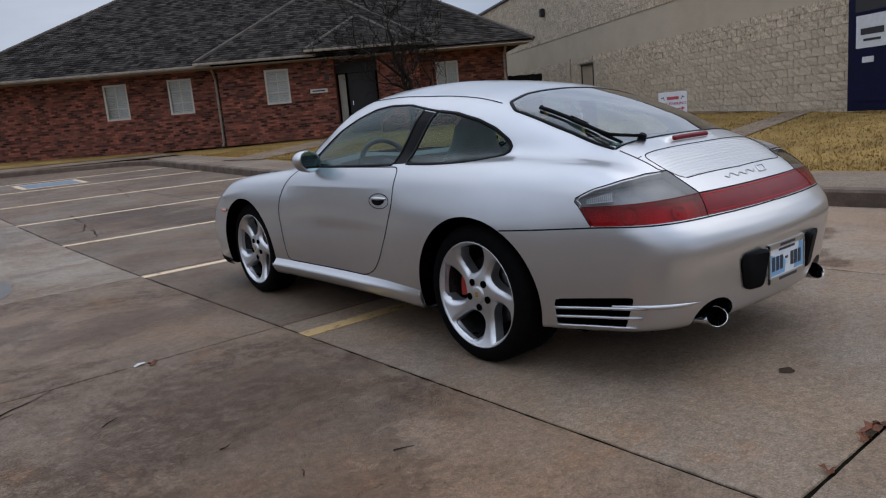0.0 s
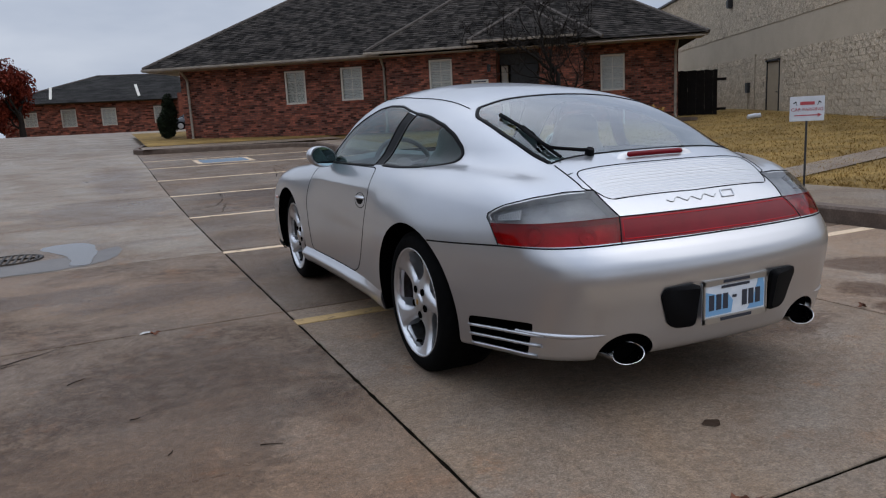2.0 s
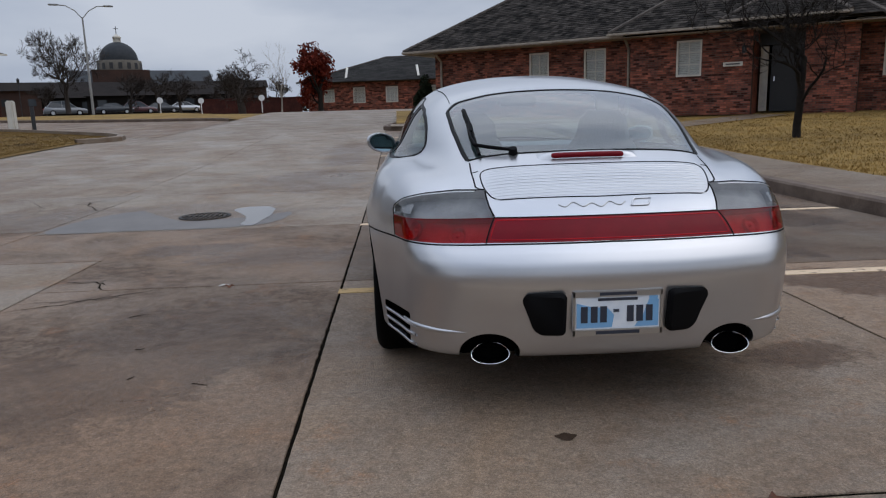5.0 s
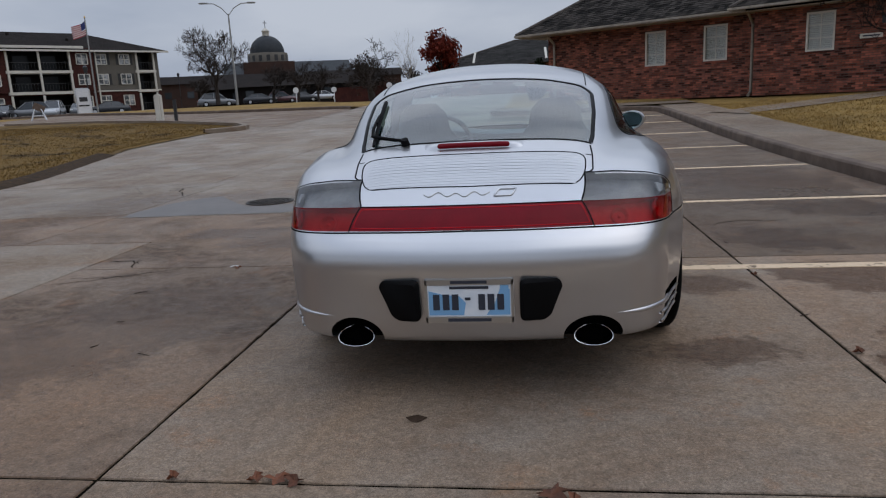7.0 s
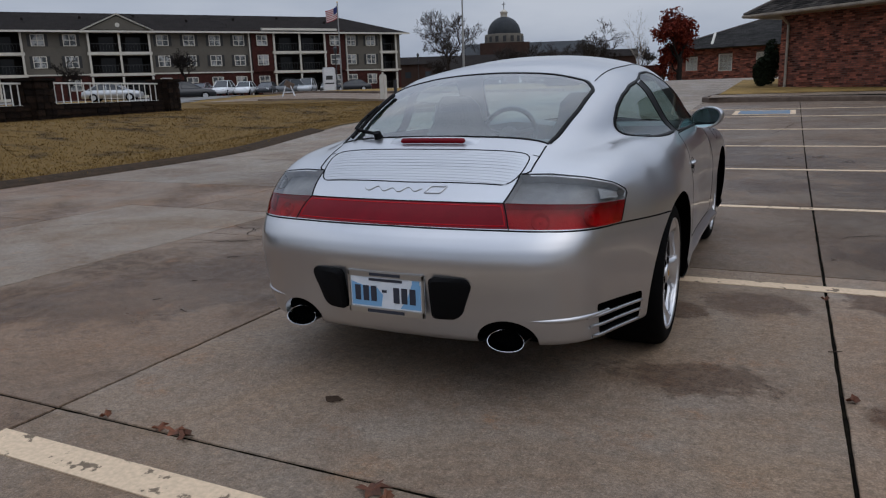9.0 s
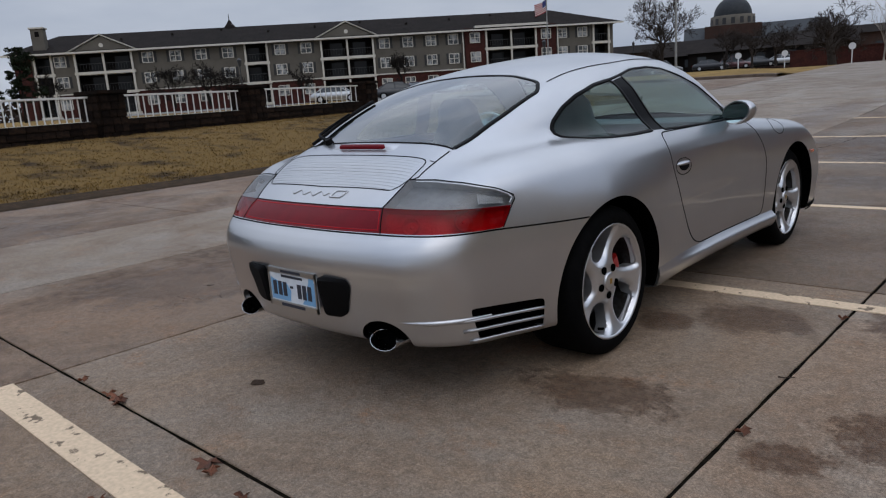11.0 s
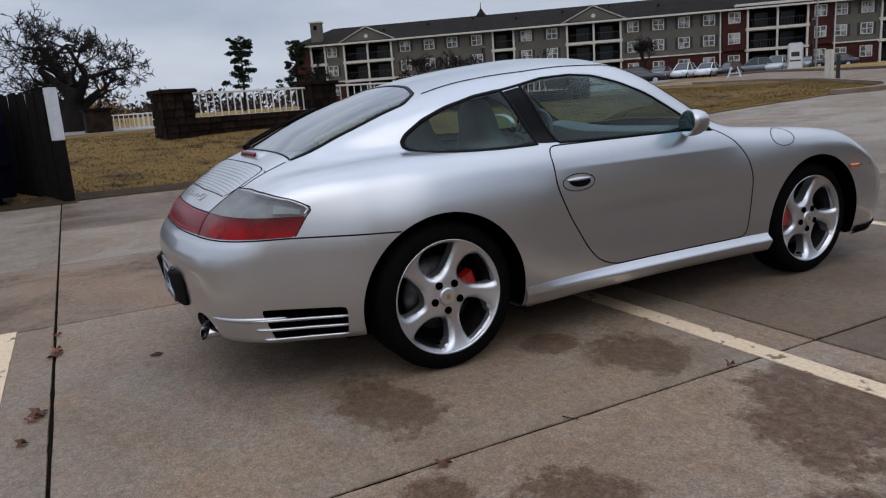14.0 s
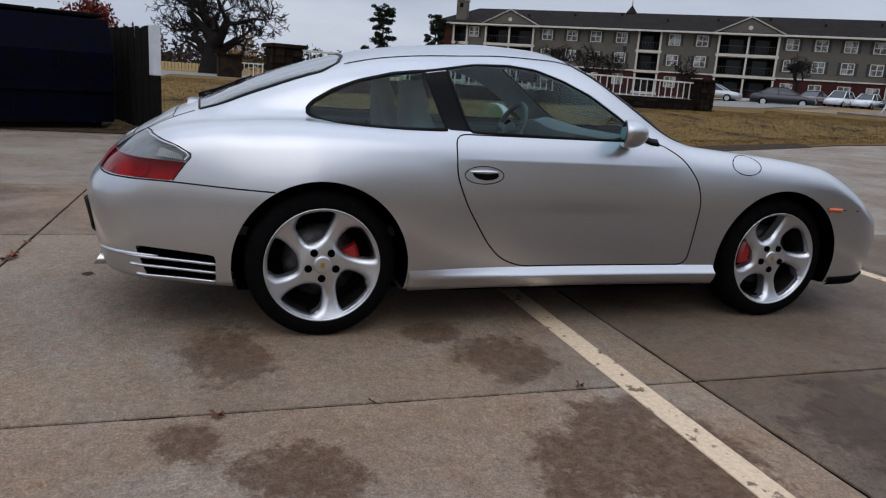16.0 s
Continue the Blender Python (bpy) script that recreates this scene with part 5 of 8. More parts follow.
def lawn_height(x, y):
    """The right-hand bank: up from the pavement strip to the brick building."""
    d = np.clip((x - 5.35) / 11.0, 0, 1)
    return np.maximum(rise(x, y), 0) + 0.15 + 0.33 * d - 0.012 * np.clip(y - 18, 0, 10) * np.clip((x - 3) / 4, 0, 1)


tagged(sheet("pavement_strip", np.linspace(4.10, 5.35, 6), np.linspace(-14, 20.0, 40), walk_mat, 0.15), "pale concrete footway beside the kerb", "pavement", kind="structure")
tagged(sheet("pavement_corner", np.linspace(-1.0, 5.3, 12), np.linspace(20.55, 21.9, 5), walk_mat, 0.155), "pale concrete footway at the corner", "pavement", kind="structure")
tagged(sheet("lawn", np.linspace(5.35, 30, 60), np.linspace(-14, 34, 80), earth, 0.0, None, lawn_height), "dormant tan lawn sloping up to the buildings", "lawn", kind="structure")
tagged(sheet("lawn_corner", np.linspace(-0.8, 5.35, 16), np.linspace(21.9, 34, 24), earth, 0.17), "dormant tan lawn before the brick wall", "lawn", kind="structure")


def path_sheet(a, b, wide, lift=0.02):
    a, b = np.array(a, float), np.array(b, float)
    t = (b - a) / np.linalg.norm(b - a)
    s = np.array([-t[1], t[0]])
    v, n = [], 16
    for i in range(n):
        for j in (-0.5, 0, 0.5):
            p = a + (b - a) * i / (n - 1) + s * wide * j
            v.append((p[0], p[1], float(lawn_height(p[0], p[1])) + lift))
    f = [(i * 3 + j, i * 3 + j + 1, i * 3 + j + 4, i * 3 + j + 3) for i in range(n - 1) for j in range(2)]
    return tagged(put("footpath", mesh_of("footpath", v, f), walk_mat), "pale concrete footpath across the lawn", "path", kind="structure")


path_sheet((5.24, 3.56), (15.64, 5.71), 0.64)
path_sheet((4.9, 15.2), (10.6, 18.3), 1.3)
path_sheet((15.0, -4), (16.8, 9.5), 1.4)

# lawn on the left, with its muddy rim
def left_edge(y):
    return float(np.interp(y, [-3, 0, 3, 7.2, 8.5, 11.3, 14, 18.4, 19.6, 20.3, 21.4, 23.4, 25.8, 28.5, 29.8], [-9.0, -8.6, -8.5, -8.48, -8.65, -9.5, -10.2, -10.15, -9.55, -9.65, -10.4, -12.7, -15.5, -20.1, -26]))


def lawn_left(x, y):
    return rise(x, y) + 0.05 * np.clip((left_edge(y) - x) / 0.8, 0, 1)


v, f, ny, nx = [], [], 90, 26
for j in range(ny):
    y = -2.2 + 32.0 * j / (ny - 1)
    for i in range(nx):
        x = left_edge(y) - (i / (nx - 1)) ** 1.3 * (left_edge(y) + 24.0 + 0.34 * max(0, y - 5))
        v.append((x, y, float(lawn_left(x, y)) + 0.02))
for j in range(ny - 1):
    for i in range(nx - 1):
        f.append((j * nx + i, j * nx + i + 1, (j + 1) * nx + i + 1, (j + 1) * nx + i))
tagged(put("lawn_left", mesh_of("lawn_left", v, f), patchy), "patchy dormant lawn beyond the drive", "lawn", kind="structure")
rim_path = [(left_edge(y), y) for y in np.linspace(-2.0, 12.8, 40)]
strip_mesh("leaf_litter", rim_path, [(0.06, 0.0), (0.01, 0.02), (-0.16, 0.05), (-0.34, 0.075)], mud, "dark wet leaf litter along the lawn's rim", "leaf litter")
strip_mesh("kerb_nose", [(-10.2, 18.5), (-9.6, 19.0), (-9.3, 19.6), (-9.45, 20.3), (-10.2, 21.4), (-12.5, 23.4), (-15.4, 25.8), (-20, 28.5), (-26, 29.9)], [(0.0, -0.02), (0.0, 0.13), (-0.03, 0.15), (-0.2, 0.15), (-0.2, 0)], walk_mat, "pale concrete kerb nose", "kerb")


def tufts(name, count, region, height, seed, tall=0.05, mat=None):
    """Short dry blades scattered over a lawn."""
    rng = np.random.default_rng(seed)
    v, f = [], []
    for _ in range(count):
        x, y = region(rng)
        z = float(height(x, y))
        for _ in range(3):
            a, h, w = rng.uniform(0, 6.28), tall * rng.uniform(0.5, 1.4), rng.uniform(0.004, 0.010) * (1 + tall * 6)
            dx, dy = math.cos(a), math.sin(a)
            ox, oy = rng.normal(0, 0.03, 2)
            lean = rng.uniform(0.1, 1.1) * h
            b = len(v)
            v += [(x + ox - dy * w, y + oy + dx * w, z), (x + ox + dy * w, y + oy - dx * w, z), (x + ox + dx * lean, y + oy + dy * lean, z + h)]
            f.append((b, b + 1, b + 2))
    ob = put(name, mesh_of(name, v, f, False), mat or blade_mat)
    return tagged(ob, "short dry tan grass blades", "grass", kind="stuff")


# lawn beyond the side lot, with its kerb
v, f = [], []
for i in range(40):
    x = -8.7 - 31.0 * i / 39
    deep_y = 3.2 + 6.5 * min(1, i / 9)
    for j in range(6):
        y = far_edge(x) + 0.15 + deep_y * j / 5
        v.append((x, y, float(rise(x, y)) + 0.14))
f = [(i * 6 + j, i * 6 + j + 1, i * 6 + j + 7, i * 6 + j + 6) for i in range(39) for j in range(5)]
tagged(put("lawn_far", mesh_of("lawn_far", v, f), earth), "dormant golden lawn beyond the side lot", "lawn", kind="structure")
strip_mesh("kerb_far", [(x, far_edge(x)) for x in np.linspace(-39.7, -8.6, 60)], [(0.0, -0.02), (0.0, 0.12), (-0.02, 0.145), (-0.16, 0.15)], kerb_mat, "stained kerb of the far lawn", "kerb")

tufts("grass", 34000, lambda r: (5.4 + 14 * r.random() ** 1.6, r.uniform(-6, 19)), lawn_height, 1, 0.032)
tufts("grass", 30000, lambda r: (lambda y: (left_edge(y) - 0.2 - 11 * r.random() ** 1.5, y))(r.uniform(-2, 26)), lambda x, y: lawn_left(x, y) + 0.02, 2, 0.030, patchy_blade)

# cracks in the slabs
def crack(points, wide, seed):
    rng = np.random.default_rng(seed)
    p = resample(np.array(points, float), 0.06, False)
    p[1:-1] += rng.normal(0, 0.014, p[1:-1].shape)
    t = np.gradient(p, axis=0)
    t /= np.linalg.norm(t, axis=1)[:, None] + 1e-9
    v, n = [], len(p)
    for i, ((x, y), (tx, ty)) in enumerate(zip(p, t)):
        w = wide * rng.uniform(0.5, 1.2) * min(1, 4 * i / n + 0.15, 4 * (1 - i / n) + 0.15)
        v += [level(x - ty * w, y + tx * w, 0.0032), level(x + ty * w, y - tx * w, 0.0032)]
    f = [(2 * i, 2 * i + 1, 2 * i + 3, 2 * i + 2) for i in range(n - 1)]
    return tagged(put("crack", mesh_of("crack", v, f, False), joint_mat), "dark hairline crack across the concrete", "crack", "pavement cracks", "structure")


for k, (line, wide) in enumerate([
        ([(-4.98, 6.6), (-4.78, 6.15), (-4.46, 5.6)], 0.008), ([(-4.8, 6.3), (-5.05, 6.3), (-4.75, 6.75)], 0.006), ([(-5.9, 6.9), (-5.3, 6.0), (-5.1, 5.2)], 0.003),
        ([(-3.17, 1.75), (-3.0, 1.66), (-2.85, 1.62), (-2.76, 1.43)], 0.006), ([(-3.0, 1.66), (-2.86, 1.70), (-2.80, 1.58)], 0.004), ([(-3.17, 1.12), (-2.8, 1.14), (-2.55, 1.20)], 0.004), ([(-3.17, 0.9), (-2.75, 1.12), (-2.35, 1.40)], 0.005),
        ([(-5.3, 0.6), (-4.8, 1.3), (-4.2, 1.6), (-3.7, 1.8)], 0.0025),
        ([(-0.3, 10.3), (-0.47, 8.6), (-0.66, 7.87), (-1.1, 7.5)], 0.008), ([(-0.5, 8.1), (-0.62, 7.4), (-0.74, 7.0)], 0.007), ([(1.4, 13.6), (1.2, 12.4), (1.0, 11.4)], 0.009),
        ([(0.4, 10.0), (1.2, 10.6), (2.6, 10.4)], 0.008), ([(-0.2, 5.2), (0.6, 5.6), (1.3, 5.4)], 0.004), ([(1.62, 2.6), (1.9, 2.75), (2.3, 2.7)], 0.005)]):
    crack(line, wide, k)
blue_paint = material("worn_blue_paint", (0.10, 0.17, 0.24), 0.75, second=(0.22, 0.19, 0.16), scale=9, low=0.50, high=0.60, detail=9)


def painted_patch(name, x0, x1, y0, y1, mat, label, lift):
    v = [level(x0 + (x1 - x0) * i / 4, y0 + (y1 - y0) * j / 4, lift) for j in range(5) for i in range(5)]
    f = [(j * 5 + i, j * 5 + i + 1, j * 5 + i + 6, j * 5 + i + 5) for j in range(4) for i in range(4)]
    return tagged(put(name, mesh_of(name, v, f, False), mat), label, "road marking", kind="structure")


painted_patch("bay_marking_border", 0.02, 1.42, 15.75, 17.1, line_white, "worn white border round a blue bay marking", 0.004)
painted_patch("bay_marking", 0.14, 1.30, 15.87, 16.98, blue_paint, "worn blue square painted in a parking bay", 0.008)

# drain, the wet film round it and standing water
film_wet = material("wet_silt_film", (0.120, 0.108, 0.100), 0.42, second=(0.150, 0.134, 0.122), scale=2.2, spec=0.16, grain=0.12)
water = material("puddle_water", (0.09, 0.082, 0.078), 0.06, spec=0.30)


def pool(name, outline, mat, lift, label, seed):
    rng = np.random.default_rng(seed)
    line = resample(loop(outline, 8), 0.07)
    line = line + rng.normal(0, 0.010, line.shape)
    bm = bmesh.new()
    bm.faces.new([bm.verts.new(level(x, y, lift)) for x, y in line])
    return tagged(part(name, bm, mat), label, "puddle", kind="structure")


pool("wet_film", [(-4.32, 3.98), (-4.36, 4.6), (-4.15, 5.25), (-3.7, 5.6), (-3.1, 5.72), (-2.5, 5.68), (-2.1, 5.3), (-2.0, 4.7), (-2.15, 4.2), (-2.5, 3.99), (-3.4, 3.965)], film_wet, 0.003, "thin wet silt film round the drain", 5)
pool("puddle", [(-2.62, 5.52), (-2.32, 5.46), (-2.22, 5.0), (-2.24, 4.5), (-2.28, 4.1), (-2.42, 4.15), (-2.45, 4.6), (-2.58, 4.95), (-2.74, 5.3)], water, 0.006, "shallow rain puddle reflecting the sky", 6)
iron = material("cast_iron", (0.012, 0.011, 0.010), 0.5, 0.7, second=(0.05, 0.035, 0.025), scale=20)
drain = thing("drain_grate", pose(-2.96, 4.82, 0.010), "round cast iron drain grate in a puddle", "drain")
v, f = revolved([(-0.01, 0.285), (0.012, 0.285), (0.012, 0.255), (-0.01, 0.255)], 40, "Z")
put("rim", mesh_of("rim", v, f), iron, drain)
bm = bmesh.new()
bmesh.ops.create_circle(bm, cap_ends=True, segments=32, radius=0.27, matrix=Matrix.Translation((0, 0, -0.003)))
part("pit", bm, seam_black, drain)
for i in range(-4, 5):
    for s in (-1, 1):
        w = math.sqrt(max(0.255 ** 2 - (i * 0.056) ** 2, 0.003))
        part("bar", box((0.024, w - 0.02, 0.016), (i * 0.056, s * w / 2, 0.006), None, 0.004), iron, drain)
part("bar", box((0.51, 0.03, 0.016), (0, 0, 0.006), None, 0.004), iron, drain)

# oil spot and fallen leaves
bm = bmesh.new()
bm.faces.new([bm.verts.new((-0.2 + 0.036 * (1 + 0.2 * math.sin(3 * t)) * math.cos(t), -1.08 + 0.027 * (1 + 0.15 * math.cos(4 * t)) * math.sin(t), 0.003)) for t in np.linspace(0, 2 * math.pi, 30, endpoint=False)])
tagged(part("oil_stain", bm, material("dark_oil", (0.04, 0.026, 0.018), 0.7, second=(0.06, 0.04, 0.028), scale=40, spec=0.05)), "small round dark oil stain on the concrete", "stain", kind="structure")
leaf_mat = material("dead_leaf", (0.16, 0.055, 0.025), 0.8, second=(0.09, 0.035, 0.018), scale=30, spread=0.3)


def leaf(x, y, size, turn):
    bm = bmesh.new()
    pts = []
    for k in range(14):
        t = 2 * math.pi * k / 14
        r = size * (1.0 if k % 2 == 0 else 0.52) * (1.15 if k == 0 else 1)
        pts.append(bm.verts.new((r * math.cos(t), 0.8 * r * math.sin(t), 0.012 + 0.012 * math.sin(2.3 * t))))
    c = bm.verts.new((0, 0, 0.006))
    for k in range(14):
        bm.faces.new((pts[k], pts[(k + 1) % 14], c))
    ob = part("fallen_leaf", bm, leaf_mat, m=pose(x, y, float(rise(x, y)) + 0.002, 0, 0, turn))
    return tagged(ob, "dry reddish-brown fallen leaf on concrete", "leaf", "fallen leaves")


for x, y, s, t in ((0.27, -1.575, 0.055, 20), (0.33, -1.60, 0.03, 80), (-0.56, -1.515, 0.045, 10), (-0.50, -1.53, 0.04, 140), (-0.63, -1.52, 0.03, 60), (1.56, -0.42, 0.03, 50), (-1.9, 1.35, 0.03, 0), (0.55, -1.62, 0.03, 200), (-0.9, -1.52, 0.025, 90), (0.2, -1.9, 0.03, 30), (1.52, 0.9, 0.022, 10)):
    leaf(x, y, s, t)

# ---- brick building ----
brick_mat = material("red_brown_brick", (0.255, 0.083, 0.052), 0.9, second=(0.120, 0.048, 0.037), scale=2.2, spread=0.72, grain=0.25, grain_scale=40, bump=0.3)
mortar = material("grey_mortar", (0.115, 0.088, 0.072), 0.95, second=(0.08, 0.06, 0.05), scale=3, grain=0.15)
shingle_mat = material("weathered_shingle", (0.044, 0.038, 0.033), 0.95, second=(0.016, 0.014, 0.0125), scale=2.6, spread=0.7, grain=0.45, spec=0.1)
cream_trim = material("tan_gutter_paint", (0.22, 0.19, 0.155), 0.55, second=(0.33, 0.28, 0.22), scale=6)
frame_paint = material("cream_window_paint", (0.60, 0.55, 0.47), 0.5, second=(0.52, 0.48, 0.41), scale=8)
blind = material("pale_blind", (0.55, 0.54, 0.50), 0.7, second=(0.48, 0.47, 0.44), scale=5)
dark_door = material("black_painted_door", (0.012, 0.012, 0.013), 0.45)
house_pane = glass("window_glass", (0.95, 0.96, 0.95), 0.9)
EAST = Vector((0.82, -0.5724, 0)).normalized()
NORTH = Vector((-EAST.y, EAST.x, 0))
FACE = Matrix(((EAST.x, NORTH.x, 0, 6.0), (EAST.y, NORTH.y, 0, 22.4), (0, 0, 1, 0), (0, 0, 0, 1)))


def courses(x0, x1, z0, z1, holes, y=0.0, seed=3, size=(0.203, 0.068), depth=0.05, proud=0.008):
    """Verts and faces of running-bond brick fronts over x0..x1, z0..z1 round holes; they stand proud of y."""
    rng = np.random.default_rng(seed)
    v, f = [], []
    w, h = size
    rows = int((z1 - z0) / h)
    for r in range(rows):
        z = z0 + r * h
        x = x0 - (w / 2 if r % 2 else 0)
        while x < x1:
            a, b = max(x + 0.005, x0), min(x + w - 0.005, x1)
            x += w
            if b - a < 0.03 or any(b > p and a < q and z + h > s and z < t for p, q, s, t in holes):
                cut = [(p, q) for p, q, s, t in holes if b > p and a < q and z + h > s and z < t]
                if b - a < 0.03 or not cut:
                    continue
                p, q = cut[0]
                if a < p - 0.03:
                    b = p
                elif b > q + 0.03:
                    a = q
                else:
                    continue
            out = y - proud - rng.uniform(0, 0.004)
            k = len(v)
            for yy, e in ((y + 0.01, 0.0), (out, 0.004)):
                v += [(a + e, yy, z + 0.005 + e), (b - e, yy, z + 0.005 + e), (b - e, yy, z + h - 0.005 - e), (a + e, yy, z + h - 0.005 - e)]
            f += [(k + 4, k + 5, k + 6, k + 7), (k, k + 1, k + 5, k + 4), (k + 1, k + 2, k + 6, k + 5), (k + 2, k + 3, k + 7, k + 6), (k + 3, k, k + 4, k + 7)]
    return v, f


def wall_round(x0, x1, z0, z1, y, thick, holes):
    """A wall of one piece with real openings through it."""
    bm = bmesh.new()
    xs = sorted({x0, x1, *[min(max(h[i], x0), x1) for h in holes for i in (0, 1)]})
    zs = sorted({z0, z1, *[min(max(h[i], z0), z1) for h in holes for i in (2, 3)]})
    vs = {}

    def at(i, j, side_):
        key = (i, j, side_)
        if key not in vs:
            vs[key] = bm.verts.new((xs[i], y + thick * side_, zs[j]))
        return vs[key]

    def solid(i, j):
        if not (0 <= i < len(xs) - 1 and 0 <= j < len(zs) - 1):
            return False
        cx, cz = (xs[i] + xs[i + 1]) / 2, (zs[j] + zs[j + 1]) / 2
        return not any(p < cx < q and s < cz < t for p, q, s, t in holes)

    for i in range(len(xs) - 1):
        for j in range(len(zs) - 1):
            if not solid(i, j):
                continue
            for side_ in (0, 1):
                bm.faces.new((at(i, j, side_), at(i + 1, j, side_), at(i + 1, j + 1, side_), at(i, j + 1, side_)))
            for (di, dj), (p, q) in (((-1, 0), ((i, j), (i, j + 1))), ((1, 0), ((i + 1, j), (i + 1, j + 1))), ((0, -1), ((i, j), (i + 1, j))), ((0, 1), ((i, j + 1), (i + 1, j + 1)))):
                if not solid(i + di, j + dj):
                    bm.faces.new((at(*p, 0), at(*q, 0), at(*q, 1), at(*p, 1)))
    return bm


def sash(parent, x0, x1, z0, z1, y, bars=(2, 3), inner=None):
    """A framed window with glazing bars, glass and a blind behind."""
    win = new("window")
    win.parent = parent
    win["label"] = "cream framed window with a pale blind"
    w, h, cx, cz = x1 - x0, z1 - z0, (x0 + x1) / 2, (z0 + z1) / 2
    bm = bmesh.new()
    for s in (-1, 1):
        add_box(bm, (0.055, 0.09, h), (cx + s * (w / 2 - 0.0275), y + 0.02, cz))
        add_box(bm, (w - 0.11, 0.09, 0.055), (cx, y + 0.02, cz + s * (h / 2 - 0.0275)))
    part("window_frame", bm, frame_paint, win)
    bm = bmesh.new()
    for i in range(1, bars[0]):
        add_box(bm, (0.022, 0.02, h - 0.11), (x0 + w * i / bars[0], y + 0.032, cz))
    for i in range(1, bars[1]):
        add_box(bm, (w - 0.11, 0.018, 0.022), (cx, y + 0.032, z0 + h * i / bars[1]))
    if bars != (1, 1):
        part("glazing_bars", bm, frame_paint, win)
    else:
        bm.free()
    p = part("pane", box((w - 0.1, 0.004, h - 0.1), (cx, y + 0.05, cz)), house_pane, win)
    p.visible_shadow = False
    bm = bmesh.new()
    for i in range(int(h / 0.055)):
        add_box(bm, (w - 0.1, 0.004, 0.050), (cx, y + 0.10, z0 + 0.03 + i * 0.055), Matrix.Rotation(radians(14), 4, "X"))
    part("blind", bm, inner or blind, win, "pale slatted blind")
    part("window_sill", box((w + 0.02, 0.10, 0.05), (cx, y - 0.005, z0 - 0.03), None, 0.006), brick_mat, win)
    return win


def shingles(a, b, c, d, seed, row=0.15, tab=0.32):
    """Rows of shingle tabs over a roof face with eave a-b and top d-c."""
    a, b, c, d = (np.array(q, float) for q in (a, b, c, d))
    rng = np.random.default_rng(seed)
    nrm = np.cross(b - a, d - a)
    nrm /= np.linalg.norm(nrm)
    if nrm[2] < 0:
        nrm = -nrm
    n = max(1, int(np.linalg.norm((d + c - a - b) / 2) / row))
    v, f = [], []
    for i in range(n):
        t0, t1 = i / n, min(1, (i + 1.06) / n)
        l0, r0, l1, r1 = a + (d - a) * t0, b + (c - b) * t0, a + (d - a) * t1, b + (c - b) * t1
        m = max(1, int(np.linalg.norm(r0 - l0) / tab))
        cuts = np.clip((np.arange(m + 1) + (0.5 if i % 2 else 0) + rng.uniform(-0.18, 0.18, m + 1)) / m, 0, 1)
        cuts[0], cuts[-1] = 0, 1
        for p, q in zip(cuts, cuts[1:]):
            if q - p < 0.002:
                continue
            h = 0.010 + rng.uniform(0, 0.010)
            k = len(v)
            v += [l0 + (r0 - l0) * p, l0 + (r0 - l0) * (q - 0.012 / m), l0 + (r0 - l0) * p + nrm * h, l0 + (r0 - l0) * (q - 0.012 / m) + nrm * h, l1 + (r1 - l1) * (q - 0.012 / m) + nrm * 0.002, l1 + (r1 - l1) * p + nrm * 0.002]
            f += [(k, k + 1, k + 3, k + 2), (k + 2, k + 3, k + 4, k + 5)]
    return v, f


def hip_roof(name, x0, x1, y0, y1, z, rise_, parent, run=None, seed=1, rowsize=0.14, tab=0.2, mat=None):
    """A hipped roof on its eaves rectangle, shingled on the faces that are seen."""
    cy, run = (y0 + y1) / 2, run or (y1 - y0) / 2
    a, b, c, d = (x0, y0, z), (x1, y0, z), (x1, y1, z), (x0, y1, z)
    l, r = (x0 + run, cy, z + rise_), (x1 - run, cy, z + rise_)
    bm = bmesh.new()
    q = {k: bm.verts.new(p) for k, p in zip("abcdlr", (a, b, c, d, l, r))}
    for face in ("abrl", "bcr", "cdlr", "dal", "dcba"):
        bm.faces.new([q[k] for k in face])
    roof = part(name, bm, mat or shingle_mat, parent, "dark weathered shingle roof")
    for i, (p1, p2, p3, p4) in enumerate(((a, b, r, l), (d, a, l, l), (b, c, r, r))):
        v, f = shingles(p1, p2, p3, p4, seed + i, rowsize, tab)
        o = put("shingles", mesh_of("shingles", v, f, False), mat or shingle_mat, roof)
        o["kind"] = "stuff"
    for p, q_ in ((a, l), (b, r), (l, r)):
        if math.dist(p, q_) > 0.1:
            part("ridge_cap", rod(p, q_, 0.07, None, 6), cap_mat, roof, "paler ridge cap shingles")
    return roof


cap_mat = material("ridge_cap_shingle", (0.115, 0.10, 0.088), 0.95, second=(0.07, 0.06, 0.054), scale=6, grain=0.3, spec=0.1)


house = thing("brick_office", FACE, "single-storey red-brown brick office with a shingled hip roof", "building")
B0, EAVE = 0.75, 3.38
WINS = [(-2.2, -1.42, 1.92, 3.10), (-0.08, 0.72, 1.95, 3.11)]
bm = wall_round(-6.3, 1.7, B0, EAVE, 0, 0.25, WINS)
wall = part("wall", bm, mortar, house)
v, f = courses(-6.3, 1.7, B0, EAVE, WINS)
put("bricks", mesh_of("bricks", v, f, False), brick_mat, wall)["kind"] = "stuff"
BAY = -0.35
WINS2 = [(3.22, 4.02, 2.0, 3.14), (5.55, 7.0, 0.7, 3.34)]
bm = wall_round(1.7, 8.45, B0, EAVE, BAY, 0.25, WINS2)
add_box(bm, (0.25, 0.5, EAVE - B0), (1.825, BAY + 0.45, (B0 + EAVE) / 2))
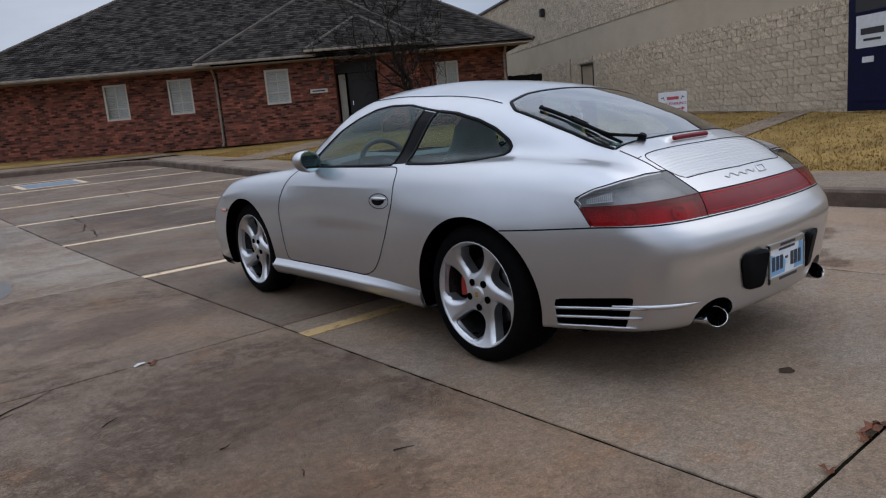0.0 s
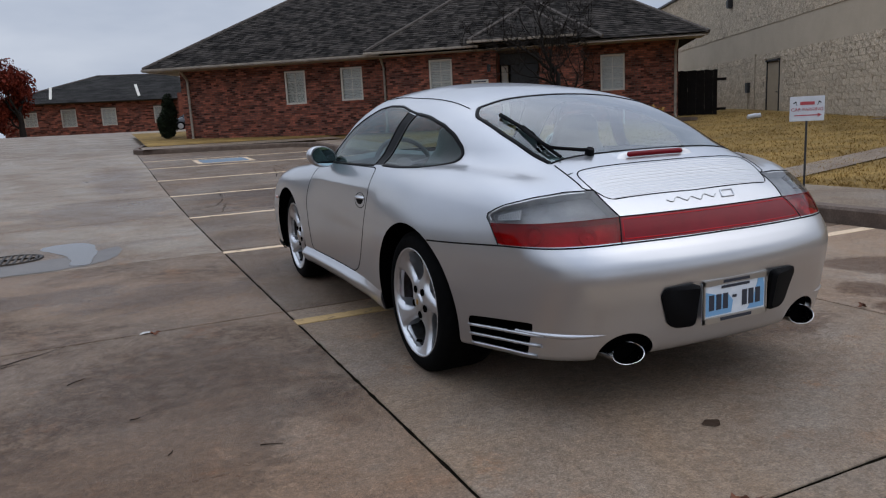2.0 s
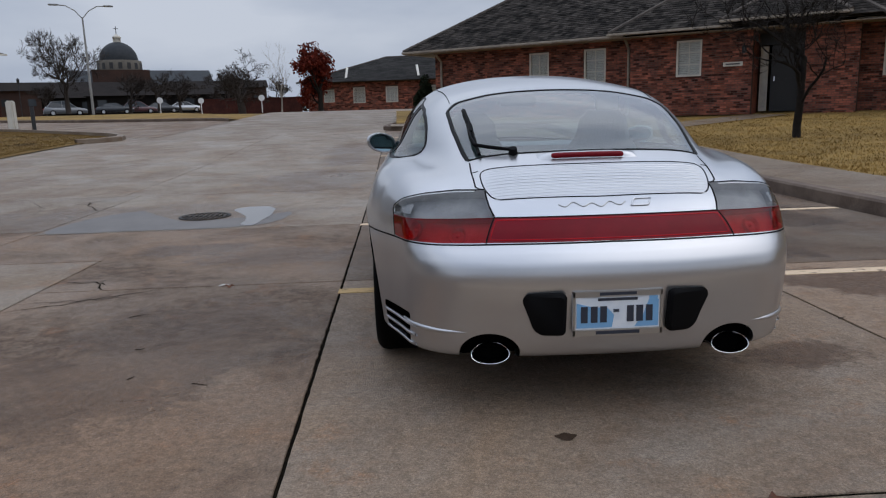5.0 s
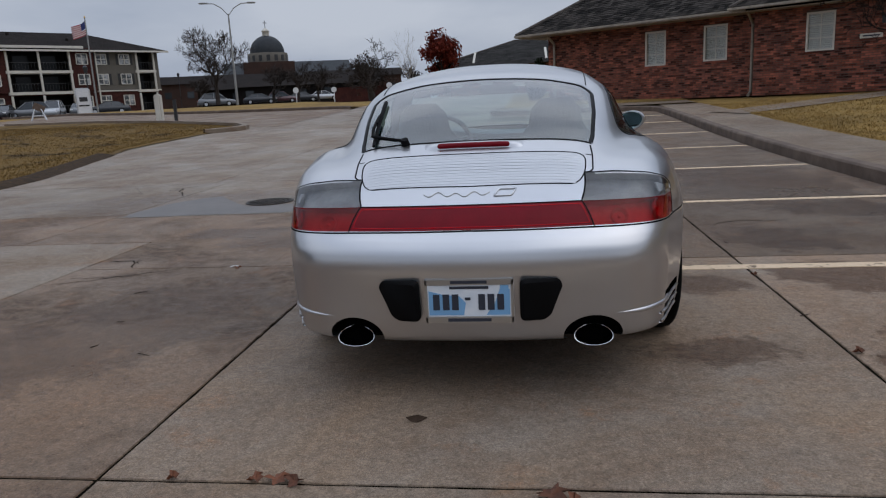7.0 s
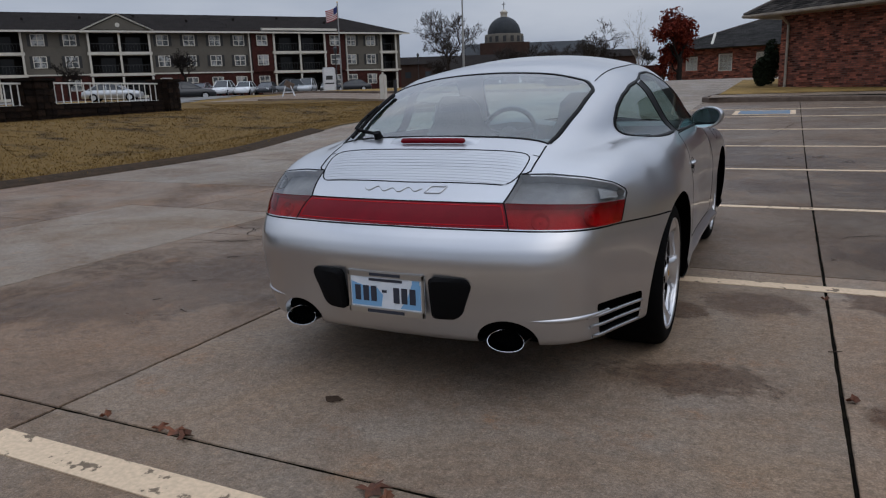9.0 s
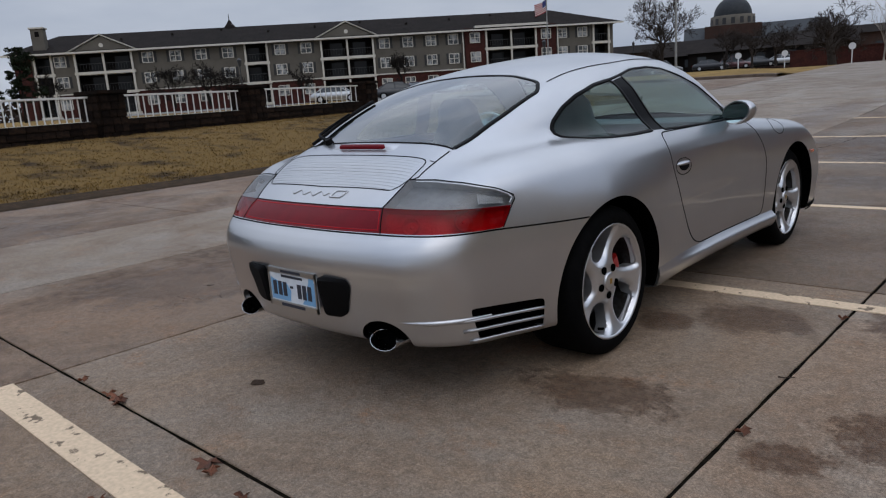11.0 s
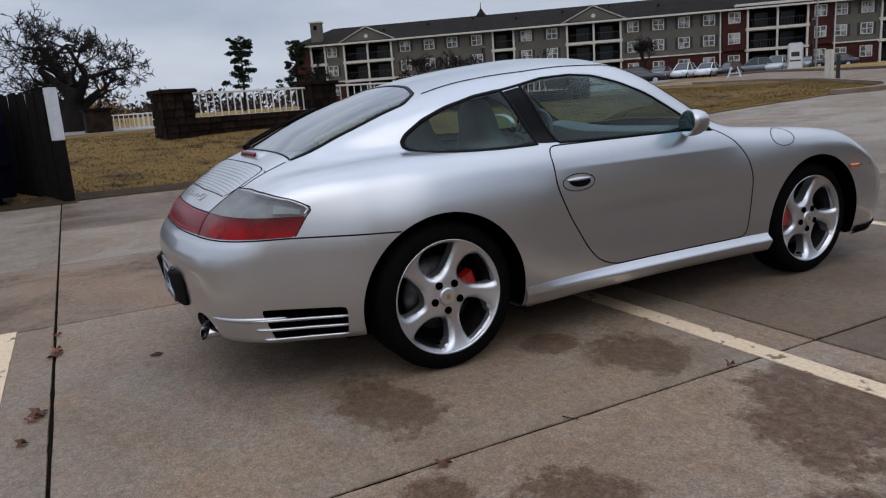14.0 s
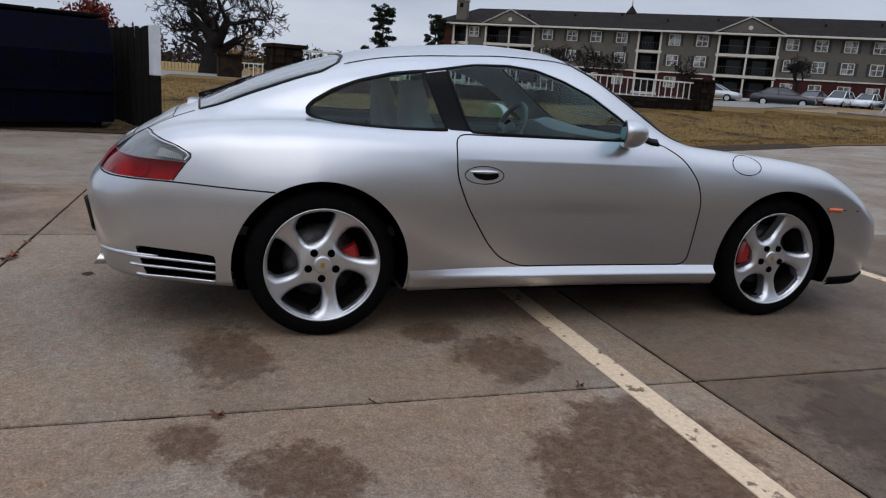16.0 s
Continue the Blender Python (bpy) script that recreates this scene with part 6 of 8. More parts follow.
add_box(bm, (0.25, 1.2, EAVE - B0), (8.325, BAY + 0.8, (B0 + EAVE) / 2))
wall = part("wall", bm, mortar, house)
v, f = courses(1.7, 8.45, B0, EAVE, WINS2, BAY, 8)
put("bricks", mesh_of("bricks", v, f, False), brick_mat, wall)["kind"] = "stuff"
WINS3 = [(9.05, 9.85, 1.80, 3.0)]
bm = wall_round(8.45, 11.6, B0 - 0.1, EAVE, 0.35, 0.25, WINS3)
wall = part("wall", bm, mortar, house)
v, f = courses(8.45, 11.6, B0 - 0.1, EAVE, WINS3, 0.35, 9)
put("bricks", mesh_of("bricks", v, f, False), brick_mat, wall)["kind"] = "stuff"
bm = bmesh.new()
add_box(bm, (0.25, 13.5, EAVE - B0), (-6.175, 6.75 + 0.25, (B0 + EAVE) / 2))
add_box(bm, (0.25, 13.2, EAVE - B0), (11.475, 6.6 + 0.6, (B0 + EAVE) / 2))
add_box(bm, (17.9, 0.25, EAVE - B0), (2.65, 13.9, (B0 + EAVE) / 2))
add_box(bm, (17.4, 13.3, 0.1), (2.65, 7.0, EAVE - 0.06))
side = part("side_wall", bm, mortar, house)
v, f = courses(0, 13.5, B0, EAVE, [], 0, 12)
put("bricks", mesh_of("bricks", [(-6.3 + y, 13.5 + 0.25 - x, z) for x, y, z in v], f, False), brick_mat, side)["kind"] = "stuff"
for x0, x1, z0, z1 in WINS:
    sash(house, x0, x1, z0, z1, 0.03)
sash(house, *WINS2[0], BAY + 0.03)
sash(house, *WINS3[0], 0.38)
# recessed entrance
bm = bmesh.new()
add_box(bm, (0.12, 1.1, 2.9), (5.49, BAY + 0.8, 2.0))
add_box(bm, (0.12, 1.1, 2.9), (7.06, BAY + 0.8, 2.0))
add_box(bm, (1.7, 0.1, 0.5), (6.27, BAY + 1.25, 3.2))
part("entrance_lining", bm, brick_mat, house)
entry = part("door", box((0.98, 0.06, 2.08), (6.44, BAY + 1.2, 1.85), None, 0.008), dark_door, house, "black double panel entrance door")
for z in (1.3, 2.2):
    part("door_panel", box((0.62, 0.02, 0.7), (6.44, BAY + 1.165, z), None, 0.01), dark_door, entry)
part("door_handle", box((0.03, 0.05, 0.16), (6.06, BAY + 1.14, 1.85), None, 0.008), chrome, entry, "metal door handle")
part("transom", box((1.4, 0.06, 0.42), (6.27, BAY + 1.2, 3.12), None, 0.01), dark_door, house)
sl = part("side_light", box((0.24, 0.05, 2.05), (5.74, BAY + 1.2, 1.85)), frame_paint, house, "pale side light beside the door")
part("pane", box((0.15, 0.02, 1.85), (5.74, BAY + 1.168, 1.85)), house_pane, sl)
part("wall_sign", box((0.58, 0.03, 0.13), (4.98, BAY - 0.03, 2.32), None, 0.004), frame_paint, house, "small pale wall sign")
bm = bmesh.new()
add_box(bm, (0.42, 0.004, 0.04), (4.98, BAY - 0.048, 2.32))
part("sign_bar", bm, ink, house)
part("wall_lamp", box((0.12, 0.14, 0.26), (5.3, BAY - 0.08, 2.75), None, 0.03), dark_door, house, "black wall lantern")
# roofs, gutters and downspouts
hip_roof("roof", -7.25, 12.35, -0.85, 14.8, EAVE + 0.05, 5.0, house, None, 20)
hip_roof("porch_roof", 1.15, 9.05, -1.05, 5.4, EAVE + 0.10, 2.25, house, 3.2, 30)
hip_roof("entrance_roof", 4.75, 8.2, -1.35, 3.4, EAVE + 0.22, 1.25, house, 1.7, 40)
for x0, x1, y, z in ((-7.3, 1.6, -0.88, EAVE), (1.1, 5.05, -1.08, EAVE + 0.05), (4.7, 8.25, -1.38, EAVE + 0.17), (8.3, 12.4, -0.6, EAVE)):
    part("gutter", box((x1 - x0, 0.09, 0.085), ((x0 + x1) / 2, y, z), None, 0.02), cream_trim, house, "tan metal gutter")
part("gutter", box((0.11, 15.6, 0.11), (-7.28, 6.95, EAVE), None, 0.02), cream_trim, house, "tan metal gutter")
part("soffit", box((19.4, 0.95, 0.03), (2.55, -0.40, EAVE - 0.045)), cream_trim, house)
part("soffit", box((0.95, 14.6, 0.03), (-6.75, 7.1, EAVE - 0.045)), cream_trim, house)
for x, y in ((-5.98, -0.06), (1.55, -0.06), (11.5, 0.28)):
    bm = add_rod(bmesh.new(), (x, y - 0.02, B0 + 0.1), (x, y - 0.02, EAVE - 0.35), 0.045, None, 8)
    add_rod(bm, (x, y - 0.02, EAVE - 0.36), (x, y - 0.55, EAVE - 0.02), 0.045, None, 8)
    add_rod(bm, (x, y - 0.02, B0 + 0.12), (x, y - 0.25, B0 + 0.02), 0.045, None, 8)
    part("downspout", bm, cream_trim, house, "tan downspout", True)

# small litter on the slabs
scrap = material("white_paper_scrap", (0.6, 0.6, 0.58), 0.8, second=(0.45, 0.44, 0.42), scale=30)
twig_mat = material("dry_twig", (0.03, 0.02, 0.014), 0.9, second=(0.05, 0.035, 0.025), scale=40)
bm = bmesh.new()
pts = [(-0.03, -0.008, 0.0), (0.0, -0.014, 0.006), (0.032, -0.006, 0.002), (0.03, 0.010, 0.004), (-0.004, 0.013, 0.009), (-0.028, 0.008, 0.001)]
bm.faces.new([bm.verts.new(p) for p in pts])
tagged(part("paper_scrap", bm, scrap, m=pose(-1.95, 1.40, 0.004, 0, 0, 12)), "small white crumpled paper scrap on concrete", "litter")
for k, (x, y, turn, size) in enumerate(((-2.28, 0.72, 40, 0.045), (-1.62, -0.42, -15, 0.04), (-1.95, -0.30, 75, 0.022), (-2.05, 0.10, 10, 0.02), (1.53, 0.10, 20, 0.03))):
    line = [(size * (q - 0.5) * 2, 0.004 * math.sin(q * 4 + k), 0.003) for q in np.linspace(0, 1, 7)]
    v, f = tube(line, 0.0028, 5, np.linspace(1, 0.5, 7))
    tagged(put("twig", mesh_of("twig", v, f), twig_mat, m=pose(x, y, 0.002, 0, 0, turn)), "small dark dry twig on concrete", "twig", "fallen twigs")

# ---- block-walled building beyond the lawn ----
block_mat = material("split_face_block", (0.52, 0.435, 0.33), 0.95, second=(0.42, 0.35, 0.265), scale=5, spread=0.09, grain=0.4, grain_scale=24, bump=1.0, bump_scale=16)
band_mat = material("smooth_tan_stucco", (0.47, 0.395, 0.305), 0.9, second=(0.42, 0.355, 0.27), scale=0.7, grain=0.08)
tan_paint = material("tan_door_paint", (0.33, 0.265, 0.185), 0.6, second=(0.29, 0.235, 0.165), scale=4)
navy = material("navy_paint", (0.005, 0.007, 0.035), 0.5, second=(0.004, 0.006, 0.025), scale=3, spec=0.15)
poster_white = material("poster_white", (0.62, 0.63, 0.65), 0.5, second=(0.55, 0.56, 0.58), scale=9)
poster_red = material("poster_red", (0.42, 0.05, 0.04), 0.5)
poster_dark = material("poster_black", (0.02, 0.02, 0.022), 0.5)
ST = Vector((0.456, 0.89, 0)).normalized()
SN = Vector((ST.y, -ST.x, 0))
STONE = Matrix(((ST.x, SN.x, 0, 14.3), (ST.y, SN.y, 0, 4.0), (0, 0, 1, 0), (0, 0, 0, 1)))
hall = thing("block_hall", STONE, "tan split-face block hall with a smooth band", "building")
DOOR = (13.45, 14.5, 0.55, 2.62)
bm = wall_round(0.0, 44, 0.2, 6.7, 0, 0.35, [DOOR])
add_box(bm, (0.35, 16, 6.5), (43.8, 8.3, 3.45))
add_box(bm, (44, 16.3, 0.2), (22, 8.2, 6.6))
add_box(bm, (0.35, 16, 6.5), (0.2, 8.3, 3.45))
stone_wall = part("wall", bm, band_mat, hall)
rng = np.random.default_rng(11)
v0 = [(-0.5, 0.02, -0.5), (0.5, 0.02, -0.5), (0.5, 0.02, 0.5), (-0.5, 0.02, 0.5)]
block_meshes = []
for k in range(4):
    vv = list(v0)
    for j in range(3):
        for i in range(4):
            e = 0.0 if i in (0, 3) or j in (0, 2) else 1.0
            vv.append((-0.485 + 0.97 * i / 3, -0.012 - 0.030 * rng.random() * (0.75 + 0.25 * e), -0.47 + 0.94 * j / 2))
    ff = [(4 + j * 4 + i, 5 + j * 4 + i, 9 + j * 4 + i, 8 + j * 4 + i) for j in range(2) for i in range(3)]
    ff += [(0, 1, 7, 4), (1, 2, 15, 7), (2, 3, 12, 15), (3, 0, 4, 12)]
    me = mesh_of("block", vv, ff, False)
    me.materials.append(block_mat)
    block_meshes.append(me)
jv, jf = [], []
count = 0
for z0, rows in ((0.3, 13), (4.0, 13)):
    for r in range(rows):
        z = z0 + 0.203 * r
        x = -0.2 if r % 2 else 0.0
        while x < 43.6:
            a, b = max(x, 0), x + 0.406
            x += 0.406
            if b > DOOR[0] - 0.06 and a < DOOR[1] + 0.06 and z < DOOR[3] + 0.05:
                continue
            me = block_meshes[int(rng.integers(4))]
            m = pose((a + b) / 2, 0, z + 0.1) @ Matrix.Diagonal((b - a + 0.006, 1, 0.209, 1))
            if z0 < 1 and a < 11.5 and r < 10 and count < 290:
                o = put("block", me, block_mat, stone_wall, m=m)
                count += 1
            else:
                k = len(jv)
                jv += [m @ q.co for q in me.vertices]
                jf += [tuple(k + i for i in p.vertices) for p in me.polygons]
put("block_rest", mesh_of("block_rest", jv, jf, False), block_mat, stone_wall)["kind"] = "stuff"
part("coping", box((44.2, 0.55, 0.12), (22, 0.15, 6.74), None, 0.02), poster_dark, hall, "dark metal coping")
d = part("door", box((1.04, 0.06, 2.05), (13.97, 0.03, 1.58), None, 0.01), tan_paint, hall, "tan painted steel side door")
bm = bmesh.new()
for sz, at in (((0.04, 0.12, 2.08), (13.43, 0.03, 1.58)), ((0.04, 0.12, 2.08), (14.51, 0.03, 1.58)), ((1.13, 0.16, 0.06), (13.97, 0.0, 2.65))):
    add_box(bm, sz, at)
part("door_frame", bm, poster_dark, d)
part("door_handle", box((0.10, 0.06, 0.04), (13.58, -0.02, 1.5), None, 0.01), chrome, d)
part("wall_lamp", box((0.28, 0.22, 0.36), (18.3, -0.12, 5.3), None, 0.04), poster_dark, hall, "dark wall lamp")
part("meter_box", box((0.26, 0.14, 0.4), (16.2, -0.08, 1.75), None, 0.02), poster_dark, hall, "grey meter box")
part("conduit", rod((16.2, -0.05, 0.6), (16.2, -0.05, 1.6), 0.025), tan_paint, hall)
part("control_joint", box((0.03, 0.05, 2.7), (15.6, -0.03, 1.65)), tan_paint, hall)
board = thing("notice_board", STONE @ pose(-0.9, -0.25, 0.45), "tall navy notice board with posters", "notice board")
part("board", box((1.75, 0.16, 4.2), (0, 0, 2.1), None, 0.01), navy, board)
part("board_face", box((1.45, 0.02, 3.9), (-0.05, -0.085, 2.15)), navy, board)
for nm, mat, sz, at in (("poster", poster_dark, (0.8, 0.008, 1.05), (0.25, -0.10, 2.55)), ("poster", poster_red, (0.22, 0.008, 0.42), (0.42, -0.108, 2.72)), ("poster", poster_white, (0.85, 0.008, 0.66), (0.2, -0.10, 1.62)), ("label_strip", poster_white, (0.30, 0.008, 0.12), (0.3, -0.10, 1.05))):
    part(nm, box(sz, at), mat, board)
bm = add_box(bmesh.new(), (0.6, 0.004, 0.13), (0.2, -0.107, 1.62))
add_box(bm, (0.45, 0.004, 0.05), (0.2, -0.107, 1.45))
part("poster_bar", bm, poster_dark, board)

# dark board fence between the two buildings
fence_black = material("black_stained_boards", (0.006, 0.005, 0.0045), 0.9, second=(0.010, 0.008, 0.007), scale=8, grain=0.3, spec=0.1)
fence = thing("board_fence", pose(15.95, 16.55, 0.50, 0, 0, -30), "dark stained wooden board fence", "fence")
for i in range(11):
    part("board", box((0.140, 0.022, 1.8 + 0.02 * ((i * 7) % 3)), (i * 0.142, (i % 2) * 0.012, 0.92), None, 0.003), fence_black, fence)
part("rail", box((1.9, 0.05, 0.09), (0.85, 0.05, 0.5)), fence_black, fence)
part("rail", box((1.9, 0.05, 0.09), (0.85, 0.05, 1.5)), fence_black, fence)

# sign on a stake
sign_red = material("sign_red_print", (0.40, 0.05, 0.06), 0.6)
sign = thing("parking_sign", pose(5.17, 2.80, float(lawn_height(5.17, 2.8)), 0, 0, -38), "white yard sign on a thin dark stake", "sign")
part("stake", rod((0, 0, -0.05), (0, 0, 0.74), 0.012), poster_dark, sign)
part("panel", box((0.36, 0.012, 0.275), (0, 0, 0.875), None, 0.003), poster_white, sign, "white panel with red print")


def lettering(text, size, m, mat, parent, name="lettering"):
    c = bpy.data.curves.new(name, "FONT")
    c.body, c.size, c.align_x, c.align_y, c.extrude, c.resolution_u = text, size, "CENTER", "CENTER", 0.0008, 2
    tmp = bpy.data.objects.new(name, c)
    scene.collection.objects.link(tmp)
    bpy.context.view_layer.update()
    me = bpy.data.meshes.new_from_object(tmp.evaluated_get(bpy.context.evaluated_depsgraph_get()))
    bpy.data.objects.remove(tmp)
    return put(name, me, mat, parent, "", m)


lettering("CAR PARKING", 0.052, pose(0, -0.008, 0.865, 90), sign_red, sign)
part("sign_bar", box((0.15, 0.003, 0.036), (0, -0.007, 0.935)), sign_red, sign)
bm = add_box(bmesh.new(), (0.26, 0.003, 0.012), (0, -0.007, 0.802))
add_prism(bm, [(0.11, -0.022), (0.155, 0), (0.11, 0.022)], 0.003, Matrix.Translation((0, -0.0055, 0.802)) @ Matrix.Rotation(math.pi / 2, 4, "X"))
part("arrow", bm, sign_red, sign)
for s in (-1, 1):
    bm = add_box(bmesh.new(), (0.035, 0.003, 0.012), (s * 0.13, -0.007, 0.945), Matrix.Rotation(s * 0.5, 4, "Y"))
    add_box(bm, (0.006, 0.003, 0.05), (s * 0.115, -0.007, 0.935), Matrix.Rotation(s * 0.4, 4, "Y"))
    part("flag_mark", bm, poster_dark, sign)

# round teal marker, dry shrub and small things on the lawn
disc_teal = material("teal_marker_paint", (0.04, 0.30, 0.28), 0.5)
mk = thing("round_marker", pose(12.9, 15.4, float(lawn_height(12.9, 15.4))), "round teal marker disc on a white stake", "marker")
part("stake", box((0.04, 0.02, 0.5), (0, 0, 0.22)), poster_white, mk)
part("disc", rod((0, -0.015, 0.60), (0, 0.015, 0.60), 0.14, None, 24), disc_teal, mk)
part("disc_mark", rod((0, -0.02, 0.60), (0, -0.016, 0.60), 0.08, None, 20), poster_white, mk)


def clump(bm_v, bm_f, centre, size, count, leafsize, rng, shape=(1, 1, 1)):
    for _ in range(count):
        d_ = rng.normal(0, 1, 3)
        d_ /= np.linalg.norm(d_) + 1e-9
        p = np.array(centre) + d_ * np.array(shape) * size * rng.random() ** 0.45
        u = rng.normal(0, 1, 3)
        u /= np.linalg.norm(u)
        w = np.cross(u, rng.normal(0, 1, 3))
        w /= np.linalg.norm(w) + 1e-9
        s = leafsize * rng.uniform(0.6, 1.4)
        k = len(bm_v)
        bm_v += [tuple(p - u * s), tuple(p + w * s * 0.5), tuple(p + u * s), tuple(p - w * s * 0.5)]
        bm_f.append((k, k + 1, k + 2, k + 3))


dry_leaf = material("golden_dry_leaves", (0.30, 0.17, 0.05), 0.9, second=(0.20, 0.11, 0.035), scale=4, spread=0.35)
rng = np.random.default_rng(21)
v, f = [], []
clump(v, f, (0, 0, 0.24), 0.38, 500, 0.05, rng, (1.2, 0.8, 0.75))
tagged(put("dry_shrub", mesh_of("dry_shrub", v, f, False), dry_leaf, m=pose(13.75, 15.0, float(lawn_height(13.75, 15.0)))), "low golden dry shrub by the brick wall", "shrub")
tagged(part("edging", box((1.7, 0.12, 0.12), (0, 0, 0.06), None, 0.02), kerb_mat, m=pose(14.0, 14.6, float(lawn_height(14.0, 14.6)), 0, 0, -35)), "low brick flower bed edging", "edging")
for dx in (0, 0.35):
    tagged(part("drain_pipe_end", rod((0, 0, 0.06), (0.22, -0.1, 0.10), 0.07, None, 14), poster_white, m=pose(15.6 + dx, 13.0 + dx * 0.4, float(lawn_height(15.6, 13.0)))), "short white plastic pipe end on the lawn", "pipe", "white pipe ends")

# ---- trees ----
bark = material("grey_brown_bark", (0.045, 0.036, 0.031), 0.95, second=(0.028, 0.023, 0.02), scale=9, bump=0.6, bump_scale=40)
dark_bark = material("wet_dark_bark", (0.012, 0.010, 0.009), 0.95, second=(0.02, 0.016, 0.013), scale=9, bump=0.6, bump_scale=30)
pale_bark = material("pale_bark", (0.30, 0.27, 0.23), 0.9, second=(0.16, 0.14, 0.12), scale=7)
red_leaf = material("russet_leaves", (0.165, 0.026, 0.013), 0.85, second=(0.085, 0.015, 0.010), scale=2.5, spread=0.4)
pine_leaf = material("dark_pine_needles", (0.016, 0.024, 0.012), 0.9, second=(0.010, 0.015, 0.008), scale=3, spread=0.4)
hedge_leaf = material("dark_evergreen", (0.018, 0.026, 0.012), 0.9, second=(0.012, 0.017, 0.009), scale=5, spread=0.4)


def branches(seed, height, spread, levels=5, trunk=0.09, splits=(3, 4), up=0.35, first=0.28, bend=0.22, thin=0.6, least=0.004):
    """Verts and faces of trunk and limbs, and of twigs; also the twig tips."""
    rng = np.random.default_rng(seed)
    tv, tf, cv, cf, tips = [], [], [], [], []

    def grow(p, d_, length, r, lev):
        n = 5 if lev < 3 else 3
        pts, q, dd = [np.array(p)], np.array(p, float), np.array(d_, float)
        for _ in range(n):
            dd = dd + rng.normal(0, bend, 3) * (0.4 if lev == 0 else 1) + np.array([0, 0, up * 0.25])
            dd /= np.linalg.norm(dd)
            q = q + dd * length / n
            pts.append(q.copy())
        tap = np.linspace(1, thin, n + 1)
        v_, f_ = tube(pts, max(r, least), 7 if lev < 2 else (4 if lev < 4 else 3), tap)
        V, F = (tv, tf) if lev < 2 else (cv, cf)
        k = len(V)
        V.extend(tuple(x) for x in v_)
        F.extend(tuple(i + k for i in ff) for ff in f_)
        if lev >= levels:
            tips.append(pts[-1])
            return
        m = int(rng.integers(splits[0], splits[1] + 1)) + (2 if lev == 0 else 0)
        for i in range(m):
            t = rng.uniform(0.35, 1.0) if i else 1.0
            j = min(n - 1, int(t * n))
            base = pts[j] + (pts[j + 1] - pts[j]) * (t * n - j)
            side_ = rng.normal(0, 1, 3)
            side_ -= dd * (side_ @ dd)
            side_ /= np.linalg.norm(side_)
            nd = dd * rng.uniform(0.5, 0.9) + side_ * spread * rng.uniform(0.6, 1.1)
            nd /= np.linalg.norm(nd)
            grow(base, nd, length * rng.uniform(0.55, 0.8), r * thin * rng.uniform(0.55, 0.8), lev + 1)

    grow((0, 0, -0.1), (0, 0, 1), height * first, trunk, 0)
    return tv, tf, cv, cf, tips


def tree(name, m, label, seed, height, spread, mat, category="tree", leaf=None, leaf_n=0, leaf_size=0.1, **more):
    tv, tf, cv, cf, tips = branches(seed, height, spread, **more)
    t = thing(name, m, label, category)
    top = max(p[2] for p in tips)
    wide = height / top
    fit_ = lambda V: [(x * wide, y * wide, z * wide) for x, y, z in V]
    put("trunk", mesh_of("trunk", fit_(tv), tf), mat, t)
    if cv:
        put("crown", mesh_of("crown", fit_(cv), cf, False), mat, t)["kind"] = "stuff"
    if leaf is not None:
        rng = np.random.default_rng(seed + 99)
        v, f = [], []
        for p in fit_(tips):
            clump(v, f, p, leaf_size * 3.0, leaf_n, leaf_size, rng)
        put("leaves", mesh_of("leaves", v, f, False), leaf, t)["kind"] = "stuff"
    return t


def polar(eye_x, eye_y, azimuth, dist):
    a_ = radians(azimuth)
    return eye_x + dist * math.sin(a_), eye_y + dist * math.cos(a_)


def at_polar(ex, ey, az, dist, z=None, turn=0):
    x, y = polar(ex, ey, az, dist)
    return pose(x, y, float(rise(x, y)) if z is None else z, 0, 0, turn)


tree("bare_tree", pose(7.65, 11.4, float(lawn_height(7.65, 11.4))), "young bare tree before the brick office", 4, 4.6, 0.75, dark_bark, levels=5, trunk=0.10, first=0.42, up=0.5, least=0.007)
x, y = polar(-1.39, -3.14, -5.4, 69)
tree("red_tree", pose(x, y, 1.36), "round tree with russet autumn leaves", 9, 6.2, 0.72, dark_bark, leaf=red_leaf, leaf_n=13, leaf_size=0.13, levels=5, trunk=0.17, splits=(3, 4), first=0.22, up=0.42)
tree("pale_tree", at_polar(-1.39, -3.14, -8.4, 68, 1.36), "slender pale bare tree", 12, 6.6, 0.42, pale_bark, levels=4, trunk=0.08, up=0.9, first=0.35)
tree("bare_tree", at_polar(-1.39, -3.14, -11.3, 66, 1.35), "wide bare tree with fine twigs", 15, 5.9, 0.85, bark, levels=6, trunk=0.18, up=0.25, first=0.2, least=0.009)
tree("bare_tree", at_polar(0.25, -3.43, -24.3, 84, 2.0), "large bare roadside tree", 19, 8.3, 0.72, bark, levels=6, trunk=0.15, up=0.5, first=0.2, least=0.010)
tree("dark_tree", at_polar(3.78, -0.4, -91.0, 36, 0.40), "old dark bare tree with crooked limbs", 27, 6.0, 0.95, dark_bark, levels=7, trunk=0.24, splits=(3, 3), up=0.34, first=0.16, bend=0.20, least=0.007)
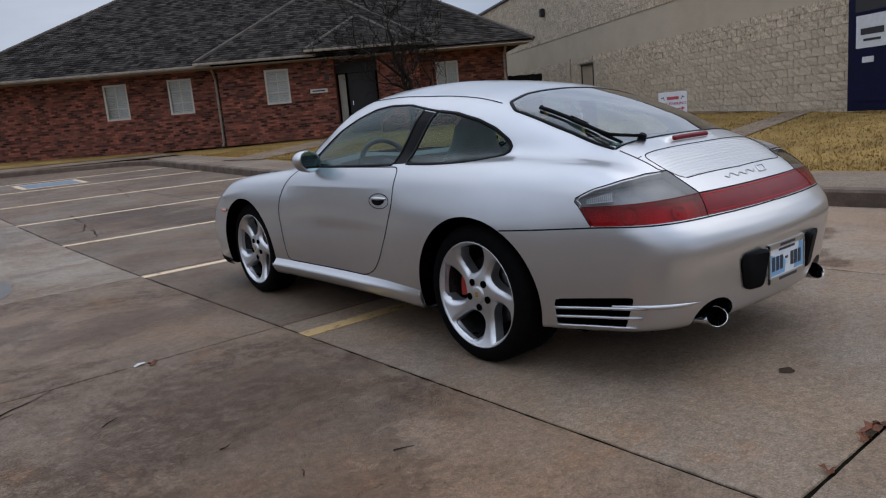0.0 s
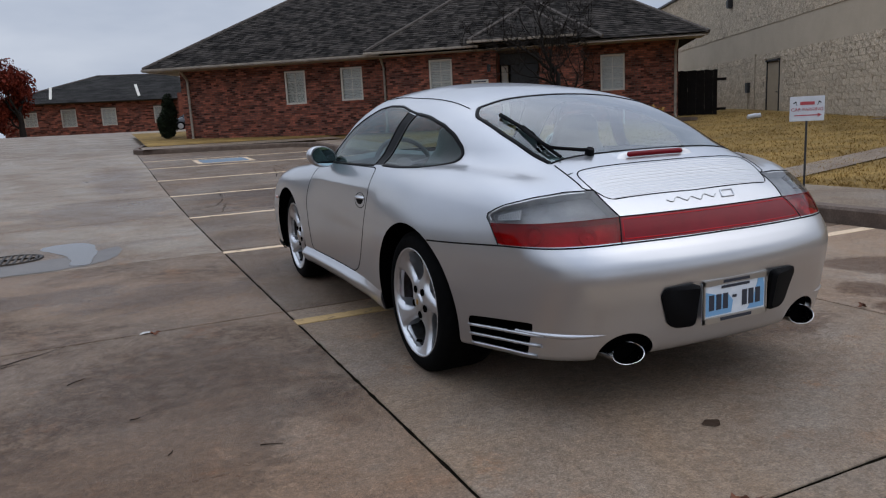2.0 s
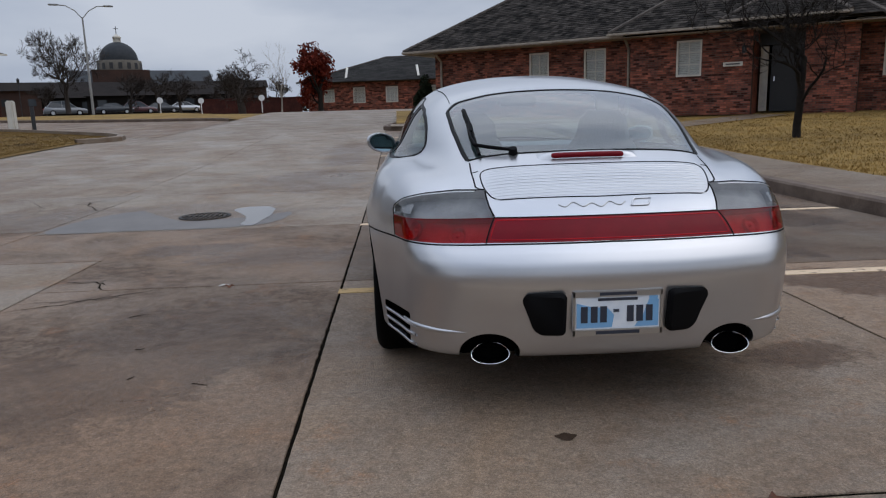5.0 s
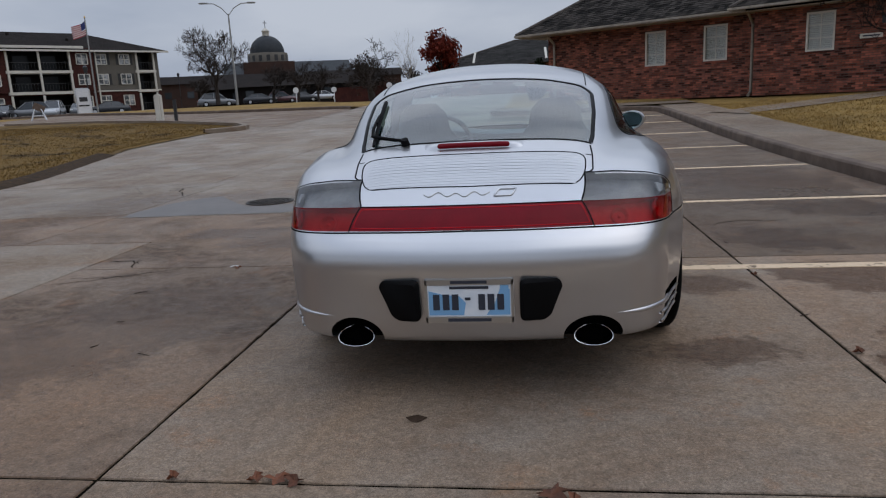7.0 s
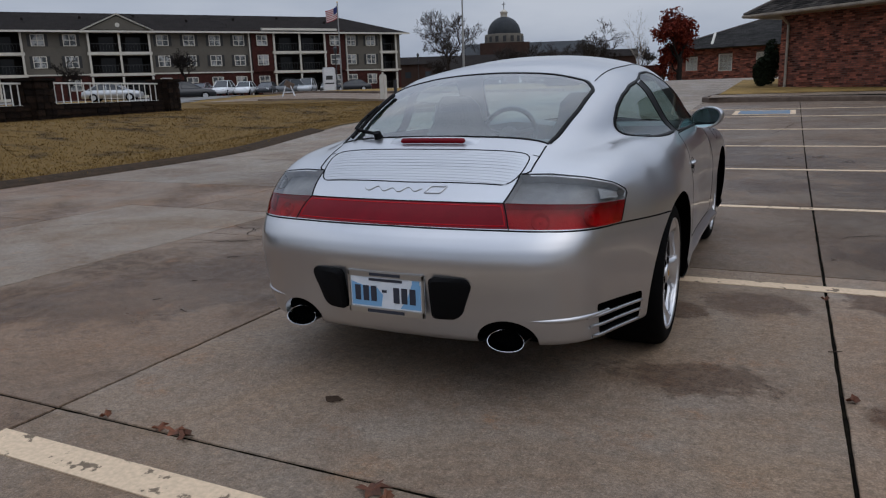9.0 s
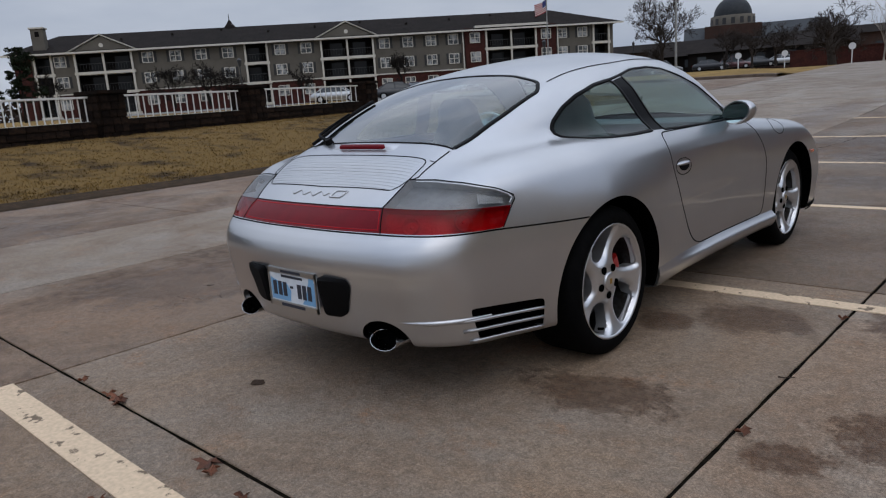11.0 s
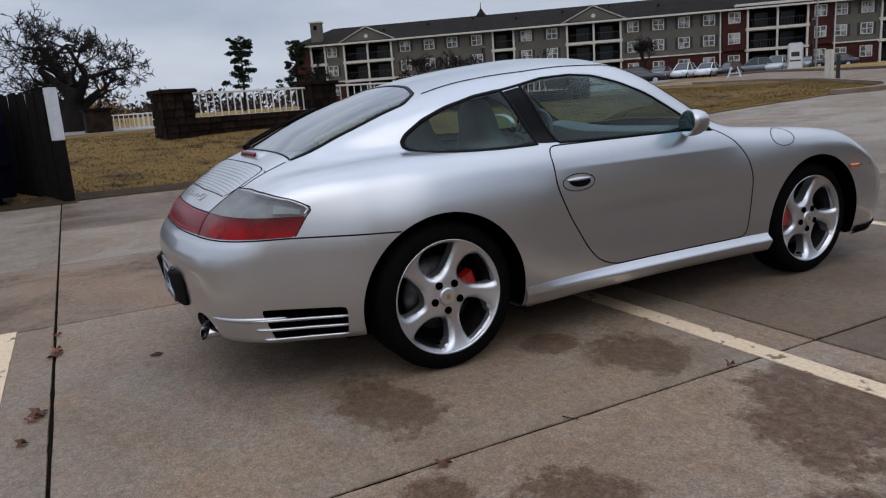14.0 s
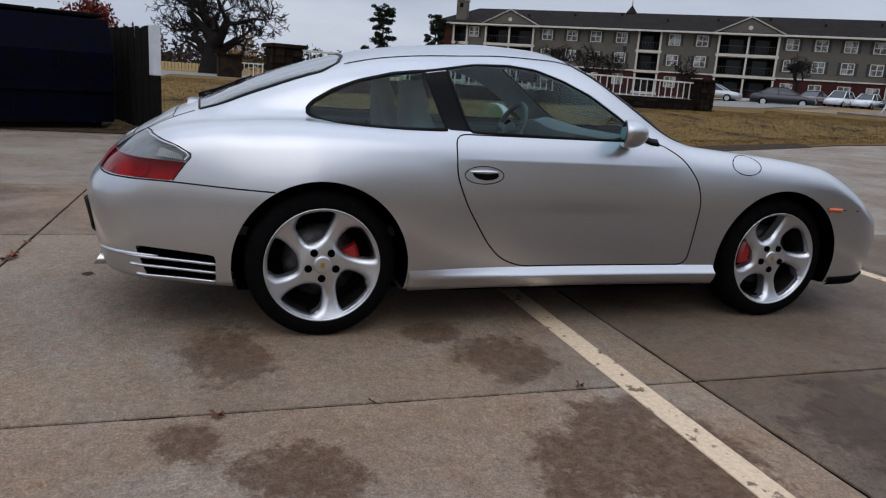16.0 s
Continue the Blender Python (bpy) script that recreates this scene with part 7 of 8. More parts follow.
def pine(m, seed, h):
    """A ragged pine: one leaning trunk with needle clumps on short limbs."""
    rng = np.random.default_rng(seed)
    t = thing("pine_tree", m, "tall ragged dark pine", "tree")
    line = [(0.25 * math.sin(q * 2.3 + seed), 0.2 * math.sin(q * 1.7), h * q) for q in np.linspace(-0.02, 0.97, 12)]
    v, f = tube(line, 0.15, 7, np.linspace(1, 0.3, 12))
    put("trunk", mesh_of("trunk", v, f), dark_bark, t)
    lv, lf, nv, nf = [], [], [], []
    for _ in range(60):
        q = rng.uniform(0.30, 1.0)
        a_ = rng.uniform(0, 6.28)
        r = rng.uniform(0.25, 1.0) * h * (0.11 + 0.26 * (1 - q) + 0.05 * math.sin(q * 9 + seed))
        base = np.array([0.25 * math.sin(q * 2.3 + seed), 0.2 * math.sin(q * 1.7), h * q * 0.97])
        end = base + np.array([r * math.cos(a_), r * math.sin(a_), 0.25 * r])
        v, f = tube([base, (base + end) / 2 + (0, 0, 0.05), end], 0.035, 4, [1, 0.7, 0.4])
        k = len(lv)
        lv += [tuple(p) for p in v]
        lf += [tuple(i + k for i in g) for g in f]
        clump(nv, nf, end, rng.uniform(0.25, 0.5), 90, 0.11, rng, (1.1, 1.1, 0.6))
    put("limbs", mesh_of("limbs", lv, lf), dark_bark, t)
    put("needles", mesh_of("needles", nv, nf, False), pine_leaf, t)["kind"] = "stuff"


pine(at_polar(3.4, -1.3, -77.6, 74, 0.9), 31, 7.2)
pine(at_polar(3.4, -1.3, -73.6, 80, 0.9), 37, 7.4)
for az, d_, h, s in ((-63.5, 82, 4.3, 41), (-61.0, 82, 4.6, 42), (-59.5, 84, 4.0, 43), (-54.2, 80, 3.8, 44), (-71.5, 86, 4.4, 45), (-46.5, 78, 4.2, 46)):
    tree("bare_tree", at_polar(3.1, -1.75, az, d_, 1.9), "small bare ornamental tree by the apartments", s, h, 0.8, dark_bark, levels=5, trunk=0.09, first=0.2, up=0.35, least=0.012)
for az, d_, h, s in ((-18.3, 95, 4.6, 51), (-16.8, 98, 5.2, 52), (-13.4, 90, 4.4, 53), (-12.6, 96, 5.0, 54), (-20.2, 100, 5.0, 55), (-9.8, 110, 5.4, 56), (-25.5, 120, 5.0, 57)):
    tree("bare_tree", at_polar(0.25, -3.43, az, d_, 1.9), "small bare tree along the far drive", s, h, 0.75, bark, levels=5, trunk=0.10, first=0.22, up=0.4, least=0.013)
x, y = polar(3.78, -0.4, -97.9, 30)
tree("red_tree", pose(x, y, 0.3), "small tree with dark russet leaves", 61, 3.2, 0.6, dark_bark, leaf=red_leaf, leaf_n=7, leaf_size=0.09, levels=4, trunk=0.08, first=0.3, up=0.5)
x, y = polar(3.78, -0.4, -89.0, 55)
tree("red_tree", pose(x, y, 0.3), "small bare tree with a few dry leaves", 63, 3.4, 0.7, dark_bark, leaf=dry_leaf, leaf_n=2, leaf_size=0.12, levels=4, trunk=0.08, first=0.25, up=0.4)

# far woods on the skyline
wood_mat = material("winter_woods", (0.05, 0.036, 0.028), 0.95, second=(0.03, 0.023, 0.019), scale=0.3, spread=0.4)
rng = np.random.default_rng(71)
v, f = [], []
for az in np.arange(-125, -70, 0.35):
    d_ = rng.uniform(120, 190)
    x, y = polar(3.5, -1, az, d_)
    h = rng.uniform(2.5, 5.2) + 1.2 * math.sin(az * 1.7)
    clump(v, f, (x, y, 0.8 + h * 0.5), h * 0.55, 60, 0.5, rng, (1.4, 1.4, 0.9))
for az in np.arange(-34, 12, 0.5):
    d_ = rng.uniform(170, 240)
    x, y = polar(0, -3, az, d_)
    h = rng.uniform(2.0, 4.8)
    clump(v, f, (x, y, 2.0 + h * 0.5), h * 0.55, 50, 0.55, rng, (1.5, 1.5, 0.9))
tagged(put("woods", mesh_of("woods", v, f, False), wood_mat), "brown winter woods on the skyline", "woods", kind="stuff")

# clipped evergreens at the corner of the brick office
for px, py, h, w in ((0.25, 26.9, 1.1, 0.40), (0.5, 28.2, 1.75, 0.36)):
    v, f = [], []
    clump(v, f, (0, 0, h * 0.5), h * 0.5, 2600, 0.055, np.random.default_rng(int(h * 100)), (w / h * 1.7, w / h * 1.7, 1.0))
    tagged(put("clipped_shrub", mesh_of("clipped_shrub", v, f, False), hedge_leaf, m=pose(px, py, float(rise(px, py)) + 0.15)), "dark clipped evergreen shrub", "shrub", "clipped shrubs")

# ---- stone piers, low wall and white railing ----
stone_mat = material("brown_fieldstone", (0.0200, 0.0112, 0.0068), 0.95, second=(0.0070, 0.0050, 0.0040), scale=3, spread=0.6, grain=0.25, grain_scale=25, bump=0.7, bump_scale=25)
grout = material("dark_grout", (0.012, 0.010, 0.008), 0.95)
white_metal = material("white_rail_paint", (0.68, 0.67, 0.63), 0.5, second=(0.60, 0.58, 0.53), scale=6)
stone_bm = box((1, 1, 1), bevel=0.07)
stone_me = bpy.data.meshes.new("stone")
stone_bm.to_mesh(stone_me)
stone_bm.free()
stone_me.materials.append(stone_mat)
P0, PDIR = np.array([-14.95, 1.05]), np.array([-3.55, 13.4])
PDIR = PDIR / np.linalg.norm(PDIR)
PANG = math.degrees(math.atan2(PDIR[1], PDIR[0]))
ALONG = (0.0, 4.07, 9.2, 15.6)
rng = np.random.default_rng(81)


def stones(parent, lx, ly, z0, z1, rows, cols_x, cols_y):
    h = (z1 - z0) / rows
    for r in range(rows):
        for face in range(3):
            n = cols_x if face < 2 else cols_y
            cuts = np.sort(np.r_[0, 1, (np.arange(1, n) + rng.uniform(-0.25, 0.25, n - 1)) / n])
            for a_, b_ in zip(cuts, cuts[1:]):
                dpt = 0.07 + rng.uniform(0, 0.03)
                if face < 2:
                    s = 1 if face else -1
                    m = pose(-lx / 2 + lx * (a_ + b_) / 2, s * (ly / 2), z0 + h * (r + 0.5)) @ Matrix.Diagonal((lx * (b_ - a_) - 0.014, dpt, h - 0.014, 1))
                else:
                    m = pose(-lx / 2, -ly / 2 + ly * (a_ + b_) / 2, z0 + h * (r + 0.5)) @ Matrix.Diagonal((dpt, ly * (b_ - a_) - 0.014, h - 0.014, 1))
                put("stone", stone_me, stone_mat, parent, m=m)


for k in range(4):
    c = P0 + PDIR * ALONG[k]
    z = float(rise(c[0], c[1])) - 0.02
    pier = thing("stone_pier", pose(c[0], c[1], z, 0, 0, PANG), "brown fieldstone pier with a stone cap", "pier", "stone piers")
    part("core", box((0.70, 0.70, 1.12), (0, 0, 0.55)), grout, pier)
    part("cap", box((0.88, 0.88, 0.10), (0, 0, 1.16), None, 0.02), stone_mat, pier, "flat stone cap")
    stones(pier, 0.72, 0.72, 0.0, 1.10, 6, 3, 3)
    if k == 3:
        break
    span = ALONG[k + 1] - ALONG[k]
    mid = c + PDIR * span / 2
    zm = float(rise(mid[0], mid[1])) - 0.02
    low = thing("low_stone_wall", pose(mid[0], mid[1], zm, 0, 0, PANG), "low brown fieldstone wall", "wall", "low stone walls")
    lw = span - 0.78
    part("core", box((lw, 0.32, 0.50), (0, 0, 0.24)), grout, low)
    stones(low, lw, 0.34, 0.0, 0.50, 3, 9, 1)
    rail = thing("white_railing", pose(mid[0], mid[1], zm + 0.41, 0, 0, PANG), "white painted metal railing on a stone wall", "railing", "white railings")
    part("top_rail", box((lw, 0.05, 0.05), (0, 0, 0.66), None, 0.008), white_metal, rail)
    part("bottom_rail", box((lw, 0.04, 0.04), (0, 0, 0.07), None, 0.008), white_metal, rail)
    first = None
    for i in range(18):
        x = -lw / 2 + lw * (i + 0.5) / 18
        if first is None:
            first = part("bar", box((0.024, 0.024, 0.58), (0, 0, 0.36)), white_metal, rail, m=pose(x, 0, 0))
        else:
            put("bar", first.data, white_metal, rail, m=pose(x, 0, 0))
# a second railing and pier beyond the street
for k in range(2):
    c = np.array(polar(3.41, -1.3, -86.0 + 2.6 * k, 32))
    back = thing("white_railing", pose(c[0], c[1], 0.75, 0, 0, 95), "white painted metal railing across the street", "railing", "white railings")
    part("top_rail", box((2.3, 0.05, 0.05), (0, 0, 0.62)), white_metal, back)
    part("bottom_rail", box((2.3, 0.05, 0.12), (0, 0, 0.03)), white_metal, back)
    for i in range(12):
        part("bar", box((0.03, 0.03, 0.6), (-1.05 + 0.19 * i, 0, 0.33)), white_metal, back)
c = polar(3.41, -1.3, -87.9, 31)
pier = thing("stone_pier", pose(c[0], c[1], 0.35, 0, 0, 95), "brown fieldstone pier across the street", "pier", "stone piers")
part("core", box((0.9, 0.9, 1.25), (0, 0, 0.62)), stone_mat, pier)
part("cap", box((1.05, 1.05, 0.1), (0, 0, 1.28), None, 0.02), stone_mat, pier)
iron_fence = thing("iron_fence", pose(*polar(3.6, -0.9, -91.0, 46), 0.45, 0, 0, 92), "thin dark iron picket fence", "fence")
part("rail", box((7.5, 0.04, 0.04), (0, 0, 1.25)), iron, iron_fence)
part("rail", box((7.5, 0.04, 0.04), (0, 0, 0.2)), iron, iron_fence)
first = None
for i in range(40):
    if first is None:
        first = part("picket", box((0.025, 0.025, 1.4), (0, 0, 0.7)), iron, iron_fence, m=pose(-3.7, 0, 0))
    else:
        put("picket", first.data, iron, iron_fence, m=pose(-3.7 + i * 0.19, 0, 0))

# ---- dumpster and its board screen ----
bin_blue = material("dark_blue_bin_paint", (0.0015, 0.002, 0.010), 0.7, second=(0.002, 0.002, 0.004), scale=4, grain=0.2, spec=0.04)
bin_lid = material("black_plastic_lid", (0.004, 0.004, 0.0045), 0.6, spec=0.1)
skip = thing("dumpster", pose(-9.35, -3.35, 0.0, 0, 0, 28), "dark blue steel dumpster with black lids", "dumpster")
bm = bmesh.new()
add_prism(bm, [(-0.75, 0.12), (0.75, 0.12), (0.82, 1.20), (0.62, 1.72), (-0.82, 1.72)], 2.0, Matrix.Translation((0, 1.0, 0)) @ Matrix.Rotation(math.pi / 2, 4, "X"))
part("body", bm, bin_blue, skip)
for yy in (-1.0, 1.0):
    part("side_rib", box((1.64, 0.06, 0.09), (0, yy, 0.95)), bin_blue, skip)
    part("lift_pocket", box((0.9, 0.14, 0.16), (0, yy * 1.06, 0.75), None, 0.01), bin_blue, skip)
for yy in (-0.5, 0.5):
    part("lid", box((1.40, 0.97, 0.05), (-0.12, yy, 1.76), Matrix.Rotation(radians(-2), 4, "Y"), 0.02), bin_lid, skip, "black plastic lid")
part("front_rib", box((0.06, 2.0, 0.10), (0.80, 0, 0.65)), bin_blue, skip)
for xx in (-0.6, 0.6):
    for yy in (-0.8, 0.8):
        part("caster", rod((xx, yy - 0.03, 0.07), (xx, yy + 0.03, 0.07), 0.07, None, 12), rubber, skip)
screen = thing("board_screen", pose(-8.62, -1.42, 0.0, 0, 0, 208), "tall dark board screen with a white-topped post", "fence")
for i in range(14):
    part("board", box((0.134, 0.02, 1.62 + 0.03 * ((i * 5) % 3)), (0.14 + i * 0.136, 0.01 * (i % 2), 0.83), Matrix.Rotation(0.012 * ((i * 3) % 4 - 1.5), 4, "Y")), fence_black, screen)
part("rail", box((1.95, 0.05, 0.09), (1.05, -0.04, 0.45)), fence_black, screen)
part("rail", box((1.95, 0.05, 0.09), (1.05, -0.04, 1.3)), fence_black, screen)
post = part("post", box((0.13, 0.13, 0.92), (0, 0, 0.46), None, 0.006), fence_black, screen)
part("post_top", box((0.135, 0.135, 0.76), (0, 0, 1.295), None, 0.006), poster_white, post, "white-painted upper post")
tagged(sheet("soil_pad", np.linspace(-11.5, -8.3, 6), np.linspace(-6.5, -1.3, 8), mud, 0.012), "dark wet soil under the dumpster", "ground", kind="structure")

# ---- apartments ----
siding = material("grey_green_siding", (0.125, 0.113, 0.094), 0.85, second=(0.105, 0.095, 0.08), scale=0.5, grain=0.06)
apt_brick = material("dark_red_brick", (0.060, 0.020, 0.016), 0.9, second=(0.038, 0.015, 0.013), scale=2, grain=0.25, grain_scale=9)
apt_roof = material("brown_black_shingle", (0.022, 0.018, 0.016), 0.95, second=(0.016, 0.013, 0.012), scale=0.6, grain=0.2, grain_scale=8, spec=0.1)
apt_white = material("cream_trim_paint", (0.56, 0.53, 0.46), 0.6, second=(0.50, 0.47, 0.41), scale=3)
shutter_dark = material("black_shutter", (0.018, 0.018, 0.018), 0.6)
apt_glass = material("apartment_window_glass", (0.07, 0.076, 0.08), 0.15, second=(0.36, 0.37, 0.37), scale=0.9, low=0.48, high=0.58, spec=0.3)
# balcony glass with the shade of its recess put into the colour
car_glass_dark = material("shaded_door_glass", (0.02, 0.022, 0.024), 0.2, spec=0.2)
# near-black that paints shade into openings; far walls use it too
deep = material("dark_wall_and_recess_shade", (0.008, 0.007, 0.0065), 0.9)
AX = Vector((0.606, 0.795, 0)).normalized()
AN = Vector((-AX.y, AX.x, 0))
APT = Matrix(((AX.x, AN.x, 0, -97.8), (AX.y, AN.y, 0, 31.2), (0, 0, 1, 0), (0, 0, 0, 1)))
apt = thing("apartment_block", APT, "long three-storey apartment block with brick base and hip roof", "building")
ZB, ZE, RIDGE = 1.4, 9.55, 12.5
REC = [(0.0, 2.0), (4.9, 11.7), (25.8, 28.6), (35.7, 42.6), (58.3, 65.4), (74.0, 76.3)]
FLOORS = [1.75, 4.50, 7.05]
holes = [(a, b, z, z + 2.35) for a, b in REC for z in FLOORS]
part("wall", wall_round(-2.3, 77.0, 4.45, ZE, 0, 0.3, [h for h in holes if h[2] > 4.4]), siding, apt)
part("base_wall", wall_round(-2.3, 77.0, ZB - 1.0, 4.45, -0.05, 0.35, [h for h in holes if h[2] < 4.4]), apt_brick, apt)
part("brick_bay", wall_round(55.3, 68.4, 4.45, ZE + 0.3, -0.35, 0.4, [h for h in holes if 55 < h[0] < 68 and h[2] > 4.2]), apt_brick, apt)
part("brick_end", box((2.0, 0.35, ZE - ZB), (-1.4, -0.06, (ZE + ZB) / 2)), apt_brick, apt)
part("belt", box((57.6, 0.12, 0.16), (26.5, -0.12, 4.45)), apt_white, apt)
part("belt", box((8.6, 0.12, 0.16), (72.7, -0.12, 4.45)), apt_white, apt)
bm = add_box(bmesh.new(), (79.3, 0.3, ZE - ZB), (37.35, 15.85, (ZE + ZB) / 2))
for x in (-2.15, 76.85):
    add_box(bm, (0.3, 15.4, ZE - ZB), (x, 8.0, (ZE + ZB) / 2))
part("back_wall", bm, siding, apt)
bm = bmesh.new()
x0, x1, y0, y1, run = -3.4, 78.2, -1.0, 17.0, 8.0
q = {k: bm.verts.new(p) for k, p in zip("abcdlr", ((x0, y0, ZE), (x1, y0, ZE), (x1, y1, ZE), (x0, y1, ZE), (x0 + run * 0.55, 8, RIDGE), (x1 - run, 8, RIDGE)))}
for face in ("abrl", "bcr", "cdlr", "dal", "dcba"):
    bm.faces.new([q[k] for k in face])
roof = part("roof", bm, apt_roof, apt, "dark brown shingle roof")
v, f = shingles((x0, y0, ZE), (x1, y0, ZE), (x1 - run, 8, RIDGE), (x0 + run * 0.55, 8, RIDGE), 77, 0.42, 1.2)
put("shingles", mesh_of("shingles", v, f, False), apt_roof, roof)["kind"] = "stuff"
part("fascia", box((81.6, 0.12, 0.22), (37.4, -1.0, ZE - 0.08)), apt_white, roof)
part("chimney", box((1.5, 1.2, 3.6), (0.6, 1.4, 11.0), None, 0.03), siding, apt, "square siding-clad chimney")
part("chimney_cap", box((1.8, 1.5, 0.2), (0.6, 1.4, 12.85), None, 0.03), apt_white, apt)
# the flue's mouth is a flat panel of painted shade
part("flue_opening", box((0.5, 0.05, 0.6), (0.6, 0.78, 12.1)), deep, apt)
v, f = revolved([(12.2, 0.9), (12.35, 0.9), (12.9, 0.45), (13.5, 0.06), (14.3, 0.03)], 12, "Z")
put("spire", mesh_of("spire", [(x + 23.5, y + 8, z) for x, y, z in v], f), apt_roof, apt, "small dark roof spire")
for i, x in enumerate(np.arange(10, 72, 6.3)):
    part("roof_vent", box((0.3, 0.3, 0.3), (x, 3.2 + (i % 3), 11.2 + 0.37 * (i % 3)), None, 0.03), apt_roof, roof)


def apt_window(x, z, shut=True, w=1.35, h=1.3, y=-0.02):
    win = new("window")
    win.parent = apt
    win["label"] = "white double window with black shutters" if shut else "white double window"
    bm = bmesh.new()
    for s in (-1, 0, 1):
        add_box(bm, (0.10, 0.08, h), (x + s * (w / 2), y - 0.04, z + h / 2))
    for s in (0, 0.5, 1):
        add_box(bm, (w, 0.06, 0.08), (x, y - 0.04, z + h * s))
    part("frame", bm, apt_white, win)
    part("pane", box((w, 0.03, h), (x, y - 0.005, z + h / 2)), apt_glass, win)
    if shut:
        for s in (-1, 1):
            part("shutter", box((0.32, 0.05, h + 0.1), (x + s * (w / 2 + 0.24), y - 0.03, z + h / 2)), shutter_dark, win, "black shutter")


for x in (3.0, 13.6, 17.0, 20.2, 23.6, 30.3, 33.7, 44.2, 47.4, 50.6, 53.7, 69.4, 72.4):
    apt_window(x, 7.85)
    apt_window(x, 5.30)
    apt_window(x, 2.55, False, y=-0.07)
for x in (56.7, 66.9):
    for z in (7.85, 5.30, 2.55):
        apt_window(x, z, False, y=-0.37)
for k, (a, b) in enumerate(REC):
    # a near-black panel behind each balcony paints in its shade
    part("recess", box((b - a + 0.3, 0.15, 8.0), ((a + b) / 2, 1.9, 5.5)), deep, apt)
    y0 = -0.45 if b - a > 5 else -0.15
    for z in FLOORS:
        part("balcony_floor", box((b - a + 0.5, 2.3, 0.34), ((a + b) / 2, 0.75 + y0 + 0.35, z - 0.12)), apt_white, apt, "cream balcony edge")
        n = 3 if b - a > 5 else 2
        for i in range(n):
            part("column", box((0.24, 0.24, 2.35), (a + (b - a) * i / (n - 1), y0, z + 1.17), None, 0.02), apt_white, apt)
        rail_ = part("balcony_rail", box((b - a, 0.05, 0.07), ((a + b) / 2, y0, z + 1.02)), shutter_dark, apt, "dark balcony rail")
        bm = bmesh.new()
        for i in range(int((b - a) / 0.35)):
            add_box(bm, (0.03, 0.03, 0.95), (a + 0.2 + 0.35 * i, y0, z + 0.5))
        part("balustrade", bm, shutter_dark, rail_)
        part("balcony_window", box((1.7, 0.05, 1.9), (a + (b - a) * 0.3, 1.80, z + 1.0)), car_glass_dark, apt)
        if b - a > 5:
            part("balcony_window", box((1.7, 0.05, 1.9), (a + (b - a) * 0.75, 1.80, z + 1.0)), car_glass_dark, apt)
for a, b in (REC[1], REC[3]):
    c = (a + b) / 2
    part("gable", prism([(a - 0.6, 0), (b + 0.6, 0), (c, 1.85)], 0.4, Matrix.Translation((0, -0.15, ZE - 0.05)) @ Matrix.Rotation(math.pi / 2, 4, "X")), siding, apt)
    bm = bmesh.new()
    for s in (-1, 1):
        L = math.hypot((b - a) / 2 + 0.9, 2.05)
        add_box(bm, (L, 0.6, 0.14), (c + s * ((b - a) / 4 + 0.45), -0.45, ZE + 0.98), Matrix.Rotation(s * math.atan2(2.05, (b - a) / 2 + 0.9), 4, "Y"))
    add_box(bm, (b - a + 1.6, 0.35, 0.22), (c, -0.62, ZE - 0.12))
    part("gable_trim", bm, apt_white, apt)
    bm = bmesh.new()
    qv = [bm.verts.new(p) for p in ((a - 0.9, -0.8, ZE), (c, -0.8, ZE + 2.1), (c, 6, ZE + 2.1), (a - 0.9, 3, ZE), (b + 0.9, -0.8, ZE), (b + 0.9, 3, ZE))]
    bm.faces.new((qv[0], qv[1], qv[2], qv[3]))
    bm.faces.new((qv[4], qv[5], qv[2], qv[1]))
    part("gable_roof", bm, apt_roof, roof)
    part("gable_medallion", rod((c, -0.62, ZE + 0.72), (c, -0.55, ZE + 0.72), 0.26, None, 16), apt_white, apt)
part("cornice", box((10.4, 0.7, 0.3), (61.9, -0.6, ZE + 0.35)), apt_white, apt)
part("downspout", box((0.14, 0.14, 8.0), (55.0, -0.42, 5.4)), apt_white, apt)
part("downspout", box((0.14, 0.14, 8.0), (68.6, -0.42, 5.4)), apt_white, apt)

# ---- parked cars in the distance ----
tyre_far = rubber
car_glass = material("parked_car_glass", (0.03, 0.035, 0.04), 0.08)
COLOURS = {
    "silver": material("silver_car_paint", (0.42, 0.43, 0.44), 0.3, 0.5, coat=0.6),
    "white": material("white_car_paint", (0.66, 0.67, 0.68), 0.35, coat=0.6),
    "dark": material("dark_car_paint", (0.008, 0.009, 0.012), 0.35, coat=0.3),
    "grey": material("grey_car_paint", (0.13, 0.135, 0.14), 0.3, 0.4, coat=0.6),
    "maroon": material("maroon_car_paint", (0.06, 0.012, 0.014), 0.3, coat=0.6),
}
far_red = material("far_tail_lamp", (0.25, 0.01, 0.01), 0.3)


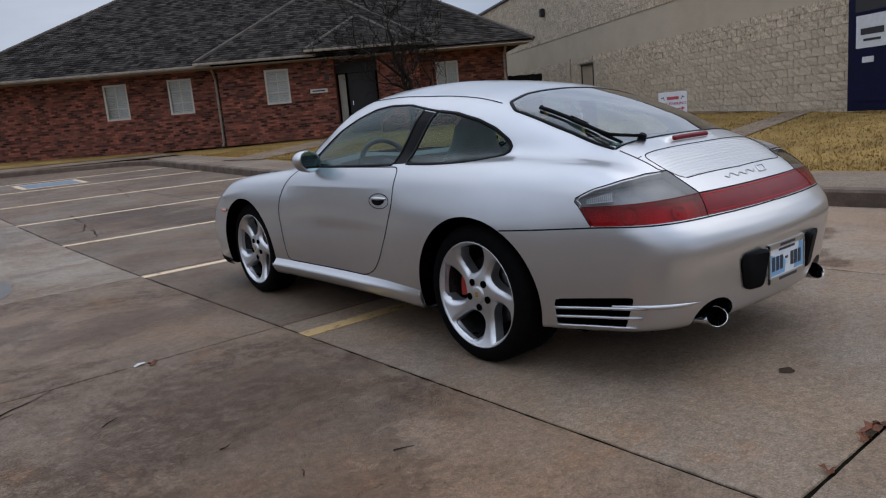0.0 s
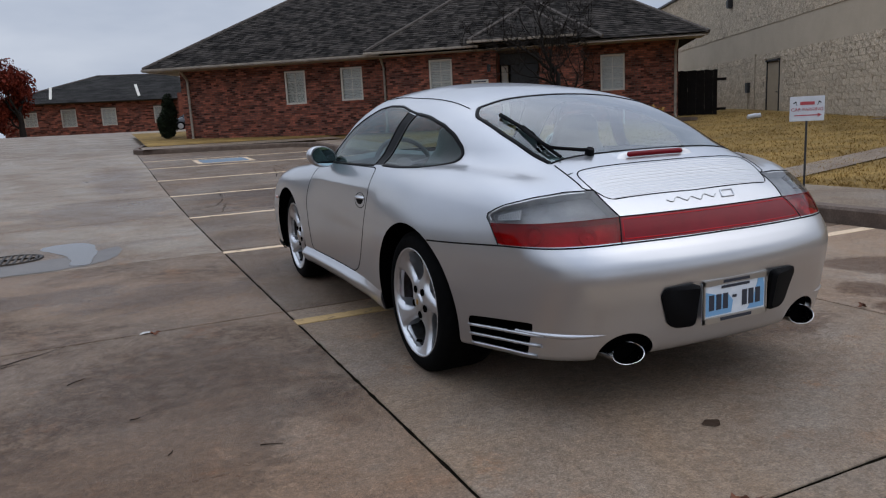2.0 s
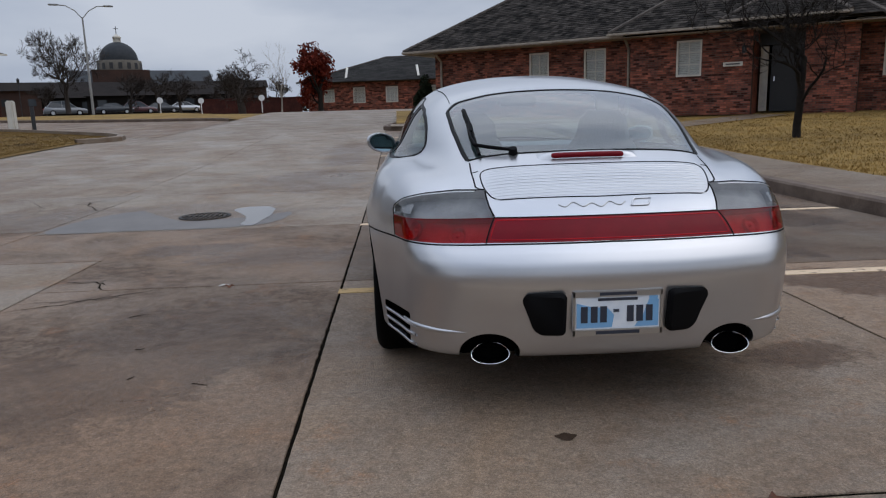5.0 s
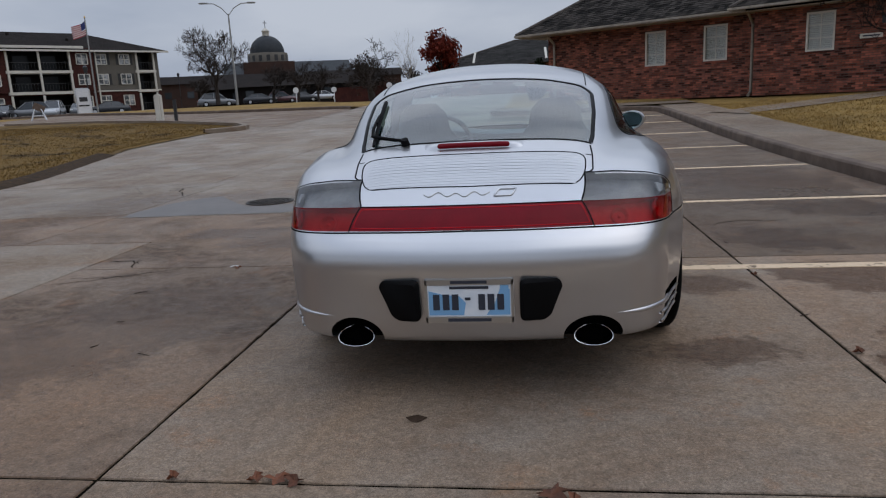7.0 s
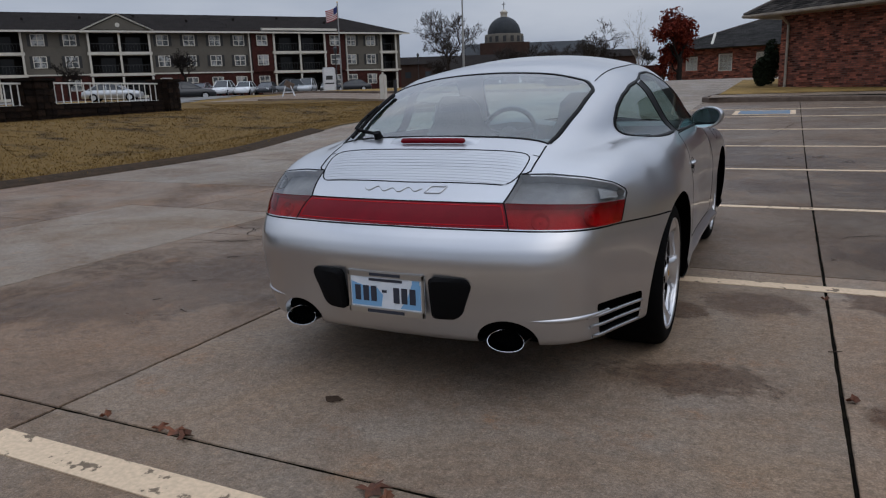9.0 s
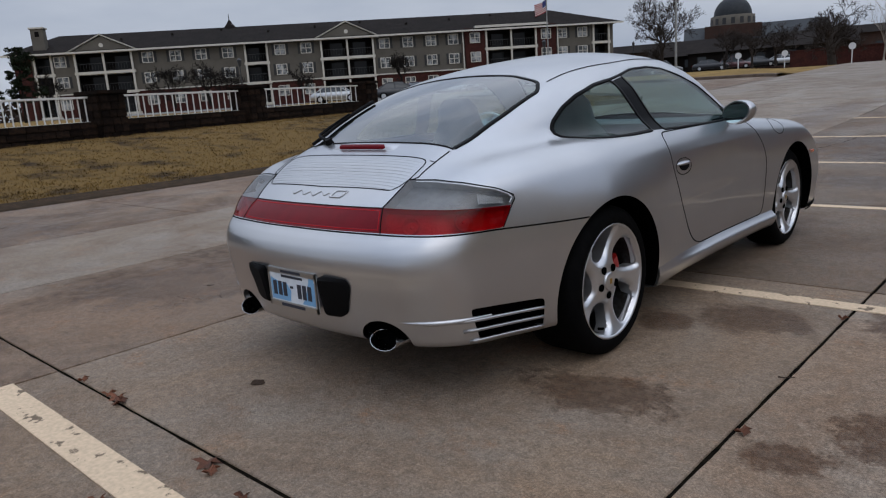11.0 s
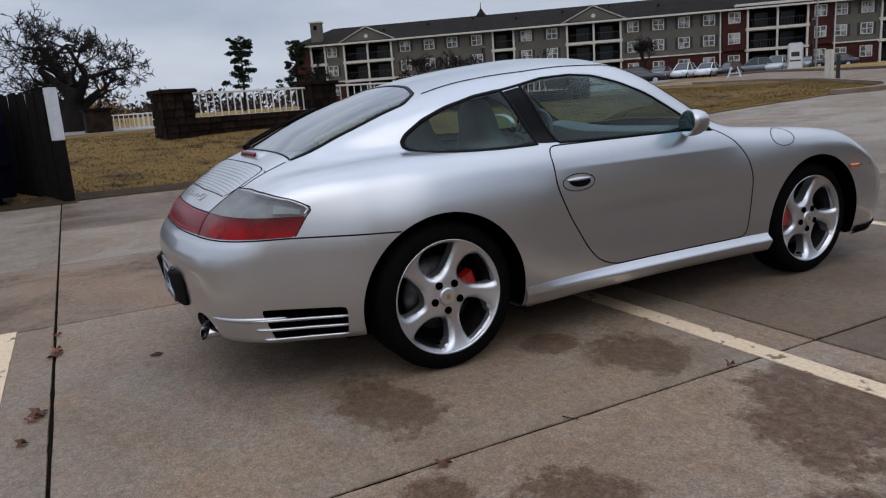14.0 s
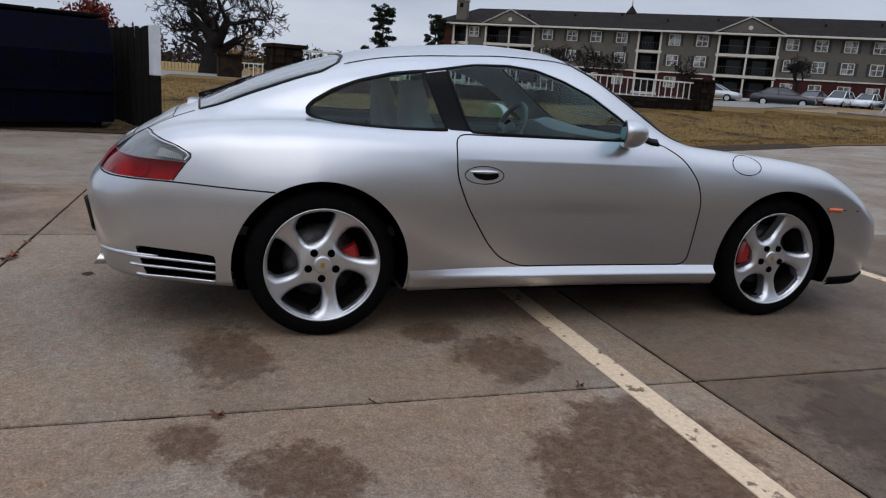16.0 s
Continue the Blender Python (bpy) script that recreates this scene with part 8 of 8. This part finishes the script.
def parked_car(m, colour, tall=0.0):
    c = thing("parked_car", m, f"{colour} {'sport utility car' if tall else 'sedan'} parked in the far lot", "car", "parked cars")
    ys = [-2.3, -2.25, -2.0, -1.2, 0, 1.2, 1.9, 2.2, 2.28]
    hood = [0.62, 0.80, 0.93 + tall * 0.5, 0.95, 0.94, 0.93, 0.82, 0.70, 0.58]
    wid = [0.70, 0.80, 0.87, 0.90, 0.91, 0.90, 0.86, 0.76, 0.66]
    v, f = [], []
    for y, h, w in zip(ys, hood, wid):
        v += [(-w * 0.92, y, 0.26), (-w, y, 0.55), (-w * 0.93, y, h - 0.05), (-w * 0.72, y, h), (w * 0.72, y, h), (w * 0.93, y, h - 0.05), (w, y, 0.55), (w * 0.92, y, 0.26)]
    for i in range(len(ys) - 1):
        for j in range(8):
            f.append((i * 8 + j, i * 8 + (j + 1) % 8, (i + 1) * 8 + (j + 1) % 8, (i + 1) * 8 + j))
    f += [tuple(range(8)), tuple(range(len(v) - 8, len(v)))]
    body = put("body", mesh_of("body", v, f), COLOURS[colour], c)
    top = 1.42 + tall
    sec = [(-1.75 - tall * 0.8, 0.92, 0.80), (-1.05 - tall * 1.4, top - 0.06, 0.60), (-0.4, top, 0.60), (0.25, top - 0.02, 0.60), (1.15, 0.92, 0.78)]
    v, f = [], []
    for y, z, w in sec:
        v += [(-w, y, z), (w, y, z)]
    for i in range(4):
        f.append((i * 2, i * 2 + 1, i * 2 + 3, i * 2 + 2))
    f += [(0, 2, 4, 6, 8), (1, 9, 7, 5, 3)]
    put("glasshouse", mesh_of("glasshouse", v, f, False), car_glass, c)
    bm = bmesh.new()
    for i in (1, 2):
        (ya, za, wa), (yb, zb, wb) = sec[i], sec[i + 1]
        add_box(bm, (2 * wa + 0.04, abs(yb - ya) + 0.06, 0.05), (0, (ya + yb) / 2, (za + zb) / 2 + 0.02), Matrix.Rotation(math.atan2(zb - za, yb - ya), 4, "X"), 0.015)
    for s in (-1, 1):
        for (ya, za, wa), (yb, zb, wb) in ((sec[0], sec[1]), (sec[3], sec[4])):
            add_rod(bm, (s * wa, ya, za), (s * wb, yb, zb), 0.04, None, 6)
        add_rod(bm, (s * 0.62, -0.35, top - 0.03), (s * 0.81, -0.35, 0.94), 0.035, None, 6)
    part("roof", bm, COLOURS[colour], c)
    for s in (-1, 1):
        for y in (-1.35, 1.4):
            w = part("wheel", rod((s * 0.70, y, 0.32), (s * 0.90, y, 0.32), 0.32, None, 18), tyre_far, c)
            part("hub_cap", rod((s * 0.90, y, 0.32), (s * 0.915, y, 0.32), 0.2, None, 14), alloy, w)
        part("head_lamp", box((0.3, 0.06, 0.13), (s * 0.58, 2.2, 0.66), None, 0.02), clear_lens, c)
        part("tail_lamp", box((0.28, 0.06, 0.15), (s * 0.60, -2.27, 0.74), None, 0.02), far_red, c)
    return c


def face_at(ex, ey, az, dist, z, turn):
    x, y = polar(ex, ey, az, dist)
    return pose(x, y, z, 0, 0, turn)


# turn: 37 degrees lays a car across the lot's aisle
for az, d_, z, colour, tall, turn in ((-49.8, 66, 1.15, "silver", 0, -52), (-44.9, 62, 1.05, "dark", 0, -40), (-42.2, 84, 1.35, "white", 0.22, 205), (-40.6, 86, 1.35, "white", 0.1, 205), (-39.0, 87, 1.35, "dark", 0, 205), (-37.4, 88, 1.35, "grey", 0.25, 120), (-36.0, 88, 1.38, "silver", 0.28, 205), (-32.5, 91, 1.4, "dark", 0, 120), (-43.8, 82, 1.35, "maroon", 0, 205), (-34.3, 92, 1.4, "grey", 0, 205)):
    parked_car(face_at(1.29, -3.16, az, d_, z, turn), colour, tall)
for az, d_, z, colour, tall, turn in ((-24.4, 96, 1.7, "grey", 0.25, -62), (-21.2, 104, 1.8, "dark", 0, -70), (-19.6, 106, 1.8, "maroon", 0.2, -70), (-18.0, 108, 1.85, "dark", 0, -70), (-16.4, 110, 1.9, "silver", 0, -70)):
    parked_car(face_at(0.25, -3.43, az, d_, z, turn), colour, tall)
parked_car(face_at(-1.39, -3.14, 5.9, 58, 1.28, 95), "dark", 0.1)

# ---- flagpole, lamps, signs and posts beyond the lawn ----
pole_grey = material("galvanised_steel", (0.30, 0.30, 0.29), 0.5, 0.6, second=(0.24, 0.24, 0.235), scale=5)
flag_red = material("flag_red", (0.33, 0.03, 0.04), 0.8)
flag_white = material("flag_white", (0.62, 0.60, 0.58), 0.8)
flag_blue = material("flag_blue", (0.02, 0.03, 0.13), 0.8)
fx, fy = -40.9, 61.0
pole = thing("flagpole", pose(fx, fy, 1.2), "tall galvanised steel flagpole", "flagpole")
part("pole", rod((0, 0, 0), (0, 0, 9.0), 0.09, 0.05, 12), pole_grey, pole)
part("finial", rod((0, 0, 9.0), (0, 0, 9.15), 0.09, 0.03, 10), gold, pole)
flag = thing("flag", pose(fx - 0.06, fy, 9.9) @ Matrix.Scale(0.78, 4), "drooping red white and blue striped flag", "flag")
for i in range(13):
    v = []
    start = 3 if i < 7 else 0
    for j in range(start, 9):
        t = j / 8
        x, yv = -1.75 * t, 0.14 * math.sin(5 * t + i * 0.1)
        z = -0.115 * i - 0.55 * t - 0.10 * math.sin(3 * t)
        v += [(x, yv, z), (x, yv, z - 0.115)]
    f = [(2 * j, 2 * j + 2, 2 * j + 3, 2 * j + 1) for j in range(8 - start)]
    put("stripe", mesh_of("stripe", v, f), flag_red if i % 2 == 0 else flag_white, flag)
v = []
for j in range(4):
    t = j / 8
    yv = 0.14 * math.sin(5 * t)
    v += [(-1.75 * t, yv, -0.55 * t - 0.10 * math.sin(3 * t)), (-1.75 * t, yv, -0.80 - 0.55 * t - 0.10 * math.sin(3 * t))]
put("canton", mesh_of("canton", v, [(2 * j, 2 * j + 2, 2 * j + 3, 2 * j + 1) for j in range(3)]), flag_blue, flag)

lx, ly = polar(0.25, -3.43, -22.9, 66)
lamp = thing("street_lamp", pose(lx, ly, 1.55, 0, 0, 20), "tall twin-arm street lamp on a steel pole", "street lamp")
part("pole", rod((0, 0, 0), (0, 0, 7.6), 0.11, 0.06, 12), pole_grey, lamp)
for s in (-1, 1):
    v, f = tube([(0, 0, 7.5), (s * 0.5, 0, 8.1), (s * 1.1, 0, 8.45), (s * 1.7, 0, 8.5)], 0.04, 6)
    arm = put("arm", mesh_of("arm", v, f), pole_grey, lamp)
    part("lamp_head", box((0.75, 0.26, 0.12), (s * 1.95, 0, 8.5), None, 0.04), pole_grey, arm)
for az, d_, h in ((-33.0, 84, 4.2), (-58.6, 78, 4.0), (-26.9, 130, 5.5)):
    x, y = polar(0.25, -3.43, az, d_) if az > -50 else polar(3.1, -1.75, az, d_)
    lp = thing("post_lamp", pose(x, y, 1.4), "black lantern on a post", "street lamp", "post lamps")
    part("post", rod((0, 0, 0), (0, 0, h), 0.07, 0.05, 8), poster_dark, lp)
    part("lantern", rod((0, 0, h), (0, 0, h + 0.6), 0.14, 0.24, 8), poster_dark, lp)
    part("lantern_cap", rod((0, 0, h + 0.6), (0, 0, h + 0.85), 0.27, 0.03, 8), poster_dark, lp)
x, y = polar(0.25, -3.43, -33.4, 66)
mono = thing("monument_sign", pose(x, y, 1.1, 0, 0, 40), "upright white monument sign", "sign")
part("panel", box((1.15, 0.2, 2.2), (0, 0, 1.3), None, 0.1), poster_white, mono)
bm = add_box(bmesh.new(), (0.6, 0.01, 0.35), (0, -0.105, 1.5))
add_box(bm, (0.8, 0.01, 0.12), (0, -0.105, 1.0))
part("sign_bar", bm, poster_dark, mono)
x, y = polar(0.25, -3.43, -36.3, 50)
af = thing("trestle_sign", pose(x, y, 1.1, 0, 0, 30) @ Matrix.Scale(0.8, 4), "white trestle with a brown board", "sign")
bm = bmesh.new()
for s in (-1, 1):
    add_rod(bm, (s * 0.5, 0.25, 0), (s * 0.14, 0, 1.1), 0.04)
    add_rod(bm, (s * 0.5, -0.25, 0), (s * 0.14, 0, 1.1), 0.04)
add_box(bm, (0.8, 0.04, 0.08), (0, -0.1, 0.35))
part("trestle", bm, poster_white, af)
part("board", box((0.8, 0.06, 0.5), (0.1, -0.06, 0.95), Matrix.Rotation(0.5, 4, "Y")), kerb_mat, af, "brown board")
x, y = polar(0.25, -3.43, -28.5, 36)
tagged(part("utility_pedestal", box((0.30, 0.30, 1.25), (0, 0, 0.6), None, 0.05), apt_white, m=pose(x, y, float(rise(x, y)))), "pale utility pedestal in the grass", "utility box")
x, y = polar(0.25, -3.43, -27.4, 33)
tagged(part("bollard", rod((0, 0, 0), (0, 0, 1.0), 0.075, None, 12), poster_dark, m=pose(x, y, float(rise(x, y)))), "dark round steel bollard", "bollard")
for az in (-55.9,):
    x, y = polar(1.29, -3.16, az, 45)
    tagged(part("delineator", rod((0, 0, 0), (0, 0, 0.62), 0.05, 0.03, 10), material("orange_plastic", (0.40, 0.07, 0.025), 0.5), m=pose(x, y, float(rise(x, y)))), "orange plastic delineator post", "traffic post", "delineators")
for az, d_ in ((-18.5, 62), (-15.6, 66), (-11.3, 60)):
    x, y = polar(0.25, -3.43, az, d_)
    p = thing("round_sign", pose(x, y, 1.35, 0, 0, 15), "small white sign on a white post", "sign", "white post signs")
    part("post", box((0.07, 0.07, 1.0), (0, 0, 0.5)), poster_white, p)
    part("disc", rod((0, -0.02, 1.15), (0, 0.02, 1.15), 0.24, None, 16), poster_white, p)

# ---- domed church far off ----
church_brick = material("church_brick", (0.055, 0.032, 0.026), 0.9, second=(0.04, 0.026, 0.022), scale=0.6)
slate = material("blue_grey_dome_lead", (0.022, 0.025, 0.029), 0.6, 0.0, second=(0.030, 0.034, 0.038), scale=1, spec=0.2)
church = thing("church", pose(-70.0, 185.9, 0.0, 0, 0, 22), "distant domed church with brick walls", "church")
v, f = revolved([(13.0, 5.2), (15.4, 5.2), (15.5, 4.9)], 40, "Z")
drum = put("drum", mesh_of("drum", v, f), siding, church, "pale arcaded drum")
prof = [(15.5 + 4.6 * math.sin(t), 4.5 * math.cos(t)) for t in np.linspace(0, 1.4, 12)]
v, f = revolved(prof, 40, "Z")
put("dome", mesh_of("dome", v, f), slate, church, "blue-grey ribbed dome")
for i in range(16):
    a_ = 2 * math.pi * i / 16
    part("arch_window", box((0.9, 0.1, 1.5), (5.2 * math.cos(a_), 5.2 * math.sin(a_), 14.1), Matrix.Rotation(a_ + math.pi / 2, 4, "Z")), poster_dark, drum)
v, f = revolved([(19.9, 0.9), (21.0, 0.9), (21.1, 1.1), (21.5, 0.8), (22.0, 0.2)], 14, "Z")
put("lantern", mesh_of("lantern", v, f), apt_white, church)
bm = add_box(bmesh.new(), (0.16, 0.16, 2.0), (0, 0, 22.9))
add_box(bm, (1.0, 0.16, 0.16), (0, 0, 23.3))
part("cross", bm, poster_dark, church)
part("nave", box((30, 14, 9.0), (5, 0, 4.6)), church_brick, church)
part("nave_roof", prism([(-8, 0), (8, 0), (0, 4.2)], 33, Matrix.Translation((-11.5, 0, 9.0)) @ Matrix.Rotation(math.pi / 2, 4, "X") @ Matrix.Rotation(math.pi / 2, 4, "Y")), slate, church)
part("crossing", box((13, 13, 13.0), (0, 0, 6.5)), church_brick, church)
part("side_hall", box((12, 10, 7.0), (24, -4, 3.6)), church_brick, church)
part("side_roof", prism([(-6, 0), (6, 0), (0, 3.2)], 13, Matrix.Translation((17.5, -4, 7.0)) @ Matrix.Rotation(math.pi / 2, 4, "X") @ Matrix.Rotation(math.pi / 2, 4, "Y")), slate, church)
for x in (-7, -2, 3, 8, 13, 18):
    part("window", box((1.4, 0.15, 3.4), (x, -7.05, 4.6)), poster_dark, church)

# ---- second brick house, garden wall and far sheds ----
hx, hy = polar(-1.39, -3.14, -0.6, 75)
H2 = pose(hx, hy, -0.49, 0, 0, -14) @ Matrix.Scale(1.45, 4)
cot = thing("brick_house", H2, "low brick house with a grey hip roof", "house")
W2 = [(-4.4, -3.6, 1.9, 2.8), (-2.2, -1.3, 1.8, 2.9), (0.2, 1.1, 1.8, 2.9), (3.4, 4.3, 1.8, 2.9)]
wall = part("wall", wall_round(-5.6, 8.4, 0.8, 3.3, 0, 0.3, W2), mortar, cot)
v, f = courses(-5.6, 8.4, 0.9, 3.28, W2, 0, 14, (0.26, 0.09))
put("bricks", mesh_of("bricks", v, f, False), brick_mat, wall)["kind"] = "stuff"
bm = add_box(bmesh.new(), (0.3, 9, 2.5), (-5.45, 4.7, 2.05))
add_box(bm, (0.3, 9, 2.5), (8.25, 4.7, 2.05))
add_box(bm, (14, 0.3, 2.5), (1.4, 9.2, 2.05))
part("side_wall", bm, brick_mat, cot)
for x0, x1, z0, z1 in W2:
    sash(cot, x0, x1, z0, z1, 0.04, (3, 4))
grey_shingle = material("grey_shingle", (0.036, 0.034, 0.032), 0.95, second=(0.020, 0.019, 0.018), scale=0.8, spread=0.3, grain=0.2)
hip_roof("roof", -6.2, 9.0, -0.6, 10.0, 3.3, 1.95, cot, None, 50, 0.2, 0.5, grey_shingle)
for x in (-3.0, 2.3):
    part("valley_flashing", box((0.16, 2.6, 0.03), (x, 1.2, 4.02), Matrix.Rotation(radians(20), 4, "X") @ Matrix.Rotation(radians(14), 4, "Z")), apt_white, cot, "pale valley flashing")
part("flue", rod((3.0, 5, 5.0), (3.0, 5, 5.9), 0.12, None, 10), poster_dark, cot)
part("porch", wall_round(5.2, 8.0, 0.8, 3.6, -1.6, 0.4, [(5.9, 7.3, 0.8, 2.9)]), brick_mat, cot)
# a near-black cylinder paints the shade inside the porch arch
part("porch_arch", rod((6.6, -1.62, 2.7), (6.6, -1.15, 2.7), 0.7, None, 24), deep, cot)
gw = thing("garden_wall", pose(*polar(-1.39, -3.14, -10.5, 76), 1.32, 0, 0, -4) @ Matrix.Scale(1.22, 4), "low red-brown brick garden wall", "wall")
part("wall", box((8.5, 0.25, 1.25), (-0.25, 0, 0.6)), apt_brick, gw)
part("coping", box((8.7, 0.34, 0.08), (-0.25, 0, 1.26)), apt_brick, gw)
for az, d_, w, h, z, mat in ((-25.0, 150, 26, 4.5, 1.9, church_brick), (-14.0, 160, 20, 5, 1.9, church_brick), (-17.5, 120, 22, 2.6, 1.9, deep), (-22.0, 128, 16, 2.6, 1.9, deep)):
    x, y = polar(0.25, -3.43, az, d_)
    sh = thing("far_building", pose(x, y, z, 0, 0, -az), "low dark building in the distance", "building", "far buildings")
    part("wall", box((w, 8, h), (0, 0, h / 2)), mat, sh)
    part("roof", prism([(-4.6, 0), (4.6, 0), (0, 1.6)], w + 0.8, Matrix.Translation((-w / 2 - 0.4, 0, h)) @ Matrix.Rotation(math.pi / 2, 4, "X") @ Matrix.Rotation(math.pi / 2, 4, "Y")), apt_roof, sh)
    for i in range(int(w / 4)):
        part("window", box((1.2, 0.1, 1.2), (-w / 2 + 2 + 4 * i, -4.03, h * 0.55)), car_glass, sh)
